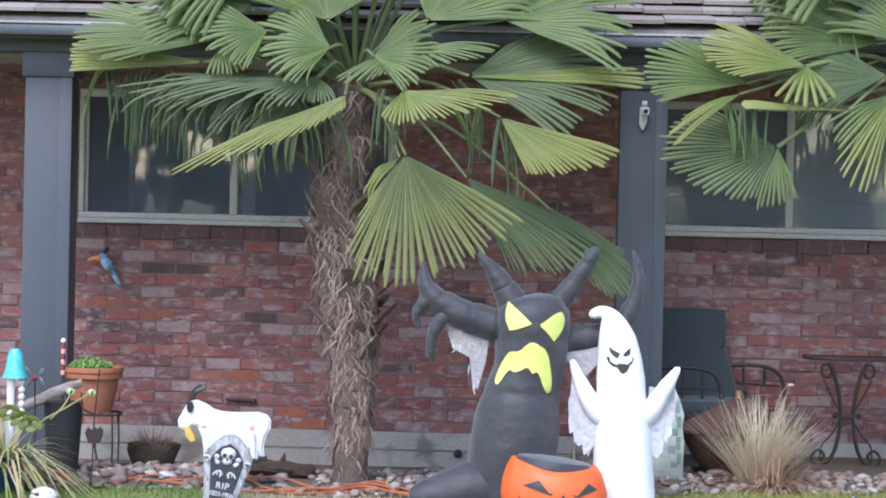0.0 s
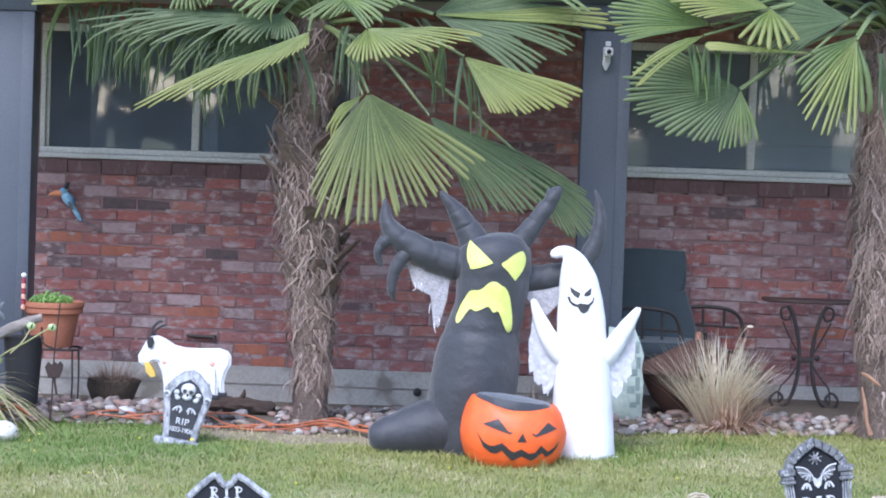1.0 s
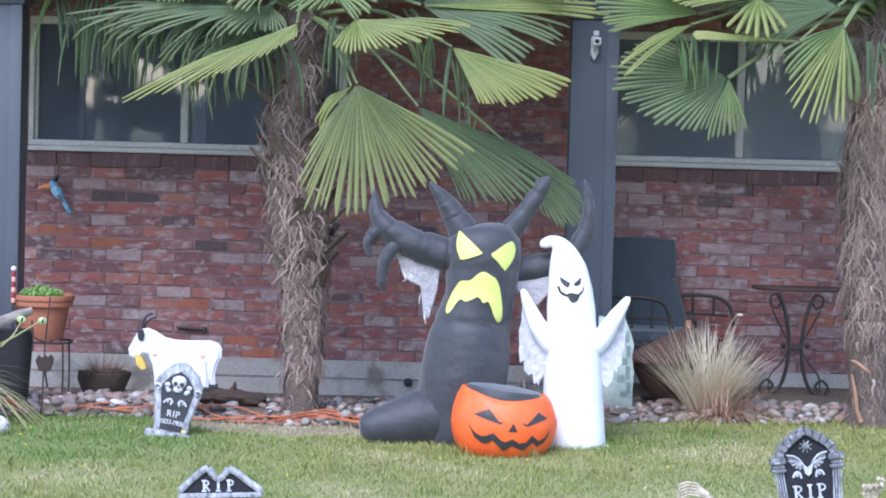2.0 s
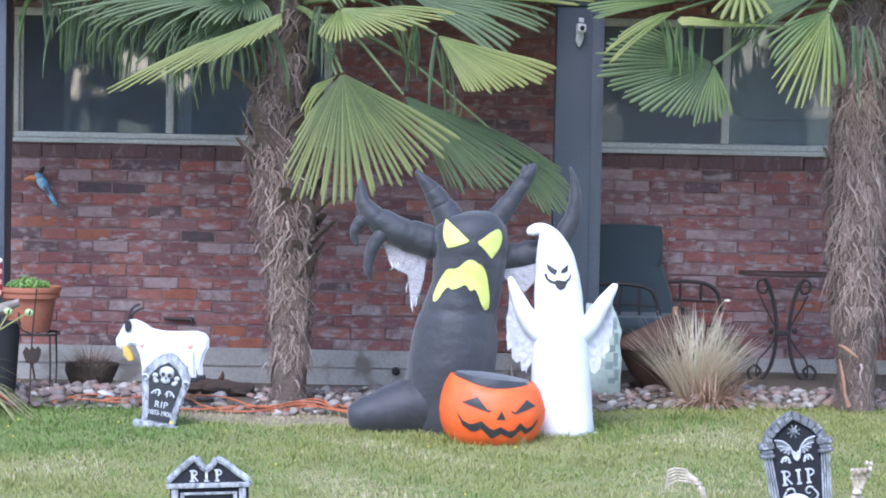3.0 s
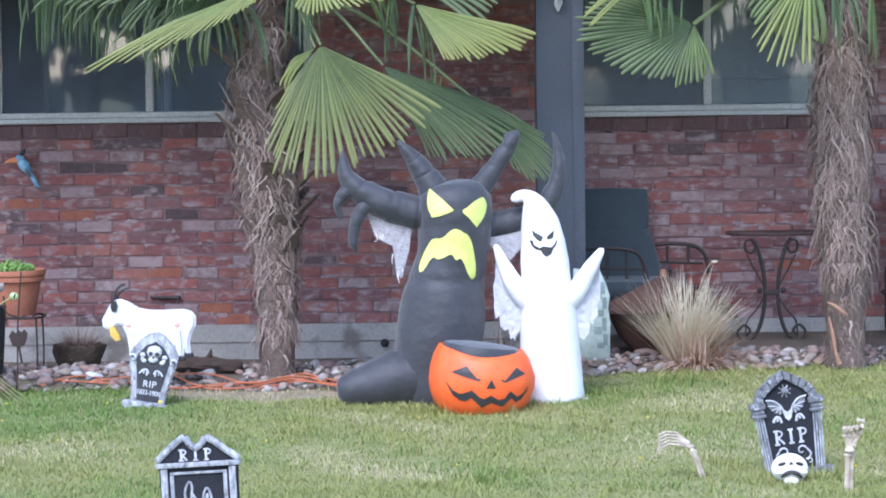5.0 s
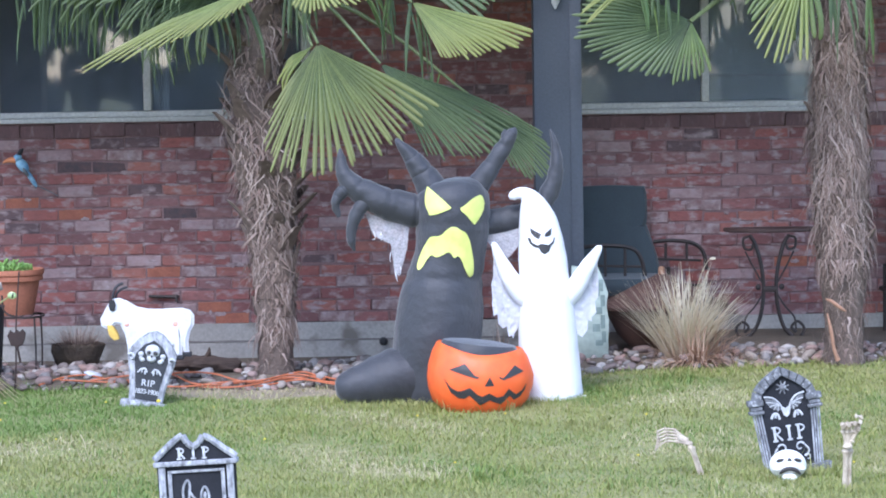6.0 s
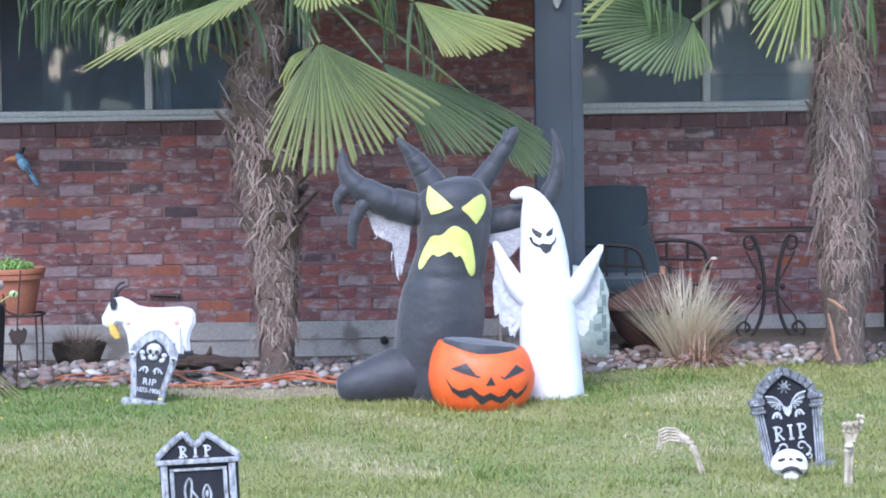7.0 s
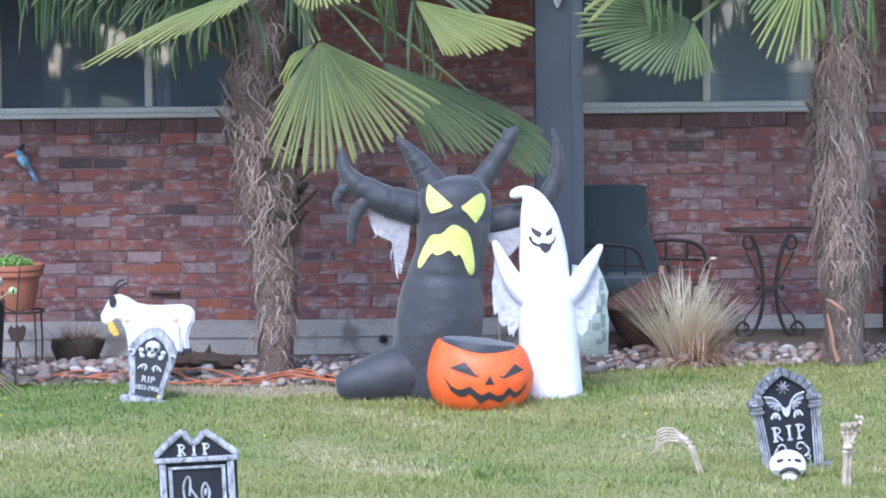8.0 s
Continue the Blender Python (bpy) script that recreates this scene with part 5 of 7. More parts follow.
def tomb_gothic():
    t = thing("tombstone", "black foam tombstone with grey columns, bat and pointed arch", "tombstone", "tombstones")
    bm = bmesh.new()
    plate(bm, [(-0.10, 0.0), (0.10, 0.0), (0.118, 0.26), (0.108, 0.30), (0.075, 0.345), (0.0, 0.392), (-0.075, 0.345), (-0.108, 0.30), (-0.118, 0.26)], -0.018, 0.03, 0.004)
    part("slab", bm, M_TOMB, t)
    boxed("base", (-0.125, 0.145, -0.035, 0.04, -0.01, 0.022), M_TOMBMID, t, 0.006)
    for s in (-1, 1):
        bm = bmesh.new()
        for k in range(4):
            tube(bm, [(s * (0.082 + 0.0095 * k), -0.022, 0.022, 0.0036), (s * (0.097 + 0.0098 * k), -0.022, 0.235, 0.0036)], 4, 8)
        part("column", bm, M_TOMBGREY, t)
        bm = bmesh.new()
        box(bm, s * 0.112 - 0.028, s * 0.112 + 0.028, -0.04, 0.032, 0.235, 0.248, 0.004)
        box(bm, s * 0.112 - 0.023, s * 0.112 + 0.023, -0.036, 0.03, 0.249, 0.266, 0.006)
        box(bm, s * 0.112 - 0.030, s * 0.112 + 0.030, -0.042, 0.034, 0.267, 0.290, 0.005)
        part("capital", bm, M_TOMBMID, t)
        arc = [(s * (0.125 - 0.125 * (i / 5) ** 1.45), 0.291 + 0.115 * (i / 5) ** 0.75) for i in range(6)]
        for i in range(5):
            (xa, za), (xb, zb) = arc[i], arc[i + 1]
            inner = []
            for px, pz in ((xa, za), (xb, zb)):
                ln = math.hypot(px, pz - 0.25)
                inner.append((px - 0.036 * px / ln, pz - 0.036 * (pz - 0.25) / ln))
            bm = bmesh.new()
            q = [(xa, za), (xb, zb), inner[1], inner[0]]
            mx, mz = sum(p[0] for p in q) / 4, sum(p[1] for p in q) / 4
            q = [(mx + (px - mx) * 0.92, mz + (pz - mz) * 0.92) for px, pz in q]
            plate(bm, q, -0.036, 0.028, 0.0025)
            part("arch_stone", bm, M_TOMBMID, t)
    # bat with ribbed wings
    bm = bmesh.new()
    plate(bm, [(0.0, 0.210), (0.012, 0.222), (0.018, 0.245), (0.009, 0.252), (0.0, 0.244), (-0.009, 0.252), (-0.018, 0.245), (-0.012, 0.222)], -0.032, -0.0185, 0.003)
    part("bat_relief", bm, M_TOMBWHITE, t)
    for s in (-1, 1):
        bm = bmesh.new()
        plate(bm, [(s * 0.012, 0.245), (s * 0.030, 0.238), (s * 0.055, 0.252), (s * 0.069, 0.272), (s * 0.077, 0.297), (s * 0.046, 0.291), (s * 0.022, 0.268)][::s], -0.022, -0.0185, 0.001)
        wing = part("bat_wing", bm, M_TOMBMID, t)
        bm = bmesh.new()
        rod(bm, [(s * 0.013, -0.025, 0.246), (s * 0.024, -0.025, 0.270), (s * 0.047, -0.025, 0.291), (s * 0.078, -0.025, 0.298)], 0.0034, 12, 6)
        for ex, ez in ((0.072, 0.276), (0.060, 0.257), (0.046, 0.245), (0.031, 0.237)):
            rod(bm, [(s * 0.020, -0.024, 0.262), (s * (0.5 * ex + 0.012), -0.025, 0.5 * ez + 0.134), (s * ex, -0.024, ez)], 0.0021, 6, 5)
        part("wing_rib", bm, M_TOMBWHITE, wing)
        bm = bmesh.new()
        rod(bm, [(s * 0.028, -0.02, 0.205), (s * 0.034, -0.02, 0.225), (s * 0.048, -0.02, 0.228), (s * 0.06, -0.02, 0.21)], 0.005, 12, 6)
        rod(bm, [(s * 0.04, -0.02, 0.228), (s * 0.044, -0.02, 0.212)], 0.004, 4, 6)
        part("leaf_relief", bm, M_TOMBWHITE, t)
        bm = bmesh.new()
        scroll(bm, s * 0.034, 0.092, 0.019, -0.02, s, 0.0042)
        rod(bm, [(s * 0.052, -0.02, 0.098), (s * 0.066, -0.02, 0.075), (s * 0.050, -0.02, 0.052)], 0.0036, 10, 6)
        scroll(bm, s * 0.058, 0.048, 0.014, -0.02, -s, 0.0035)
        part("scroll_relief", bm, M_TOMBWHITE, t)
    bm = bmesh.new()
    for k in range(8):
        a = k * math.pi / 4 + 0.2
        rod(bm, [(0, -0.019, 0.325), (0.026 * math.cos(a), -0.019, 0.325 + 0.026 * math.sin(a))], 0.003, 4, 5)
    blob(bm, (0, -0.019, 0.325), (0.014, 0.006, 0.014))
    part("star_relief", bm, M_TOMBMID, t)
    serif_rip(t, 0.0, 0.121, 0.058, 0.046, 0.0095, -0.0185)
    return t


def tomb_skull():
    t = thing("tombstone", "grey foam tombstone with skull relief and worn dates", "tombstone", "tombstones")
    bm = bmesh.new()
    plate(bm, [(-0.078, 0.0), (0.078, 0.0), (0.085, 0.10), (0.112, 0.225), (0.112, 0.262), (0.075, 0.315), (0.035, 0.35), (0.0, 0.362), (-0.035, 0.35), (-0.075, 0.315), (-0.112, 0.262), (-0.112, 0.225), (-0.085, 0.10)], -0.016, 0.03, 0.006)
    part("slab", bm, M_TOMBGREY, t)
    bm = bmesh.new()
    plate(bm, [(-0.052, 0.035), (0.052, 0.035), (0.057, 0.10), (0.078, 0.222), (0.075, 0.248), (0.045, 0.29), (0.0, 0.318), (-0.045, 0.29), (-0.075, 0.248), (-0.078, 0.222), (-0.057, 0.10)], -0.0205, -0.0165, 0.002)
    part("panel", bm, M_TOMBPANEL, t, "dark grey sunken panel")
    boxed("base", (-0.115, 0.105, -0.035, 0.04, -0.01, 0.028), M_TOMBGREY, t, 0.008)
    for s in (-1, 1):
        bm = bmesh.new()
        scroll(bm, s * 0.095, 0.228, 0.018, -0.022, s, 0.006)
        part("scroll_relief", bm, M_TOMBWHITE, t)
        bm = bmesh.new()
        rod(bm, [(s * 0.012, -0.024, 0.165), (s * 0.022, -0.024, 0.182), (s * 0.04, -0.024, 0.178), (s * 0.055, -0.024, 0.16)], 0.0045, 10, 6)
        rod(bm, [(s * 0.02, -0.024, 0.18), (s * 0.02, -0.024, 0.155)], 0.004, 4, 6)
        rod(bm, [(s * 0.034, -0.024, 0.18), (s * 0.036, -0.024, 0.162)], 0.0035, 4, 6)
        part("hand_bone_relief", bm, M_TOMBWHITE, t)
    bm = bmesh.new()
    blob(bm, (0, -0.022, 0.268), (0.037, 0.016, 0.032))
    blob(bm, (0, -0.022, 0.233), (0.024, 0.013, 0.018))
    for s in (-1, 1):
        blob(bm, (s * 0.052, -0.022, 0.248), (0.014, 0.008, 0.012))
        blob(bm, (s * 0.043, -0.022, 0.222), (0.013, 0.008, 0.011))
        blob(bm, (s * 0.050, -0.022, 0.230), (0.010, 0.007, 0.009))
    SUBS.append(bm)
    bm = bmesh.new()
    for s in (-1, 1):
        blob(bm, (s * 0.015, -0.035, 0.260), (0.010, 0.006, 0.010))
    blob(bm, (0, -0.034, 0.243), (0.005, 0.006, 0.007))
    part("skull_relief", finish(bm), [M_TOMBWHITE, M_SOCKET], t)
    lettering("lettering", "RIP", 0.042, (0.0, -0.021, 0.115), M_TOMBWHITE, t, 0.003, spacing=1.15, bold=0.0008)
    lettering("lettering", "1833-1906", 0.031, (0.0, -0.021, 0.075), M_TOMBWHITE, t, 0.003, spacing=0.85, bold=0.0004)
    return t


def tomb_gable():
    t = thing("tombstone", "black and grey foam tombstone with notched gable", "tombstone", "tombstones")
    bm = bmesh.new()
    plate(bm, [(-0.13, 0.0), (0.13, 0.0), (0.136, 0.30), (0.136, 0.318), (0.06, 0.378), (0.030, 0.390), (0.016, 0.366), (-0.005, 0.350), (-0.026, 0.368), (-0.042, 0.394), (-0.066, 0.383), (-0.136, 0.322), (-0.136, 0.30)], -0.02, 0.035, 0.004)
    part("slab", bm, M_TOMB, t)
    bm = bmesh.new()
    line = [(-0.142, 0.312), (-0.10, 0.35), (-0.064, 0.379), (-0.040, 0.392), (-0.026, 0.366), (-0.005, 0.350), (0.016, 0.364), (0.030, 0.388), (0.058, 0.374), (0.10, 0.34), (0.142, 0.31)]
    for (xa, za), (xb, zb) in zip(line, line[1:]):
        tube(bm, [(xa, -0.022, za, 0.0115), ((xa + xb) / 2, -0.022, (za + zb) / 2, 0.012), (xb, -0.022, zb, 0.0115)], 4, 8)
    part("gable_edge", bm, M_TOMBGREY, t, "pale grey gable moulding")
    boxed("cornice", (-0.146, 0.146, -0.042, 0.035, 0.287, 0.304), M_TOMBGREY, t, 0.005)
    for s in (-1, 1):
        boxed("side_rail", (s * 0.118 - 0.012, s * 0.118 + 0.012, -0.034, 0.02, 0.0, 0.286), M_TOMBGREY, t, 0.004)
        boxed("inner_rail", (s * 0.092 - 0.007, s * 0.092 + 0.007, -0.028, 0.0, 0.0, 0.262), M_TOMBGREY, t, 0.003)
    boxed("inner_head", (-0.099, 0.099, -0.0285, 0.0, 0.2625, 0.272), M_TOMBGREY, t, 0.003)
    bm = bmesh.new()
    rod(bm, [(-0.045, -0.022, 0.14), (-0.05, -0.022, 0.20), (-0.035, -0.022, 0.235), (-0.025, -0.022, 0.22), (-0.03, -0.022, 0.17)], 0.0045, 14, 6)
    rod(bm, [(-0.03, -0.022, 0.20), (-0.005, -0.022, 0.16), (0.0, -0.022, 0.12)], 0.0045, 10, 6)
    rod(bm, [(0.02, -0.022, 0.14), (0.012, -0.022, 0.18), (0.026, -0.022, 0.212), (0.04, -0.022, 0.18), (0.03, -0.022, 0.14)], 0.0045, 14, 6)
    blob(bm, (0.026, -0.022, 0.18), (0.007, 0.006, 0.014))
    part("relief", bm, M_TOMBGREY, t)
    serif_rip(t, -0.006, 0.308, 0.041, 0.043, 0.0085, -0.0205)
    boxed("base", (-0.16, 0.16, -0.05, 0.05, -0.02, 0.03), M_TOMBGREY, t, 0.006)
    return t


ta = tomb_gothic()
place(ta, 1.412, -4.5, -7.5, -4, 1.055)
tb_ = tomb_skull()
place(tb_, -1.445, -2.43, 9.5, -3, 1.03)
tc = tomb_gable()
place(tc, -0.846, -6.0, -2.6, -3)


# ---- skull and bones on the lawn ----
def skull(x, y, s, z, turn=0, tip=-22, label="white plastic skull lying in the grass", surface=None):
    RX, RY, RZ = 0.0765, 0.085, 0.066
    face = lambda px, pz: -RY * math.sqrt(max(0.05, 1 - (px / RX) ** 2 - (pz / RZ) ** 2))
    bm = bmesh.new()
    blob(bm, (0, 0, 0.0), (RX, RY, RZ), sub=4)
    for v in bm.verts:
        if v.co.z < -0.015:
            v.co.x *= 1 - 2.2 * (-0.015 - v.co.z)
        # brow and hollow temples
        v.co.y -= 0.006 * math.exp(-((v.co.z - 0.034) / 0.010) ** 2) * (v.co.y < -0.04)
    for i in (-1, 1):
        blob(bm, (i * 0.050, -0.052, -0.016), (0.019, 0.022, 0.012), sub=2)
    blob(bm, (-0.004, -0.070, -0.052), (0.033, 0.022, 0.017), sub=3)
    SUBS.append(bm)
    bm = bmesh.new()
    for i in (-1, 1):
        x_e = i * 0.036 - 0.004
        blob(bm, (x_e, face(x_e, 0.019) - 0.002, 0.019), (0.018, 0.009, 0.0078), pose(0, 0, 0, 0, i * 12, i * 24), sub=3)
    rod(bm, [(-0.004, face(0, 0.025), 0.026), (-0.009, face(0, 0.018) - 0.001, 0.015)], 0.0048, 4, 6)
    rod(bm, [(-0.003, face(0, 0.025), 0.026), (0.003, face(0, 0.018) - 0.001, 0.015)], 0.0048, 4, 6)
    tube(bm, [(-0.042, face(0.042, -0.03) - 0.006, -0.034, 0.005), (-0.026, face(0.026, -0.02) - 0.006, -0.022, 0.009), (-0.003, face(0, -0.015) - 0.003, -0.016, 0.009), (0.022, face(0.022, -0.02) - 0.006, -0.023, 0.009), (0.042, face(0.042, -0.03) - 0.006, -0.038, 0.005)], 16, 8)
    bm = finish(bm)
    bmesh.ops.transform(bm, matrix=pose(0, 0, 0, tip, 0, turn) @ Matrix.Scale(s, 4), verts=bm.verts)
    ob = part("skull", bm, [surface or M_SKULL, M_SOCKET])
    ob.location = (x, y, ground_z(x, y) + z)
    return tagged(ob, label, "skull", "skulls")


skull(1.357, -4.72, 0.95, 0.045, 0, -10)
skull(-2.27, -2.55, 0.85, 0.04, -48, -8, "weathered white skull beside the planted pot", M_OLDSKULL)


def bone(owner, a, b, r):
    bm = bmesh.new()
    a, b = Vector(a), Vector(b)
    m, r = (a + b) / 2, r * 1.55
    q = lambda t: a.lerp(b, t)
    tube(bm, [(*a, r * 0.8), (*q(0.06), r * 1.6), (*q(0.16), r), (*m, r * 0.85), (*q(0.84), r), (*q(0.94), r * 1.5), (*b, r * 0.7)], 16, 8)
    part("bone", bm, M_BONE, owner)


arm = thing("skeleton_arm", "tan plastic skeleton arm bent over in the lawn", "skeleton arm", "skeleton arms")
y = -4.63
bone(arm, (1.040, y, -0.03), (0.986, y, 0.115), 0.0055)
bone(arm, (1.026, y - 0.015, -0.03), (0.978, y - 0.012, 0.12), 0.005)
bm = bmesh.new()
blob(bm, (0.977, y, 0.125), (0.015, 0.014, 0.011))
part("wrist", bm, M_BONE, arm)
for k in range(5):
    yy = y - 0.03 + 0.014 * k
    x, z = 0.926 - 0.002 * k, 0.138 + 0.0105 * k
    bone(arm, (0.972, y - 0.01 + 0.004 * k, 0.124 + 0.004 * k), (x, yy, z), 0.0030)
    bone(arm, (x, yy, z), (x - 0.038, yy - 0.003, z + 0.004), 0.0030)
    bone(arm, (x - 0.038, yy - 0.003, z + 0.004), (x - 0.068, yy - 0.005, z - 0.008), 0.0028)
    bone(arm, (x - 0.068, yy - 0.005, z - 0.008), (x - 0.090 + 0.007 * k, yy - 0.006, z - 0.032), 0.0026)
arm = thing("skeleton_arm", "tan plastic skeleton arm upright with curled fingers", "skeleton arm", "skeleton arms")
y = -5.0
bone(arm, (1.537, y, -0.03), (1.545, y, 0.150), 0.0075)
bone(arm, (1.556, y + 0.01, -0.03), (1.560, y + 0.01, 0.150), 0.0065)
bm = bmesh.new()
blob(bm, (1.549, y - 0.012, 0.158), (0.020, 0.014, 0.010))
part("wrist", bm, M_BONE, arm)
for k in range(4):
    x = 1.534 + 0.014 * k
    bone(arm, (1.545 + 0.004 * k, y, 0.162), (x, y - 0.004, 0.215), 0.0045)
    bone(arm, (x, y - 0.004, 0.215), (x - 0.004 + 0.003 * k, y - 0.012, 0.245), 0.0048)
    bone(arm, (x - 0.004 + 0.003 * k, y - 0.012, 0.245), (x - 0.004 + 0.008 * k, y - 0.035, 0.238 + 0.006 * k), 0.0045)
bone(arm, (1.565, y, 0.175), (1.590, y - 0.01, 0.225), 0.005)
bone(arm, (1.590, y - 0.01, 0.225), (1.602, y - 0.015, 0.272), 0.0048)
bone(arm, (1.602, y - 0.015, 0.272), (1.578, y - 0.03, 0.278), 0.004)

# ---- porch slab and furniture ----
SLAB = 0.105
bm = bmesh.new()
box(bm, 0.62, 6, -1.12, -0.021, -0.2, SLAB, 0.01)
tagged(part("porch_slab", bm, M_SLAB), "grey concrete porch slab behind the stone bed", "porch slab", kind="structure")


def cushion(name, dims, parent, m=None, flare=0.0, label=""):
    bm = bmesh.new()
    box(bm, *dims)
    bmesh.ops.subdivide_edges(bm, edges=bm.edges, cuts=7, use_grid_fill=True)
    x0, x1, y0, y1, z0, z1 = dims
    for v in bm.verts:
        u = [(v.co[i] - (dims[2 * i] + dims[2 * i + 1]) / 2) / ((dims[2 * i + 1] - dims[2 * i]) / 2) for i in range(3)]
        k = 1 - 0.07 * (u[0] ** 2 * u[2] ** 2 + u[1] ** 2 * u[2] ** 2 + u[0] ** 2 * u[1] ** 2) ** 0.8
        c = Vector(((x0 + x1) / 2, (y0 + y1) / 2, (z0 + z1) / 2))
        v.co = c + (v.co - c) * k + Vector((noise.noise(v.co * 9), noise.noise(v.co * 9 + Vector((4, 0, 0))), 0)) * 0.006
    for v in bm.verts:
        if v.co.x > (x0 + x1) / 2:
            v.co.x += flare * (z1 - v.co.z) / (z1 - z0)
    if m:
        bmesh.ops.transform(bm, matrix=m, verts=bm.verts)
    return part(name, bm, M_CUSHION, parent, label)


ch = thing("patio_chair", "dark iron patio chair with tall padded green cushions", "chair", "patio chairs", at=(0, 0, 0))
tilt = pose(0.98, -0.42, SLAB + 0.38, -11) @ Matrix.Identity(4)
cushion("back_cushion", (-0.26, 0.19, -0.05, 0.05, -0.08, 0.275), ch, tilt, 0.085)
cushion("head_cushion", (-0.26, 0.185, -0.05, 0.05, 0.235, 0.495), ch, tilt)
cushion("seat_cushion", (0.72, 1.26, -0.92, -0.42, SLAB + 0.28, SLAB + 0.38), ch)
bm = bmesh.new()
rod(bm, [(0.78, -0.72, SLAB + 0.545), (0.92, -0.72, SLAB + 0.55), (1.05, -0.72, SLAB + 0.53), (1.10, -0.72, SLAB + 0.47), (1.12, -0.72, SLAB + 0.36)], 0.011, 24, 8)
rod(bm, [(0.80, -0.72, SLAB + 0.44), (1.10, -0.72, SLAB + 0.43)], 0.007, 6, 6)
part("arm_rail", bm, M_IRON, ch)
for x in (0.90, 1.01):
    bm = bmesh.new()
    rod(bm, [(x, -0.72, SLAB + 0.54), (x, -0.72, SLAB + 0.36)], 0.008, 5, 6)
    part("arm_baluster", bm, M_IRON, ch)
for x, y in ((0.72, -0.72), (1.12, -0.72), (0.70, -0.38), (1.28, -0.36)):
    bm = bmesh.new()
    rod(bm, [(x, y, SLAB), (x, y, SLAB + 0.2), (x, y, SLAB + 0.40)], 0.011, 8, 8)
    part("leg", bm, M_IRON, ch)
bm = bmesh.new()
rod(bm, [(1.20, -0.30, SLAB + 0.54), (1.30, -0.30, SLAB + 0.545), (1.42, -0.30, SLAB + 0.53), (1.48, -0.32, SLAB + 0.48), (1.50, -0.34, SLAB + 0.38)], 0.011, 18, 8)
rod(bm, [(1.22, -0.30, SLAB + 0.44), (1.47, -0.31, SLAB + 0.43)], 0.007, 6, 6)
for x in (1.27, 1.39):
    rod(bm, [(x, -0.30, SLAB + 0.53), (x, -0.30, SLAB + 0.43)], 0.008, 5, 6)
rod(bm, [(1.16, -0.32, SLAB + 0.30), (1.50, -0.34, SLAB + 0.29)], 0.009, 6, 6)
part("side_frame", bm, M_IRON, ch)
bm = bmesh.new()
rod(bm, [(0.70, -0.90, SLAB + 0.27), (1.30, -0.90, SLAB + 0.27), (1.30, -0.40, SLAB + 0.27), (0.70, -0.40, SLAB + 0.27), (0.70, -0.90, SLAB + 0.27)], 0.01, 40, 6)
part("seat_frame", bm, M_IRON, ch)
ch.location = (0, 0.14, 0)
copy_thing(ch, pose(1.80, 0.14, 0, 0, 0, 0))

tbl = thing("console_table", "half round console table on scrolled black iron legs", "table")
TYY = -0.42
bm = bmesh.new()
lathe(bm, [(0.02, 0.0), (0.255, 0.0), (0.262, 0.006), (0.262, 0.016), (0.255, 0.022), (0.02, 0.022)], (1.845, TYY + 0.12, 0.705), 40, 1.0, 0.75)
for v in bm.verts:
    v.co.y = min(v.co.y, TYY + 0.13)
part("tabletop", bm, M_TABLE, tbl)
for s, x0 in ((1, 1.79), (-1, 1.86)):
    for dy in (0.0,):
        bm = bmesh.new()
        yy = TYY - 0.02
        rod(bm, [(x0 - s * 0.075, yy, 0.69), (x0 - s * 0.045, yy, 0.64), (x0 - s * 0.012, yy, 0.52), (x0, yy, 0.39), (x0 - s * 0.012, yy, 0.27), (x0 - s * 0.045, yy, 0.17), (x0 - s * 0.10, yy, SLAB + 0.01)], 0.011, 30, 8)
        part("leg", bm, M_IRON, tbl)
        bm = bmesh.new()
        rod(bm, [(x0 - s * 0.075, yy, 0.685), (x0 - s * 0.11, yy, 0.67), (x0 - s * 0.105, yy, 0.62), (x0 - s * 0.07, yy, 0.61), (x0 - s * 0.055, yy, 0.64)], 0.007, 18, 6)
        rod(bm, [(x0 - s * 0.07, yy, SLAB + 0.02), (x0 - s * 0.13, yy, SLAB + 0.015), (x0 - s * 0.155, yy, SLAB + 0.06), (x0 - s * 0.12, yy, SLAB + 0.10), (x0 - s * 0.085, yy, SLAB + 0.07), (x0 - s * 0.11, yy, SLAB + 0.04)], 0.008, 24, 6)
        rod(bm, [(x0 - s * 0.005, yy, 0.36), (x0 - s * 0.05, yy, 0.29), (x0 - s * 0.10, yy, 0.23), (x0 - s * 0.11, yy, 0.16)], 0.005, 14, 6)
        rod(bm, [(x0 - s * 0.005, yy, 0.42), (x0 - s * 0.06, yy, 0.52), (x0 - s * 0.10, yy, 0.60)], 0.005, 14, 6)
        blob(bm, (x0 - s * 0.03, yy, 0.40), (0.016, 0.01, 0.018))
        part("scroll", bm, M_IRON, tbl)
boxed("collar", (1.785, 1.865, TYY - 0.035, TYY - 0.005, 0.372, 0.404), M_IRON, tbl, 0.006)
fp = thing("fire_bowl", "rust brown fire bowl with a conical lid", "fire bowl")
bm = bmesh.new()
lathe(bm, [(0.03, 0.0), (0.30, 0.0), (0.355, 0.005), (0.355, 0.02), (0.03, 0.185)], (1.175, -1.0, 0.340), 10, 1.0, 0.75)
part("lid", bm, M_COPPER, fp)
bm = bmesh.new()
lathe(bm, [(0.14, 0.0), (0.16, 0.02), (0.24, 0.10), (0.30, 0.22), (0.31, 0.238)], (1.175, -1.0, SLAB), 24, 1.0, 0.75)
part("bowl", bm, M_COPPER, fp)
bm = bmesh.new()
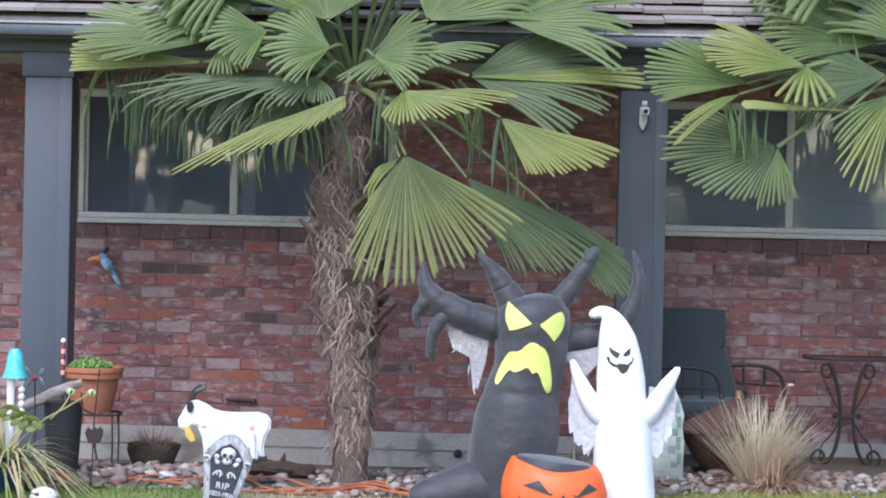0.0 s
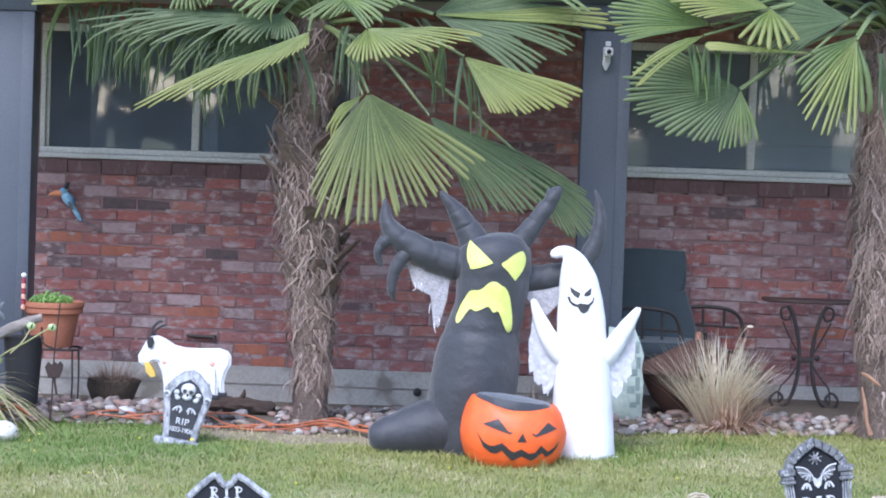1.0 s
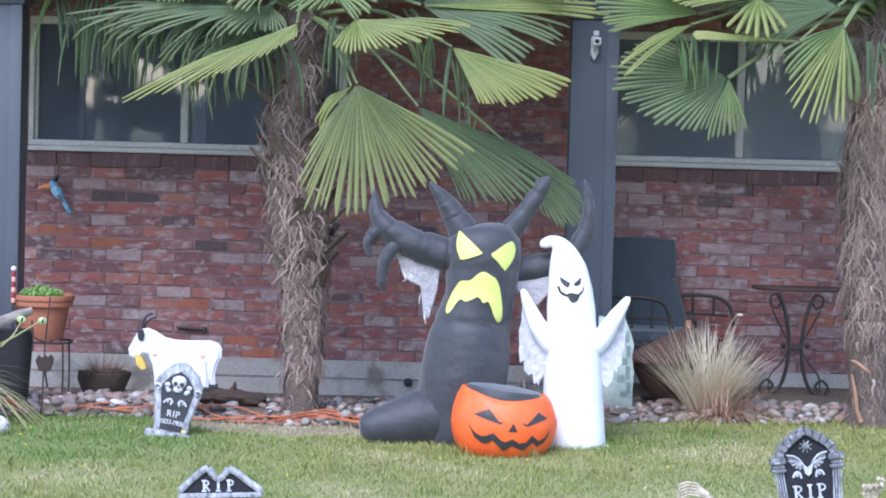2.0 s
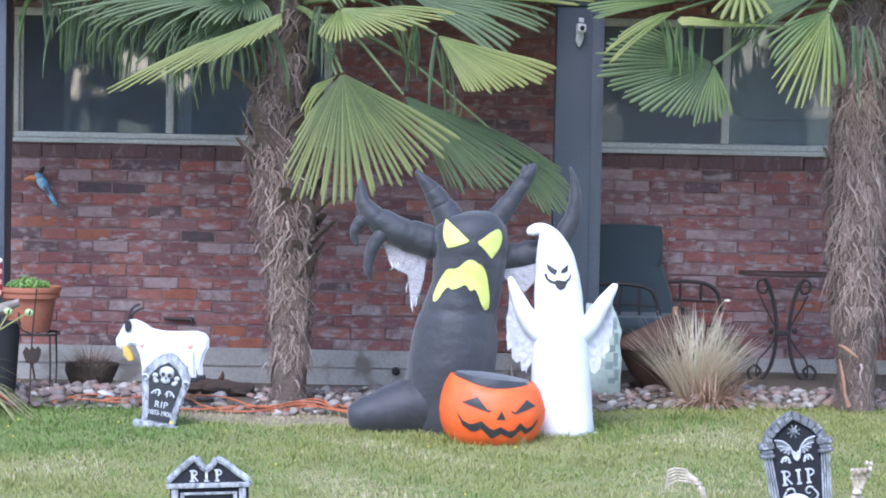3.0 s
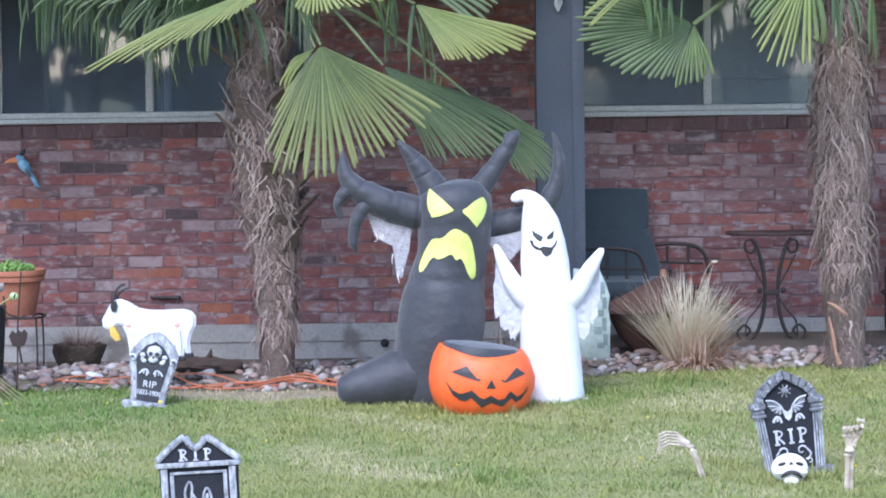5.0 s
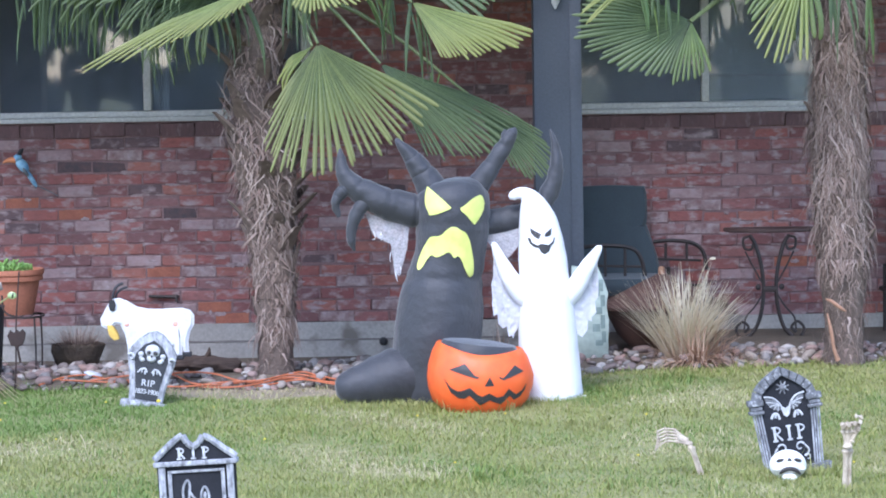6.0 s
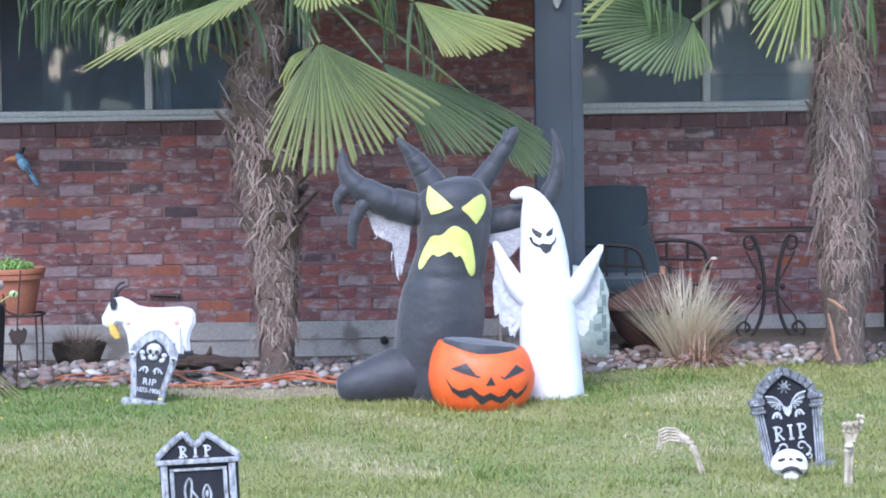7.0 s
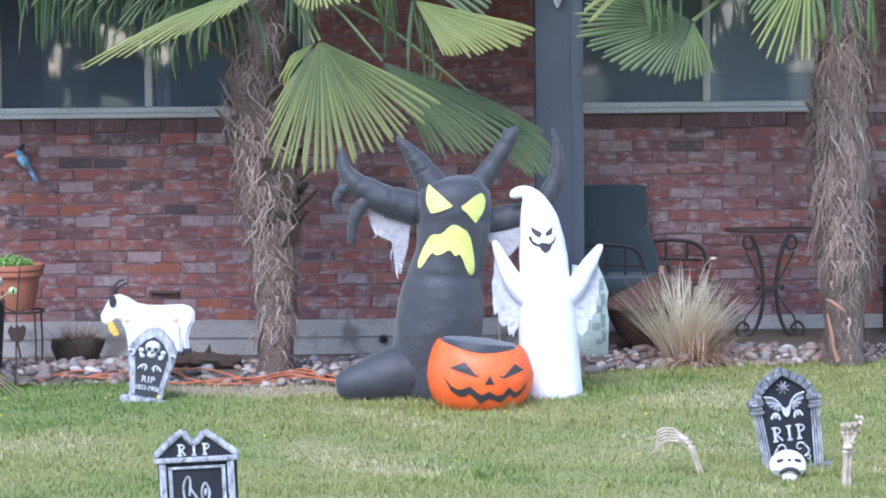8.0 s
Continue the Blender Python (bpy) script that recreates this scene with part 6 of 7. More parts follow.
lathe(bm, [(0.017, 0.0), (0.019, 0.02), (0.017, 0.055), (0.01, 0.06)], (1.175, -1.0, 0.507), 12)
part("peg_handle", bm, M_PEG, fp, "pale wooden peg handle")

sk = thing("garden_sack", "pale green printed plastic sack propped on the porch", "sack")
bm = bmesh.new()
box(bm, 0.68, 0.865, -1.40, -1.24, 0.10, 0.60)
bmesh.ops.subdivide_edges(bm, edges=bm.edges, cuts=6, use_grid_fill=True)
for v in bm.verts:
    u, w = (v.co.x - 0.772) / 0.09, (v.co.z - 0.35) / 0.25
    v.co.y = -1.32 + (v.co.y + 1.32) * (1 - 0.75 * w ** 4) * (1 - 0.4 * u * u)
    v.co.x -= 0.05 * max(0, w) ** 3 * (1 if u > 0 else 0)
    v.co += Vector((noise.noise(v.co * 17), noise.noise(v.co * 13 + Vector((2, 2, 2))), noise.noise(v.co * 15 + Vector((5, 0, 2))))) * 0.014
sb = part("sack_body", bm, M_BAG, sk)
ts = surface_tree(sb)
for x, z, w, h in ((0.825, 0.50, 0.014, 0.03), (0.80, 0.46, 0.02, 0.015), (0.835, 0.42, 0.012, 0.03), (0.81, 0.37, 0.022, 0.018), (0.835, 0.31, 0.012, 0.035), (0.80, 0.28, 0.02, 0.02), (0.84, 0.23, 0.012, 0.03), (0.815, 0.20, 0.02, 0.015)):
    bm = bmesh.new()
    patch(bm, [(x - w, z - h), (x + w, z - h), (x + w, z + h), (x - w, z + h)], ts, 0.003, 0.002, -30, 2)
    part("print_block", bm, M_BAGPRINT, sk)


# ---- plants ----
def blades(name, at, count, length, spread, width, material, seed, parent=None, up=1.0, curl=0.8, base_r=0.05):
    rng = random.Random(seed)
    verts, faces = [], []
    at = Vector(at)
    for _ in range(count):
        h = rng.uniform(0, 2 * math.pi)
        out = Vector((math.cos(h), math.sin(h), 0))
        tang = Vector((-out.y, out.x, 0)).normalized()
        k = rng.random() ** 0.7 * spread
        L = length * rng.uniform(0.55, 1.08)
        p = at + out * base_r * rng.random()
        d = (out * k + Vector((0, 0, up))).normalized()
        b = len(verts)
        st = (0, 0.25, 0.5, 0.75, 1.0)
        sw = rng.uniform(-0.2, 0.2)
        for s in st:
            c = p + d * (L * s) + out * (0.25 * curl * k * L * s * s) - Vector((0, 0, curl * k * L * 0.45 * s ** 2.2)) + tang * (sw * L * s * s)
            w = width * (1 - 0.9 * s ** 1.5)
            verts += [c - tang * w, c + tang * w]
        for j in range(len(st) - 1):
            faces.append((b + 2 * j, b + 2 * j + 1, b + 2 * j + 3, b + 2 * j + 2))
    return raw(name, verts, faces, material, parent)


og = thing("ornamental_grass", "tan dry ornamental grass clump in the stone bed", "grass clump")
tagged(blades("grass_blades", (1.26, -1.32, 0.10), 680, 0.50, 0.85, 0.0052, M_DRY, 21, og, curl=0.45, base_r=0.11), kind="stuff")
tagged(blades("lower_blades", (1.33, -1.40, 0.08), 560, 0.30, 1.7, 0.0036, M_DRYRED, 22, og, curl=0.9, base_r=0.13), kind="stuff")
for k in range(1):
    bm = bmesh.new()
    x = 1.33 + 0.05 * k
    rod(bm, [(1.28, -1.3, 0.15), (x, -1.3, 0.45), (x + 0.05, -1.3, 0.59), (x + 0.09, -1.3, 0.63 - 0.01 * k)], 0.002, 14, 5)
    blob(bm, (x + 0.09, -1.3, 0.625 - 0.01 * k), (0.018, 0.006, 0.008))
    part("seed_stalk", bm, M_DRY, og)

pt = thing("flower_pot", "terracotta flower pot with a green succulent", "flower pot")
PX, PYY = -2.268, -1.2
bm = bmesh.new()
lathe(bm, [(0.06, 0.385), (0.102, 0.385), (0.108, 0.40), (0.132, 0.52), (0.138, 0.556), (0.142, 0.562), (0.157, 0.566), (0.159, 0.588), (0.154, 0.591), (0.163, 0.596), (0.166, 0.61), (0.163, 0.624), (0.150, 0.622), (0.138, 0.60), (0.02, 0.595)], (PX, PYY, 0), 36)
part("pot", bm, M_TERRA, pt)
bm = bmesh.new()
rng = random.Random(9)
for _ in range(240):
    a, r = rng.uniform(0, 6.28), 0.115 * rng.random() ** 0.5
    blob(bm, (PX - 0.01 + r * math.cos(a), PYY + r * math.sin(a), 0.615 + rng.uniform(0, 0.07) * (1 - r / 0.16)), (0.007, 0.005, 0.014), pose(0, 0, 0, rng.uniform(-50, 50), rng.uniform(-50, 50), rng.uniform(0, 180)), 1)
part("succulent", bm, M_SUCC, pt)
st_ = thing("plant_stand", "thin dark wire plant stand under the flower pot", "plant stand")
bm = bmesh.new()
rod(bm, [(PX - 0.125, PYY - 0.11, 0.375), (PX + 0.125, PYY - 0.11, 0.375), (PX + 0.125, PYY + 0.11, 0.375), (PX - 0.125, PYY + 0.11, 0.375), (PX - 0.125, PYY - 0.11, 0.375)], 0.006, 50, 6)
for k in range(5):
    rod(bm, [(PX - 0.10 + 0.05 * k, PYY - 0.11, 0.377), (PX - 0.10 + 0.05 * k, PYY + 0.11, 0.377)], 0.004, 3, 5)
part("top_ring", bm, M_IRON, st_)
for sx in (-1, 1):
    for sy in (-1, 1):
        bm = bmesh.new()
        x, y = PX + sx * 0.125, PYY + sy * 0.11
        rod(bm, [(x, y, 0.372), (x + 0.004 * sx, y, 0.2), (x, y, ground_z(x, y) - 0.01)], 0.005, 8, 6)
        part("leg", bm, M_IRON, st_)

bk = thing("hanging_basket", "old brown coir basket with dead twigs", "basket")
bm = bmesh.new()
lathe(bm, [(0.03, 0.0), (0.085, 0.012), (0.12, 0.06), (0.142, 0.12), (0.147, 0.155), (0.135, 0.165), (0.10, 0.15), (0.02, 0.14)], (-2.0, -0.75, 0.015), 28)
pucker(bm, 0.016, 20)
part("basket", bm, M_COIR, bk)
tagged(blades("dry_growth", (-2.0, -0.75, 0.15), 340, 0.17, 1.9, 0.0022, M_FIBRE, 31, bk, curl=0.3, base_r=0.12), kind="stuff")

bm = bmesh.new()
tube(bm, [(-1.40, -1.52, 0.15, 0.02), (-1.37, -1.52, 0.145, 0.042), (-1.25, -1.52, 0.135, 0.048), (-1.12, -1.51, 0.125, 0.044), (-1.06, -1.50, 0.12, 0.038), (-1.05, -1.50, 0.12, 0.01)], 30, 14)
tube(bm, [(-1.22, -1.53, 0.16, 0.012), (-1.215, -1.53, 0.20, 0.009), (-1.22, -1.53, 0.22, 0.003)], 8, 7)
pucker(bm, 0.024, 22)
tagged(part("log", bm, M_LOG), "short dark bark covered log on the stones", "log")

# ---- orange cords along the bed ----
for k, (off, ph, x0, x1) in enumerate(((0.0, 0.0, -1.95, -0.46), (0.05, 1.3, -1.80, -0.42), (-0.04, 2.6, -1.3, -0.40), (0.09, 4.0, -2.05, -0.6), (-0.02, 5.2, -0.95, -0.35))):
    bm = bmesh.new()
    pts = []
    for i in range(14):
        x = x0 + (x1 - x0) * i / 13
        y = bed_edge(x) + 0.03 + off + 0.07 * math.sin(6.1 * x * (1 + 0.3 * k) + ph) + 0.03 * math.sin(15 * x + 3 * ph)
        pts.append((x, y, ground_z(x, y) + 0.026 + 0.012 * math.sin(5 * x + 2 * ph)))
    rod(bm, pts, 0.0045, 90, 7)
    tagged(part("extension_cord", bm, M_CORD), "orange extension cord lying along the stone bed", "cord", "extension cords")
bm = bmesh.new()
rod(bm, [(-2.52, -1.75, 0.03), (-2.45, -1.78, 0.12), (-2.36, -1.8, 0.13), (-2.27, -1.82, 0.08), (-2.25, -1.83, 0.04)], 0.006, 30, 7)
rod(bm, [(-2.52, -1.72, 0.03), (-2.43, -1.76, 0.095), (-2.34, -1.79, 0.11), (-2.29, -1.82, 0.05)], 0.006, 30, 7)
tagged(part("extension_cord", bm, M_CORD), "orange extension cord coil by the planted pot", "cord", "extension cords")

# ---- small things in the bed ----
df_ = thing("dead_fern", "brown withered fern in the stone bed", "fern")
tagged(blades("fronds", (0.30, -1.52, 0.08), 150, 0.27, 1.3, 0.006, M_FIBRE, 51, df_, curl=1.2, base_r=0.07), kind="stuff")
bm = bmesh.new()
tube(bm, [(-0.344, 0.0, 0.09, 0.024), (-0.344, -0.04, 0.09, 0.024), (-0.340, -0.06, 0.085, 0.018), (-0.338, -0.065, 0.084, 0.004)], 10, 12)
tagged(part("pipe_stub", bm, M_BLACKPOT), "short black pipe stub in the concrete foundation", "pipe")

# ---- things on the wall and post ----
bm = bmesh.new()
blob(bm, (-2.385, -0.06, 1.135), (0.030, 0.026, 0.050), pose(0, 0, 0, 0, -38, 0), 3)
blob(bm, (-2.41, -0.06, 1.175), (0.026, 0.024, 0.024), None, 3)
blob(bm, (-2.335, -0.065, 1.06), (0.015, 0.016, 0.060), pose(0, 0, 0, 0, -32, 0), 3)
SUBS.append(bm)
bm = bmesh.new()
tube(bm, [(-2.405, -0.06, 1.19, 0.014), (-2.39, -0.06, 1.215, 0.013), (-2.375, -0.06, 1.23, 0.003)], 8, 8)
SUBS.append(bm)
bm = bmesh.new()
tube(bm, [(-2.42, -0.065, 1.165, 0.018), (-2.455, -0.065, 1.165, 0.015), (-2.485, -0.065, 1.155, 0.008), (-2.497, -0.065, 1.146, 0.001)], 12, 10)
SUBS.append(bm)
bm = bmesh.new()
blob(bm, (-2.362, -0.085, 1.095), (0.010, 0.008, 0.030), pose(0, 0, 0, 0, -32, 0), 2)
rod(bm, [(-2.33, -0.05, 1.05), (-2.31, -0.05, 1.0)], 0.006, 4, 6)
rod(bm, [(-2.335, -0.05, 1.03), (-2.25, -0.05, 0.99), (-2.187, -0.05, 0.955)], 0.003, 8, 6)
rod(bm, [(-2.36, -0.03, 1.10), (-2.36, 0.005, 1.10)], 0.005, 3, 6)
tagged(part("bird_ornament", finish(bm), [M_BIRDBLUE, M_DARKPAINT, M_BIRDORANGE, M_WING]), "blue painted bird ornament with orange beak on the brick wall", "wall ornament")
bm = bmesh.new()
tube(bm, [(-1.685, -0.03, 0.372, 0.006), (-1.64, -0.03, 0.368, 0.010), (-1.56, -0.03, 0.366, 0.010), (-1.525, -0.03, 0.366, 0.014), (-1.512, -0.03, 0.364, 0.007)], 14, 8)
rod(bm, [(-1.60, -0.03, 0.366), (-1.60, 0.005, 0.366)], 0.006, 3, 6)
rod(bm, [(-1.525, -0.04, 0.365), (-1.525, -0.045, 0.335)], 0.007, 4, 6)
tagged(part("wall_hook", bm, M_IRON), "dark iron bracket fixed to the brick wall", "bracket")
sc = thing("security_camera", "small white security camera on the porch post", "security camera")
bm = bmesh.new()
box(bm, 0.600, 0.642, -1.185, -1.1565, 1.975, 2.07, 0.012)
lathe(bm, [(0.004, -0.03), (0.020, 0.0), (0.020, 0.02), (0.004, 0.022)], (0.618, -1.172, 1.975), 16, 1, 0.5)
part("mount_plate", bm, M_PLASTIC, sc)
bm = bmesh.new()
box(bm, 0.606, 0.652, -1.235, -1.186, 2.02, 2.066, 0.014)
part("camera_body", bm, M_PLASTIC, sc)
bm = bmesh.new()
blob(bm, (0.630, -1.236, 2.043), (0.013, 0.008, 0.013))
part("eyepiece", bm, M_LENS, sc)
boxed("bracket", (0.612, 0.640, -1.20, -1.157, 2.072, 2.098), M_PLASTIC, sc, 0.005)

# ---- corner by the left post ----
mu = thing("garden_bell", "turquoise glazed bell ornament on white beads", "garden ornament")
bm = bmesh.new()
lathe(bm, [(0.005, 0.15), (0.022, 0.147), (0.036, 0.125), (0.043, 0.09), (0.052, 0.035), (0.066, 0.005), (0.066, 0.0), (0.05, 0.004), (0.01, 0.01)], (-2.548, -1.9, 0.606), 24)
part("bell", bm, M_TURQ, mu)
for k in range(6):
    bm = bmesh.new()
    blob(bm, (-2.513, -1.9, 0.585 - 0.037 * k), (0.018, 0.018, 0.02))
    part("bead", bm, M_BEAD, mu)
bm = bmesh.new()
lathe(bm, [(0.010, 0.0), (0.022, 0.0), (0.020, 0.2), (0.023, 0.3), (0.019, 0.42), (0.022, 0.56), (0.008, 0.575)], (-2.568, -1.9, 0.04), 14)
part("pole", bm, M_BEAD, mu)
bp = thing("glazed_pot", "dark blue glazed pot with yellowing strap leaves", "plant pot")
bm = bmesh.new()
lathe(bm, [(0.03, 0.0), (0.09, 0.0), (0.12, 0.06), (0.13, 0.14), (0.125, 0.18), (0.135, 0.195), (0.115, 0.20), (0.02, 0.17)], (-2.60, -2.05, 0.03), 28)
part("pot", bm, M_BLUE, bp)
tagged(blades("strap_leaves", (-2.60, -2.05, 0.18), 120, 0.36, 1.9, 0.009, M_DRYGREEN, 41, bp, curl=1.5, base_r=0.08), kind="stuff")
tagged(blades("dead_leaves", (-2.55, -2.08, 0.22), 70, 0.46, 2.4, 0.010, M_DRYGREEN, 42, bp, curl=2.2, base_r=0.08), kind="stuff")
for k, (x, y, z) in enumerate(((-2.47, -2.12, 0.42), (-2.42, -2.14, 0.40), (-2.53, -2.1, 0.45))):
    bm = bmesh.new()
    for q in range(5):
        a = q * 1.26 + k
        blob(bm, (x + 0.036 * math.cos(a), y - 0.01, z + 0.026 * math.sin(a)), (0.030, 0.003, 0.019), pose(0, 0, 0, 30 * math.sin(a), 40 * math.cos(a), 0), 2)
    part("green_leaf", bm, M_LEAF_Y, bp)
bb = thing("nursery_pot", "black plastic tub standing by the post", "tub")
bm = bmesh.new()
lathe(bm, [(0.03, 0.0), (0.075, 0.0), (0.095, 0.30), (0.10, 0.40), (0.105, 0.42), (0.09, 0.42), (0.02, 0.40)], (-2.36, -1.55, 0.04), 24)
part("tub", bm, M_BLACKPOT, bb)
bm = bmesh.new()
tube(bm, [(-2.62, -1.7, 0.40, 0.02), (-2.5, -1.65, 0.46, 0.028), (-2.38, -1.6, 0.52, 0.03), (-2.27, -1.55, 0.565, 0.02)], 18, 9)
pucker(bm, 0.01, 30)
tagged(part("driftwood", bm, M_WOODGREY), "grey weathered driftwood branch leaning on the tub", "driftwood")
fs = thing("striped_stake", "red and white striped garden stake", "garden stake")
for k in range(6):
    bm = bmesh.new()
    lathe(bm, [(0.007, 0.0), (0.012, 0.004), (0.012, 0.024), (0.007, 0.028)], (-2.41, -1.30, 0.58 + 0.028 * k), 12)
    part("stripe", bm, M_REDP if k % 2 else M_PINK, fs)
bm = bmesh.new()
blob(bm, (-2.41, -1.30, 0.762), (0.015, 0.015, 0.015))
part("knob", bm, M_BEAD, fs)
bm = bmesh.new()
rod(bm, [(-2.41, -1.30, 0.59), (-2.41, -1.30, 0.0)], 0.007, 4, 7)
part("stake", bm, M_IRON, fs)
df = thing("winged_stake", "garden stake with grey metal wings and red bead", "garden stake")
for k, (dx, dz, a) in enumerate(((-0.035, 0.03, 35), (0.032, 0.028, -25), (-0.03, -0.03, -40), (0.035, -0.02, 30))):
    bm = bmesh.new()
    blob(bm, (-2.475 + dx, -1.75, 0.60 + dz), (0.010, 0.003, 0.026), pose(0, 0, 0, 0, -a, 0), 2)
    part("wing", bm, M_WING, df)
bm = bmesh.new()
blob(bm, (-2.475, -1.757, 0.595), (0.016, 0.014, 0.014))
part("bead", bm, M_REDP, df)
bm = bmesh.new()
rod(bm, [(-2.475, -1.75, 0.60), (-2.47, -1.75, 0.3), (-2.47, -1.75, 0.0)], 0.004, 6, 6)
part("stem", bm, M_IRON, df)
ey = thing("eye_stake", "garden stake with two green glass eyes", "garden stake")
for x, z in ((-2.229, 0.560), (-2.125, 0.556)):
    bm = bmesh.new()
    blob(bm, (x, -2.1, z), (0.023, 0.010, 0.019), None, 3)
    e = part("eyeball", bm, M_GREENEYE, ey)
    bm = bmesh.new()
    blob(bm, (x + 0.004, -2.11, z), (0.004, 0.005, 0.014), pose(0, 0, 0, 0, 14, 0), 2)
    part("pupil", bm, M_LENS, e)
bm = bmesh.new()
rod(bm, [(-2.14, -2.1, 0.55), (-2.25, -2.1, 0.48), (-2.40, -2.1, 0.38), (-2.45, -2.1, 0.2), (-2.46, -2.1, 0.0)], 0.004, 20, 6)
rod(bm, [(-2.229, -2.1, 0.55), (-2.27, -2.1, 0.48), (-2.33, -2.1, 0.42)], 0.004, 10, 6)
part("stem", bm, M_DRYGREEN, ey)
ms = thing("leaf_stake", "rusty metal stake with a dark twin lobed leaf", "garden stake")
bm = bmesh.new()
plate(bm, [(-2.142, 0.262), (-2.128, 0.285), (-2.110, 0.292), (-2.098, 0.325), (-2.094, 0.352), (-2.110, 0.372), (-2.124, 0.356), (-2.14, 0.37), (-2.152, 0.352), (-2.172, 0.366), (-2.188, 0.338), (-2.178, 0.312), (-2.170, 0.288), (-2.152, 0.285)], -1.91, -1.895, 0.004)
part("leaf", bm, M_RUST, ms)
bm = bmesh.new()
rod(bm, [(-2.165, -1.9, 0.0), (-2.15, -1.9, 0.15), (-2.142, -1.9, 0.40), (-2.12, -1.9, 0.66)], 0.004, 14, 6)
rod(bm, [(-2.142, -1.9, 0.30), (-2.125, -1.9, 0.20)], 0.006, 5, 6)
rod(bm, [(-2.14, -1.9, 0.43), (-2.20, -1.9, 0.46), (-2.21, -1.9, 0.54)], 0.005, 8, 6)
part("stake", bm, M_RUST, ms)
bm = bmesh.new()
tube(bm, [(1.965, -1.63, 0.43, 0.005), (1.99, -1.66, 0.42, 0.009), (2.035, -1.67, 0.385, 0.009), (2.06, -1.67, 0.37, 0.003)], 12, 8)
tagged(part("leaf_stub", bm, M_PEG), "orange brown dead palm stub by the trunk", "palm stub", "palm stubs")
bm = bmesh.new()
tube(bm, [(1.965, -1.66, 0.36, 0.004), (1.982, -1.68, 0.27, 0.010), (1.995, -1.69, 0.18, 0.009), (2.015, -1.69, 0.12, 0.013)], 14, 8)
tagged(part("leaf_stub", bm, M_PEG), "orange brown dead palm stub by the trunk", "palm stub", "palm stubs")
bm = bmesh.new()
blob(bm, (-1.80, -1.62, 0.105), (0.05, 0.025, 0.014), pose(0, 0, 0, 10, 12, 10), 2)
pucker(bm, 0.01, 40)
tagged(part("wrapper", bm, M_LITTER), "crumpled pale plastic wrapper on the stones", "litter")


# ---- lawn blades ----
def lawn():
    rs = np.random.RandomState(7)
    n = 330000
    x = rs.uniform(-3.3, 3.3, n)
    y = rs.uniform(-7.0, -1.3, n)
    edge = np.interp(x, [p[0] for p in BED_EDGE], [p[1] for p in BED_EDGE]) + 0.03 * np.sin(7 * x) + 0.02 * np.sin(17 * x + 1)
    keep = y < edge + rs.uniform(-0.06, 0.05, n)
    # a worn strip before the tree
    bare = (np.hypot((x + 0.85) / 0.70, (y - edge) / 0.40) < 1) & (rs.rand(n) < 0.70)
    keep &= ~bare
    x, y, edge = x[keep], y[keep], edge[keep]
    n = len(x)
    t = np.clip((y + 4.4) / 2.6, 0, 1)
    s = t * t * (3 - 2 * t)
    u = np.clip(x / 1.3, 0, 1)
    z = 0.05 * s + 0.03 * s * u * u * (3 - 2 * u) - 0.004
    clump = 0.5 + 0.5 * np.sin(9 * x + 3 * np.sin(4 * y)) * np.sin(8 * y + 2 * np.sin(5 * x))
    h = rs.uniform(0.010, 0.027, n) * (0.7 + 0.6 * clump)
    tuft = np.sin(21 * x + 2.3 * np.sin(13 * y)) * np.sin(17 * y + 1.9 * np.sin(11 * x) + 0.7) + 0.4 * np.sin(5 * x - 7 * y)
    h *= 1 + 1.0 * np.clip((tuft - 0.75) / 0.3, 0, 1)
    tall = rs.rand(n) < 0.012
    h[tall] *= 1.9
    by = (np.hypot((x - 0.15) / 0.75, (y + 2.5) / 0.35) < 1.1) | (y > edge - 0.05)
    h[by] *= 1.5
    a = rs.uniform(0, 2 * np.pi, n)
    lean = rs.uniform(0.3, 1.6, n) * h
    w = rs.uniform(0.0010, 0.0023, n)
    dx, dy = np.cos(a), np.sin(a)
    px, py = -dy * w, dx * w
    v = np.zeros((n, 5, 3), np.float32)
    v[:, 0] = np.stack([x - px, y - py, z], 1)
    v[:, 1] = np.stack([x + px, y + py, z], 1)
    mx, my, mz = x + 0.35 * lean * dx, y + 0.35 * lean * dy, z + 0.6 * h
    v[:, 2] = np.stack([mx + 0.8 * px, my + 0.8 * py, mz], 1)
    v[:, 3] = np.stack([mx - 0.8 * px, my - 0.8 * py, mz], 1)
    v[:, 4] = np.stack([x + lean * dx, y + lean * dy, z + h], 1)
    b = (np.arange(n) * 5)[:, None]
    loops = np.concatenate([b + [0, 1, 2, 3], b + [3, 2, 4]], 1).ravel().astype(np.int32)
    me = bpy.data.meshes.new("grass")
    me.vertices.add(5 * n)
    me.vertices.foreach_set("co", v.ravel())
    me.loops.add(7 * n)
    me.loops.foreach_set("vertex_index", loops)
    me.polygons.add(2 * n)
    st = (np.arange(n) * 7)[:, None] + np.array([0, 4])
    me.polygons.foreach_set("loop_start", st.ravel().astype(np.int32))
    lush = 1.1 * np.clip((-0.75 - x) / 0.9, 0, 1) * np.clip((y + 3.7) / 0.8, 0, 1) + 0.5 * (np.hypot((x - 0.9) / 0.5, (y + 2.2) / 0.35) < 1)
    patch_g = np.sin(1.7 * x + 1.1 * np.sin(2.9 * y) + 2.0) * np.sin(2.6 * y + 1.6 * np.sin(1.5 * x)) + 0.3 * np.sin(9 * x + 4 * y)
    lush = lush + 0.5 * np.clip((patch_g - 0.25) / 0.7, 0, 1)
    pick = (rs.rand(n) < lush).astype(np.int32)
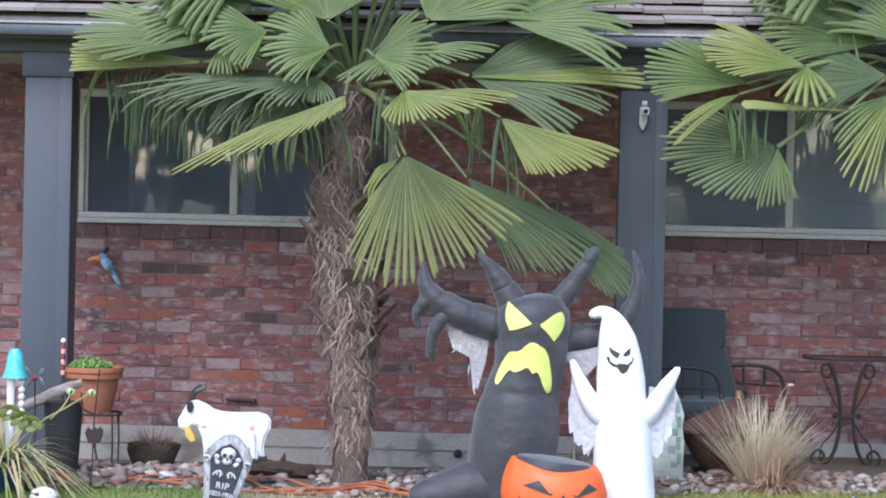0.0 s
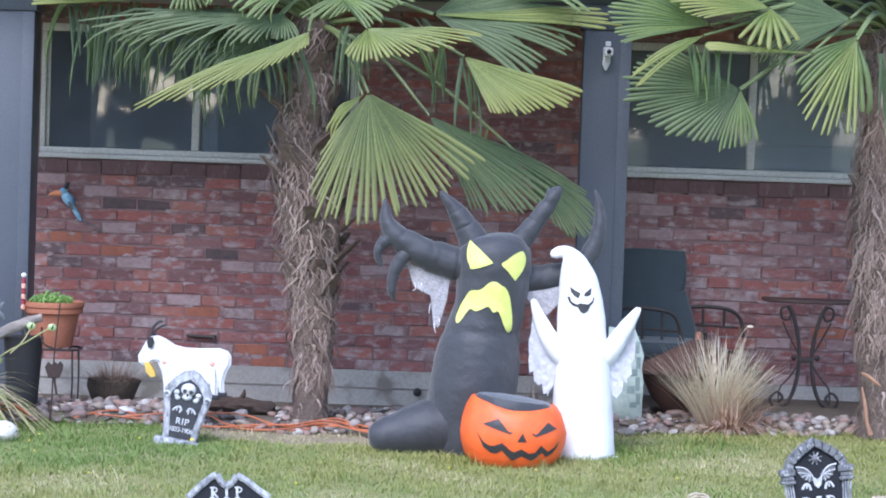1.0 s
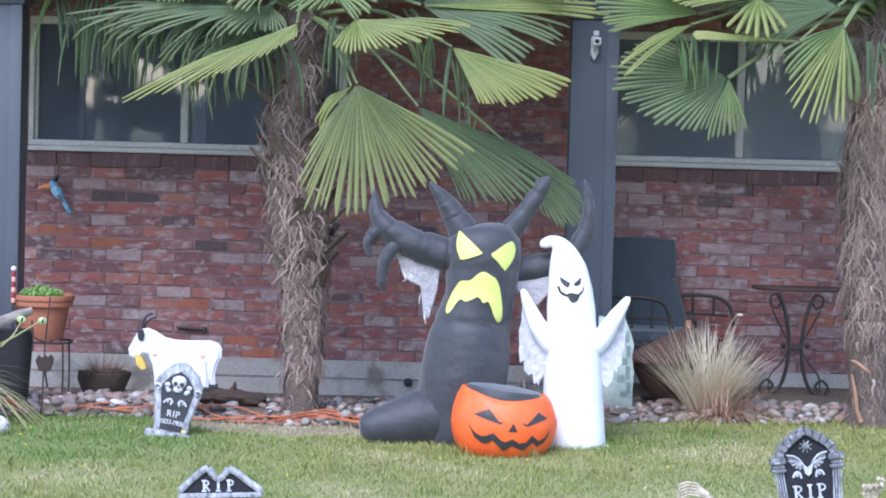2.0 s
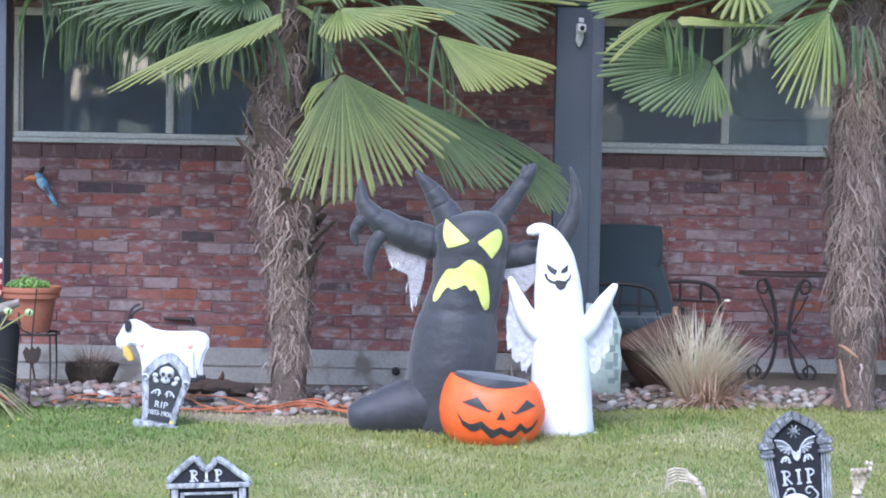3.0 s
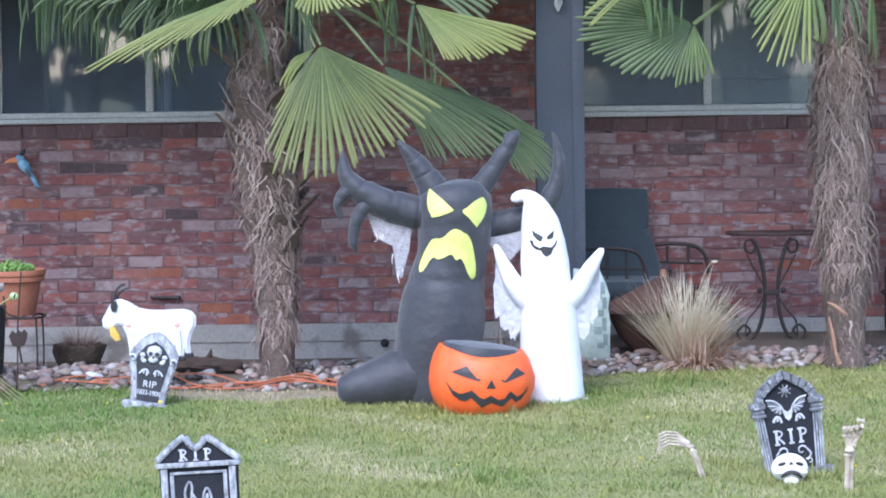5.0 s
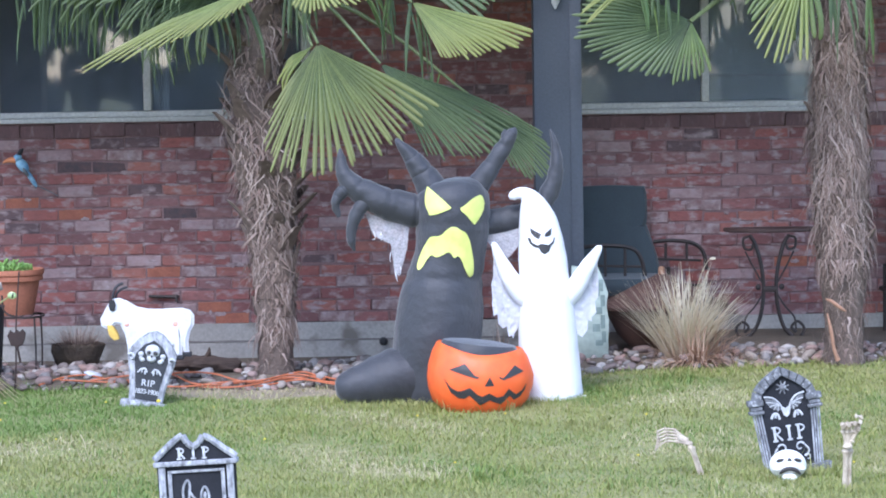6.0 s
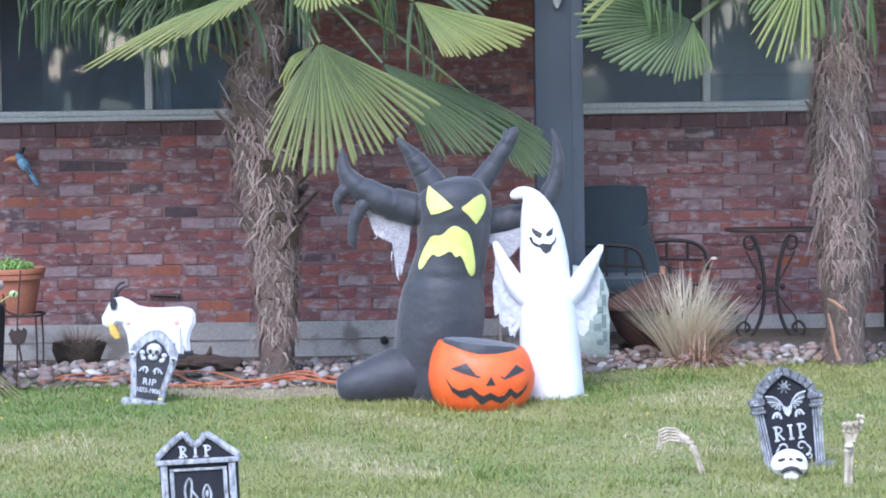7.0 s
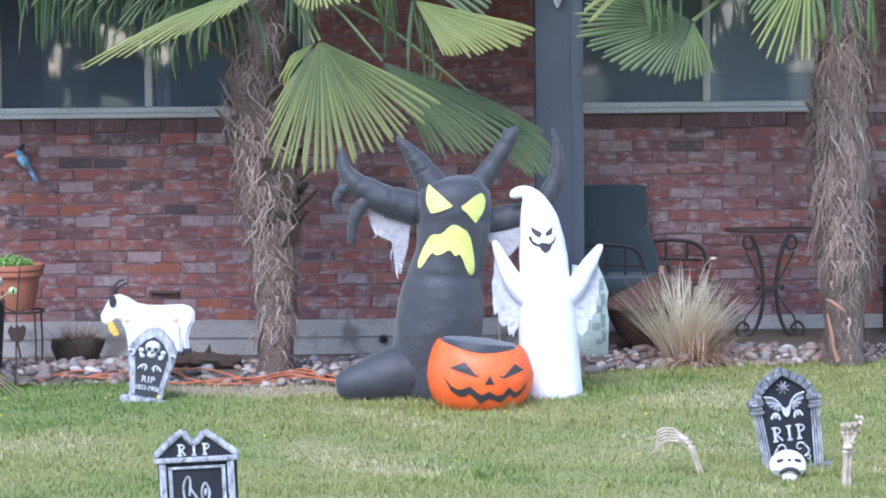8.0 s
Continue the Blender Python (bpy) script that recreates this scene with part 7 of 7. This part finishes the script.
    dry = np.sin(2.3 * x + 1.7 * np.sin(1.9 * y) + 0.6) * np.sin(3.1 * y + 1.3 * np.sin(2.2 * x)) + 0.35 * np.sin(7 * x + 5 * y)
    dry = np.clip((dry - 0.2) / 0.6, 0, 1) * 0.55
    dry = np.maximum(dry, 0.7 * np.clip(1.2 - np.hypot((x - 0.95) / 0.30, (y + 4.05) / 0.16), 0, 1))
    near_bare = np.clip(1 - np.hypot((x + 0.8) / 0.85, (y - edge) / 0.50), 0, 1)
    pick[rs.rand(n) < np.maximum(dry * (1 - np.clip(lush, 0, 1)), 2.2 * near_bare)] = 2
    me.polygons.foreach_set("material_index", np.repeat(pick, 2))
    me.update(calc_edges=True)
    me.validate()
    me.materials.append(M_GRASS)
    me.materials.append(M_LUSH)
    me.materials.append(M_STRAW)
    return tagged(new("grass", me), "short green and yellowing lawn grass", "grass", kind="stuff")


lawn()
rng = random.Random(12)
bm = bmesh.new()
blob(bm, (0, 0, 0), (0.006, 0.006, 0.004), sub=1)
fm = mesh_of("dandelion", bm, M_FLOWER)
for k in range(14):
    x, y = rng.uniform(-2.4, 2.4), rng.uniform(-4.6, -2.3)
    ob = new("dandelion", fm)
    ob.location = (x, y, ground_z(x, y) + 0.03)
    tagged(ob, "tiny yellow dandelion flower in the lawn", "flower", "dandelions")
ob = new("dandelion", fm)
ob.location, ob.scale = (-1.37, -2.50, 0.07), (2, 2, 2)
tagged(ob, "tiny yellow dandelion flower in the lawn", "flower", "dandelions")


# ---- river stones ----
def stone_mesh(seed):
    rng = random.Random(seed)
    bm = bmesh.new()
    bmesh.ops.create_icosphere(bm, subdivisions=2, radius=1)
    off = Vector((rng.uniform(0, 50), rng.uniform(0, 50), rng.uniform(0, 50)))
    for v in bm.verts:
        v.co *= 1 + 0.30 * noise.noise(v.co * 0.9 + off) + 0.07 * noise.noise(v.co * 2.5 + off)
    # broken faces
    for _ in range(6):
        d = Vector((rng.gauss(0, 1), rng.gauss(0, 1), rng.gauss(0, 1))).normalized()
        cut = rng.uniform(0.55, 0.85)
        for v in bm.verts:
            over = v.co.dot(d) - cut
            if over > 0:
                v.co -= d * over * 0.9
    me = mesh_of("stone", bm, M_STONE)
    me.shade_smooth()
    return me


stone_shapes = [stone_mesh(300 + k) for k in range(12)]
bed = thing("stone_bed", "bed of mixed grey and pink river stones", "stone bed", kind="structure")
rng = random.Random(77)
rest_v, rest_f = [], []
placed = []
tries = 0
while len(placed) < 1600 and tries < 17000:
    tries += 1
    x = rng.uniform(-2.75, 2.95)
    e = bed_edge(x)
    back = -0.25 if x < 0.55 else -1.02
    y = e + (back - e) * rng.random() ** 1.5
    s = rng.choice((0.013, 0.017, 0.020, 0.024, 0.030, 0.040)) * rng.uniform(0.8, 1.2)
    if any((x - a) ** 2 + (y - b) ** 2 < (0.72 * (s + c)) ** 2 for a, b, c in placed):
        continue
    if math.hypot(x + 0.86, y + 1.6) < 0.14 or math.hypot(x - 2.05, y + 1.5) < 0.15 or math.hypot(x - 1.27, y + 1.33) < 0.12 or math.hypot(x + 2.0, y + 0.75) < 0.14:
        continue
    placed.append((x, y, s))
near = sorted(range(len(placed)), key=lambda i: placed[i][1] - bed_edge(placed[i][0]))
picked = set(near[:300])
for i, (x, y, s) in enumerate(placed):
    m = Matrix.Translation((x, y, ground_z(x, y) + 0.35 * s)) @ Euler((rng.uniform(-0.4, 0.4), rng.uniform(-0.4, 0.4), rng.uniform(0, 6.28))).to_matrix().to_4x4() @ Matrix.Diagonal((s * rng.uniform(0.9, 1.35), s * rng.uniform(0.8, 1.0), s * rng.uniform(0.5, 0.8), 1))
    me = stone_shapes[rng.randrange(12)]
    if i in picked:
        ob = new("stone", me)
        ob.parent = bed
        ob.matrix_world = m
    else:
        b = len(rest_v)
        rest_v += [m @ v.co for v in me.vertices]
        rest_f += [tuple(b + k for k in p.vertices) for p in me.polygons]
tagged(raw("small_stones", rest_v, rest_f, M_STONES, bed, True), kind="stuff")

# ---- roof shingles ----
rng = random.Random(31)


def shingle_mesh(w):
    bm = bmesh.new()
    box(bm, -w / 2 + 0.002, w / 2 - 0.002, 0, 0.27, 0, 0.020)
    for v in bm.verts:
        if v.co.y > 0.1:
            v.co.z -= 0.006
    return mesh_of("shingle", bm, M_SHINGLE)


sh_widths = (0.16, 0.21, 0.26, 0.31)
sh = {w: shingle_mesh(w) for w in sh_widths}
for row in range(9):
    x = -3.1 - rng.uniform(0, 0.2)
    while x < 3.1:
        w = rng.choice(sh_widths)
        ob = new("shingle", sh[w])
        ob.parent = roof
        d = -0.02 + 0.20 * row + rng.uniform(-0.008, 0.008)
        ob.matrix_world = Matrix.Translation((x + w / 2, -1.42 + d * math.cos(SLOPE), 2.462 + d * math.sin(SLOPE) + 0.035 + rng.uniform(-0.004, 0.004))) @ Matrix.Rotation(SLOPE - 0.15, 4, "X")
        x += w

# ---- bricks ----
rng = random.Random(55)
COURSE, BL, BH = 0.0677, 0.2, 0.0577


def brick_mesh(w, h, d, material, seed):
    r = random.Random(seed)
    bm = bmesh.new()
    box(bm, -w / 2, w / 2, -d, 0.012, -h / 2, h / 2)
    bmesh.ops.bevel(bm, geom=[e for e in bm.edges if all(v.co.y < 0 for v in e.verts)], offset=0.0035, segments=1, affect="EDGES")
    for v in bm.verts:
        v.co += Vector((r.uniform(-1, 1), 0.5 * r.uniform(-1, 1), r.uniform(-1, 1))) * 0.0045
    return mesh_of("brick", bm, material)


full = [brick_mesh(0.19, BH, 0.0022 + 0.0009 * k, M_BRICK, k) for k in range(8)]
odd = {"dark": brick_mesh(0.19, BH, 0.0005, M_BRICK_DARK, 41), "pale": brick_mesh(0.19, BH, 0.005, M_BRICK_PALE, 42), "orange": brick_mesh(0.19, BH, 0.004, M_BRICK_ORANGE, 43)}
# single bricks that stand out by their colour: middle and kind
ODD = ((-2.17, 1.10, "dark"), (-1.94, 1.09, "dark"), (-1.52, 0.84, "dark"), (-1.98, 0.41, "pale"), (-1.35, 0.51, "pale"), (-1.20, 0.78, "pale"), (-0.49, 0.45, "pale"), (-0.32, 0.31, "pale"), (-0.60, 0.25, "pale"),
       (-1.72, 1.20, "pale"), (-1.59, 0.49, "orange"), (-2.10, 0.86, "orange"), (-1.32, 0.27, "orange"), (-1.14, 0.25, "orange"), (1.59, 0.87, "pale"), (1.23, 0.79, "pale"), (1.44, 0.68, "pale"), (1.97, 0.50, "orange"),
       (-2.30, 0.94, "orange"), (-1.26, 1.32, "pale"), (-1.33, 1.25, "pale"), (-0.2, 1.0, "dark"))
rows_v, rows_f = [], []
count = 0


def in_window(x0, x1, z0, z1):
    for a, b in WINDOWS:
        if x1 > a - 0.004 and x0 < b + 0.004 and z1 > WIN_Z0 - 0.086 and z0 < WIN_Z1 + 0.002:
            return (a, b)
    return None


for c in range(31):
    z = 0.200 + COURSE * (c + 0.5)
    x = -3.3 + (0.1 if c % 2 else 0.0) + rng.uniform(-0.012, 0.012)
    while x < 3.2:
        x0, x1 = x + 0.005, x + BL - 0.005
        hit = in_window(x0, x1, z - BH / 2, z + BH / 2)
        if hit:
            a, b = hit
            if x0 < a - 0.03:
                x1 = a - 0.005
            elif x1 > b + 0.03:
                x0 = b + 0.005
            else:
                x += BL
                continue
        w = x1 - x0
        whole = abs(w - 0.19) < 1e-6
        jig = Matrix.Translation(((x0 + x1) / 2, rng.uniform(-0.002, 0.001), z + rng.uniform(-0.003, 0.003))) @ Matrix.Rotation(rng.uniform(-0.012, 0.012), 4, "Y")
        kind = next((k for a, b, k in ODD if x0 <= a < x1 + 0.01 and abs(b - z) <= COURSE / 2), None)
        if whole and kind:
            ob = new("brick", odd[kind])
            ob.parent = wall
            ob.matrix_world = jig
            count += 1
        elif whole and count < 300 and c < 16 and -2.5 < x < 1.0:
            ob = new("brick", rng.choice(full))
            ob.parent = wall
            ob.matrix_world = jig
            count += 1
        else:
            me = rng.choice(full)
            b = len(rows_v)
            rows_v += [jig @ Vector((v.co.x * w / 0.19, v.co.y, v.co.z)) for v in me.vertices]
            rows_f += [tuple(b + k for k in p.vertices) for p in me.polygons]
        x += BL
sill_v, sill_f = [], []
for a, b_ in WINDOWS:
    x = a - 0.03
    while x < b_ + 0.03:
        w = 0.19
        b = len(sill_v)
        me = rng.choice(full)
        jig = Matrix.Translation((x + w / 2, -0.014, WIN_Z0 - 0.045)) @ Matrix.Rotation(0.12, 4, "X")
        sill_v += [jig @ Vector((v.co.x * 1.053, v.co.y * 1.2 + (0.06 if v.co.y > 0 else 0), v.co.z * 1.42)) for v in me.vertices]
        sill_f += [tuple(b + k for k in p.vertices) for p in me.polygons]
        x += 0.2
tagged(raw("sill_course", sill_v, sill_f, M_SILL, wall), kind="stuff")
tagged(raw("brick_rows", rows_v, rows_f, M_BRICK_ROW, wall), kind="stuff")

# smears of mortar left on the brick faces
M_SMEAR = mat("mortar_smear", (0.36, 0.285, 0.28), (0.25, 0.165, 0.16), 0.95, big=30, fine=90, bump=0.8)
sm_v, sm_f = [], []
for k in range(420):
    x, z = rng.uniform(-2.7, 2.6), rng.uniform(0.23, 1.36)
    if rng.random() < 0.5:
        z = 0.2 + COURSE * round((z - 0.2) / COURSE) + rng.uniform(-0.006, 0.006)
    if in_window(x - 0.05, x + 0.05, z - 0.02, z + 0.02):
        continue
    a, c = rng.uniform(0.008, 0.045), rng.uniform(0.004, 0.014)
    b = len(sm_v)
    sm_v.append((x, -0.0095, z))
    for i in range(14):
        t = 2 * math.pi * i / 14
        r = 1 + 0.7 * noise.noise(Vector((2.2 * math.cos(t) + 9 * k, 2.2 * math.sin(t), 0)))
        sm_v.append((x + a * r * math.cos(t), -0.0065, z + c * r * math.sin(t)))
    sm_f += [(b, b + 1 + i, b + 1 + (i + 1) % 14) for i in range(14)]
tagged(raw("mortar_smear", sm_v, sm_f, M_SMEAR, wall, True), kind="stuff")
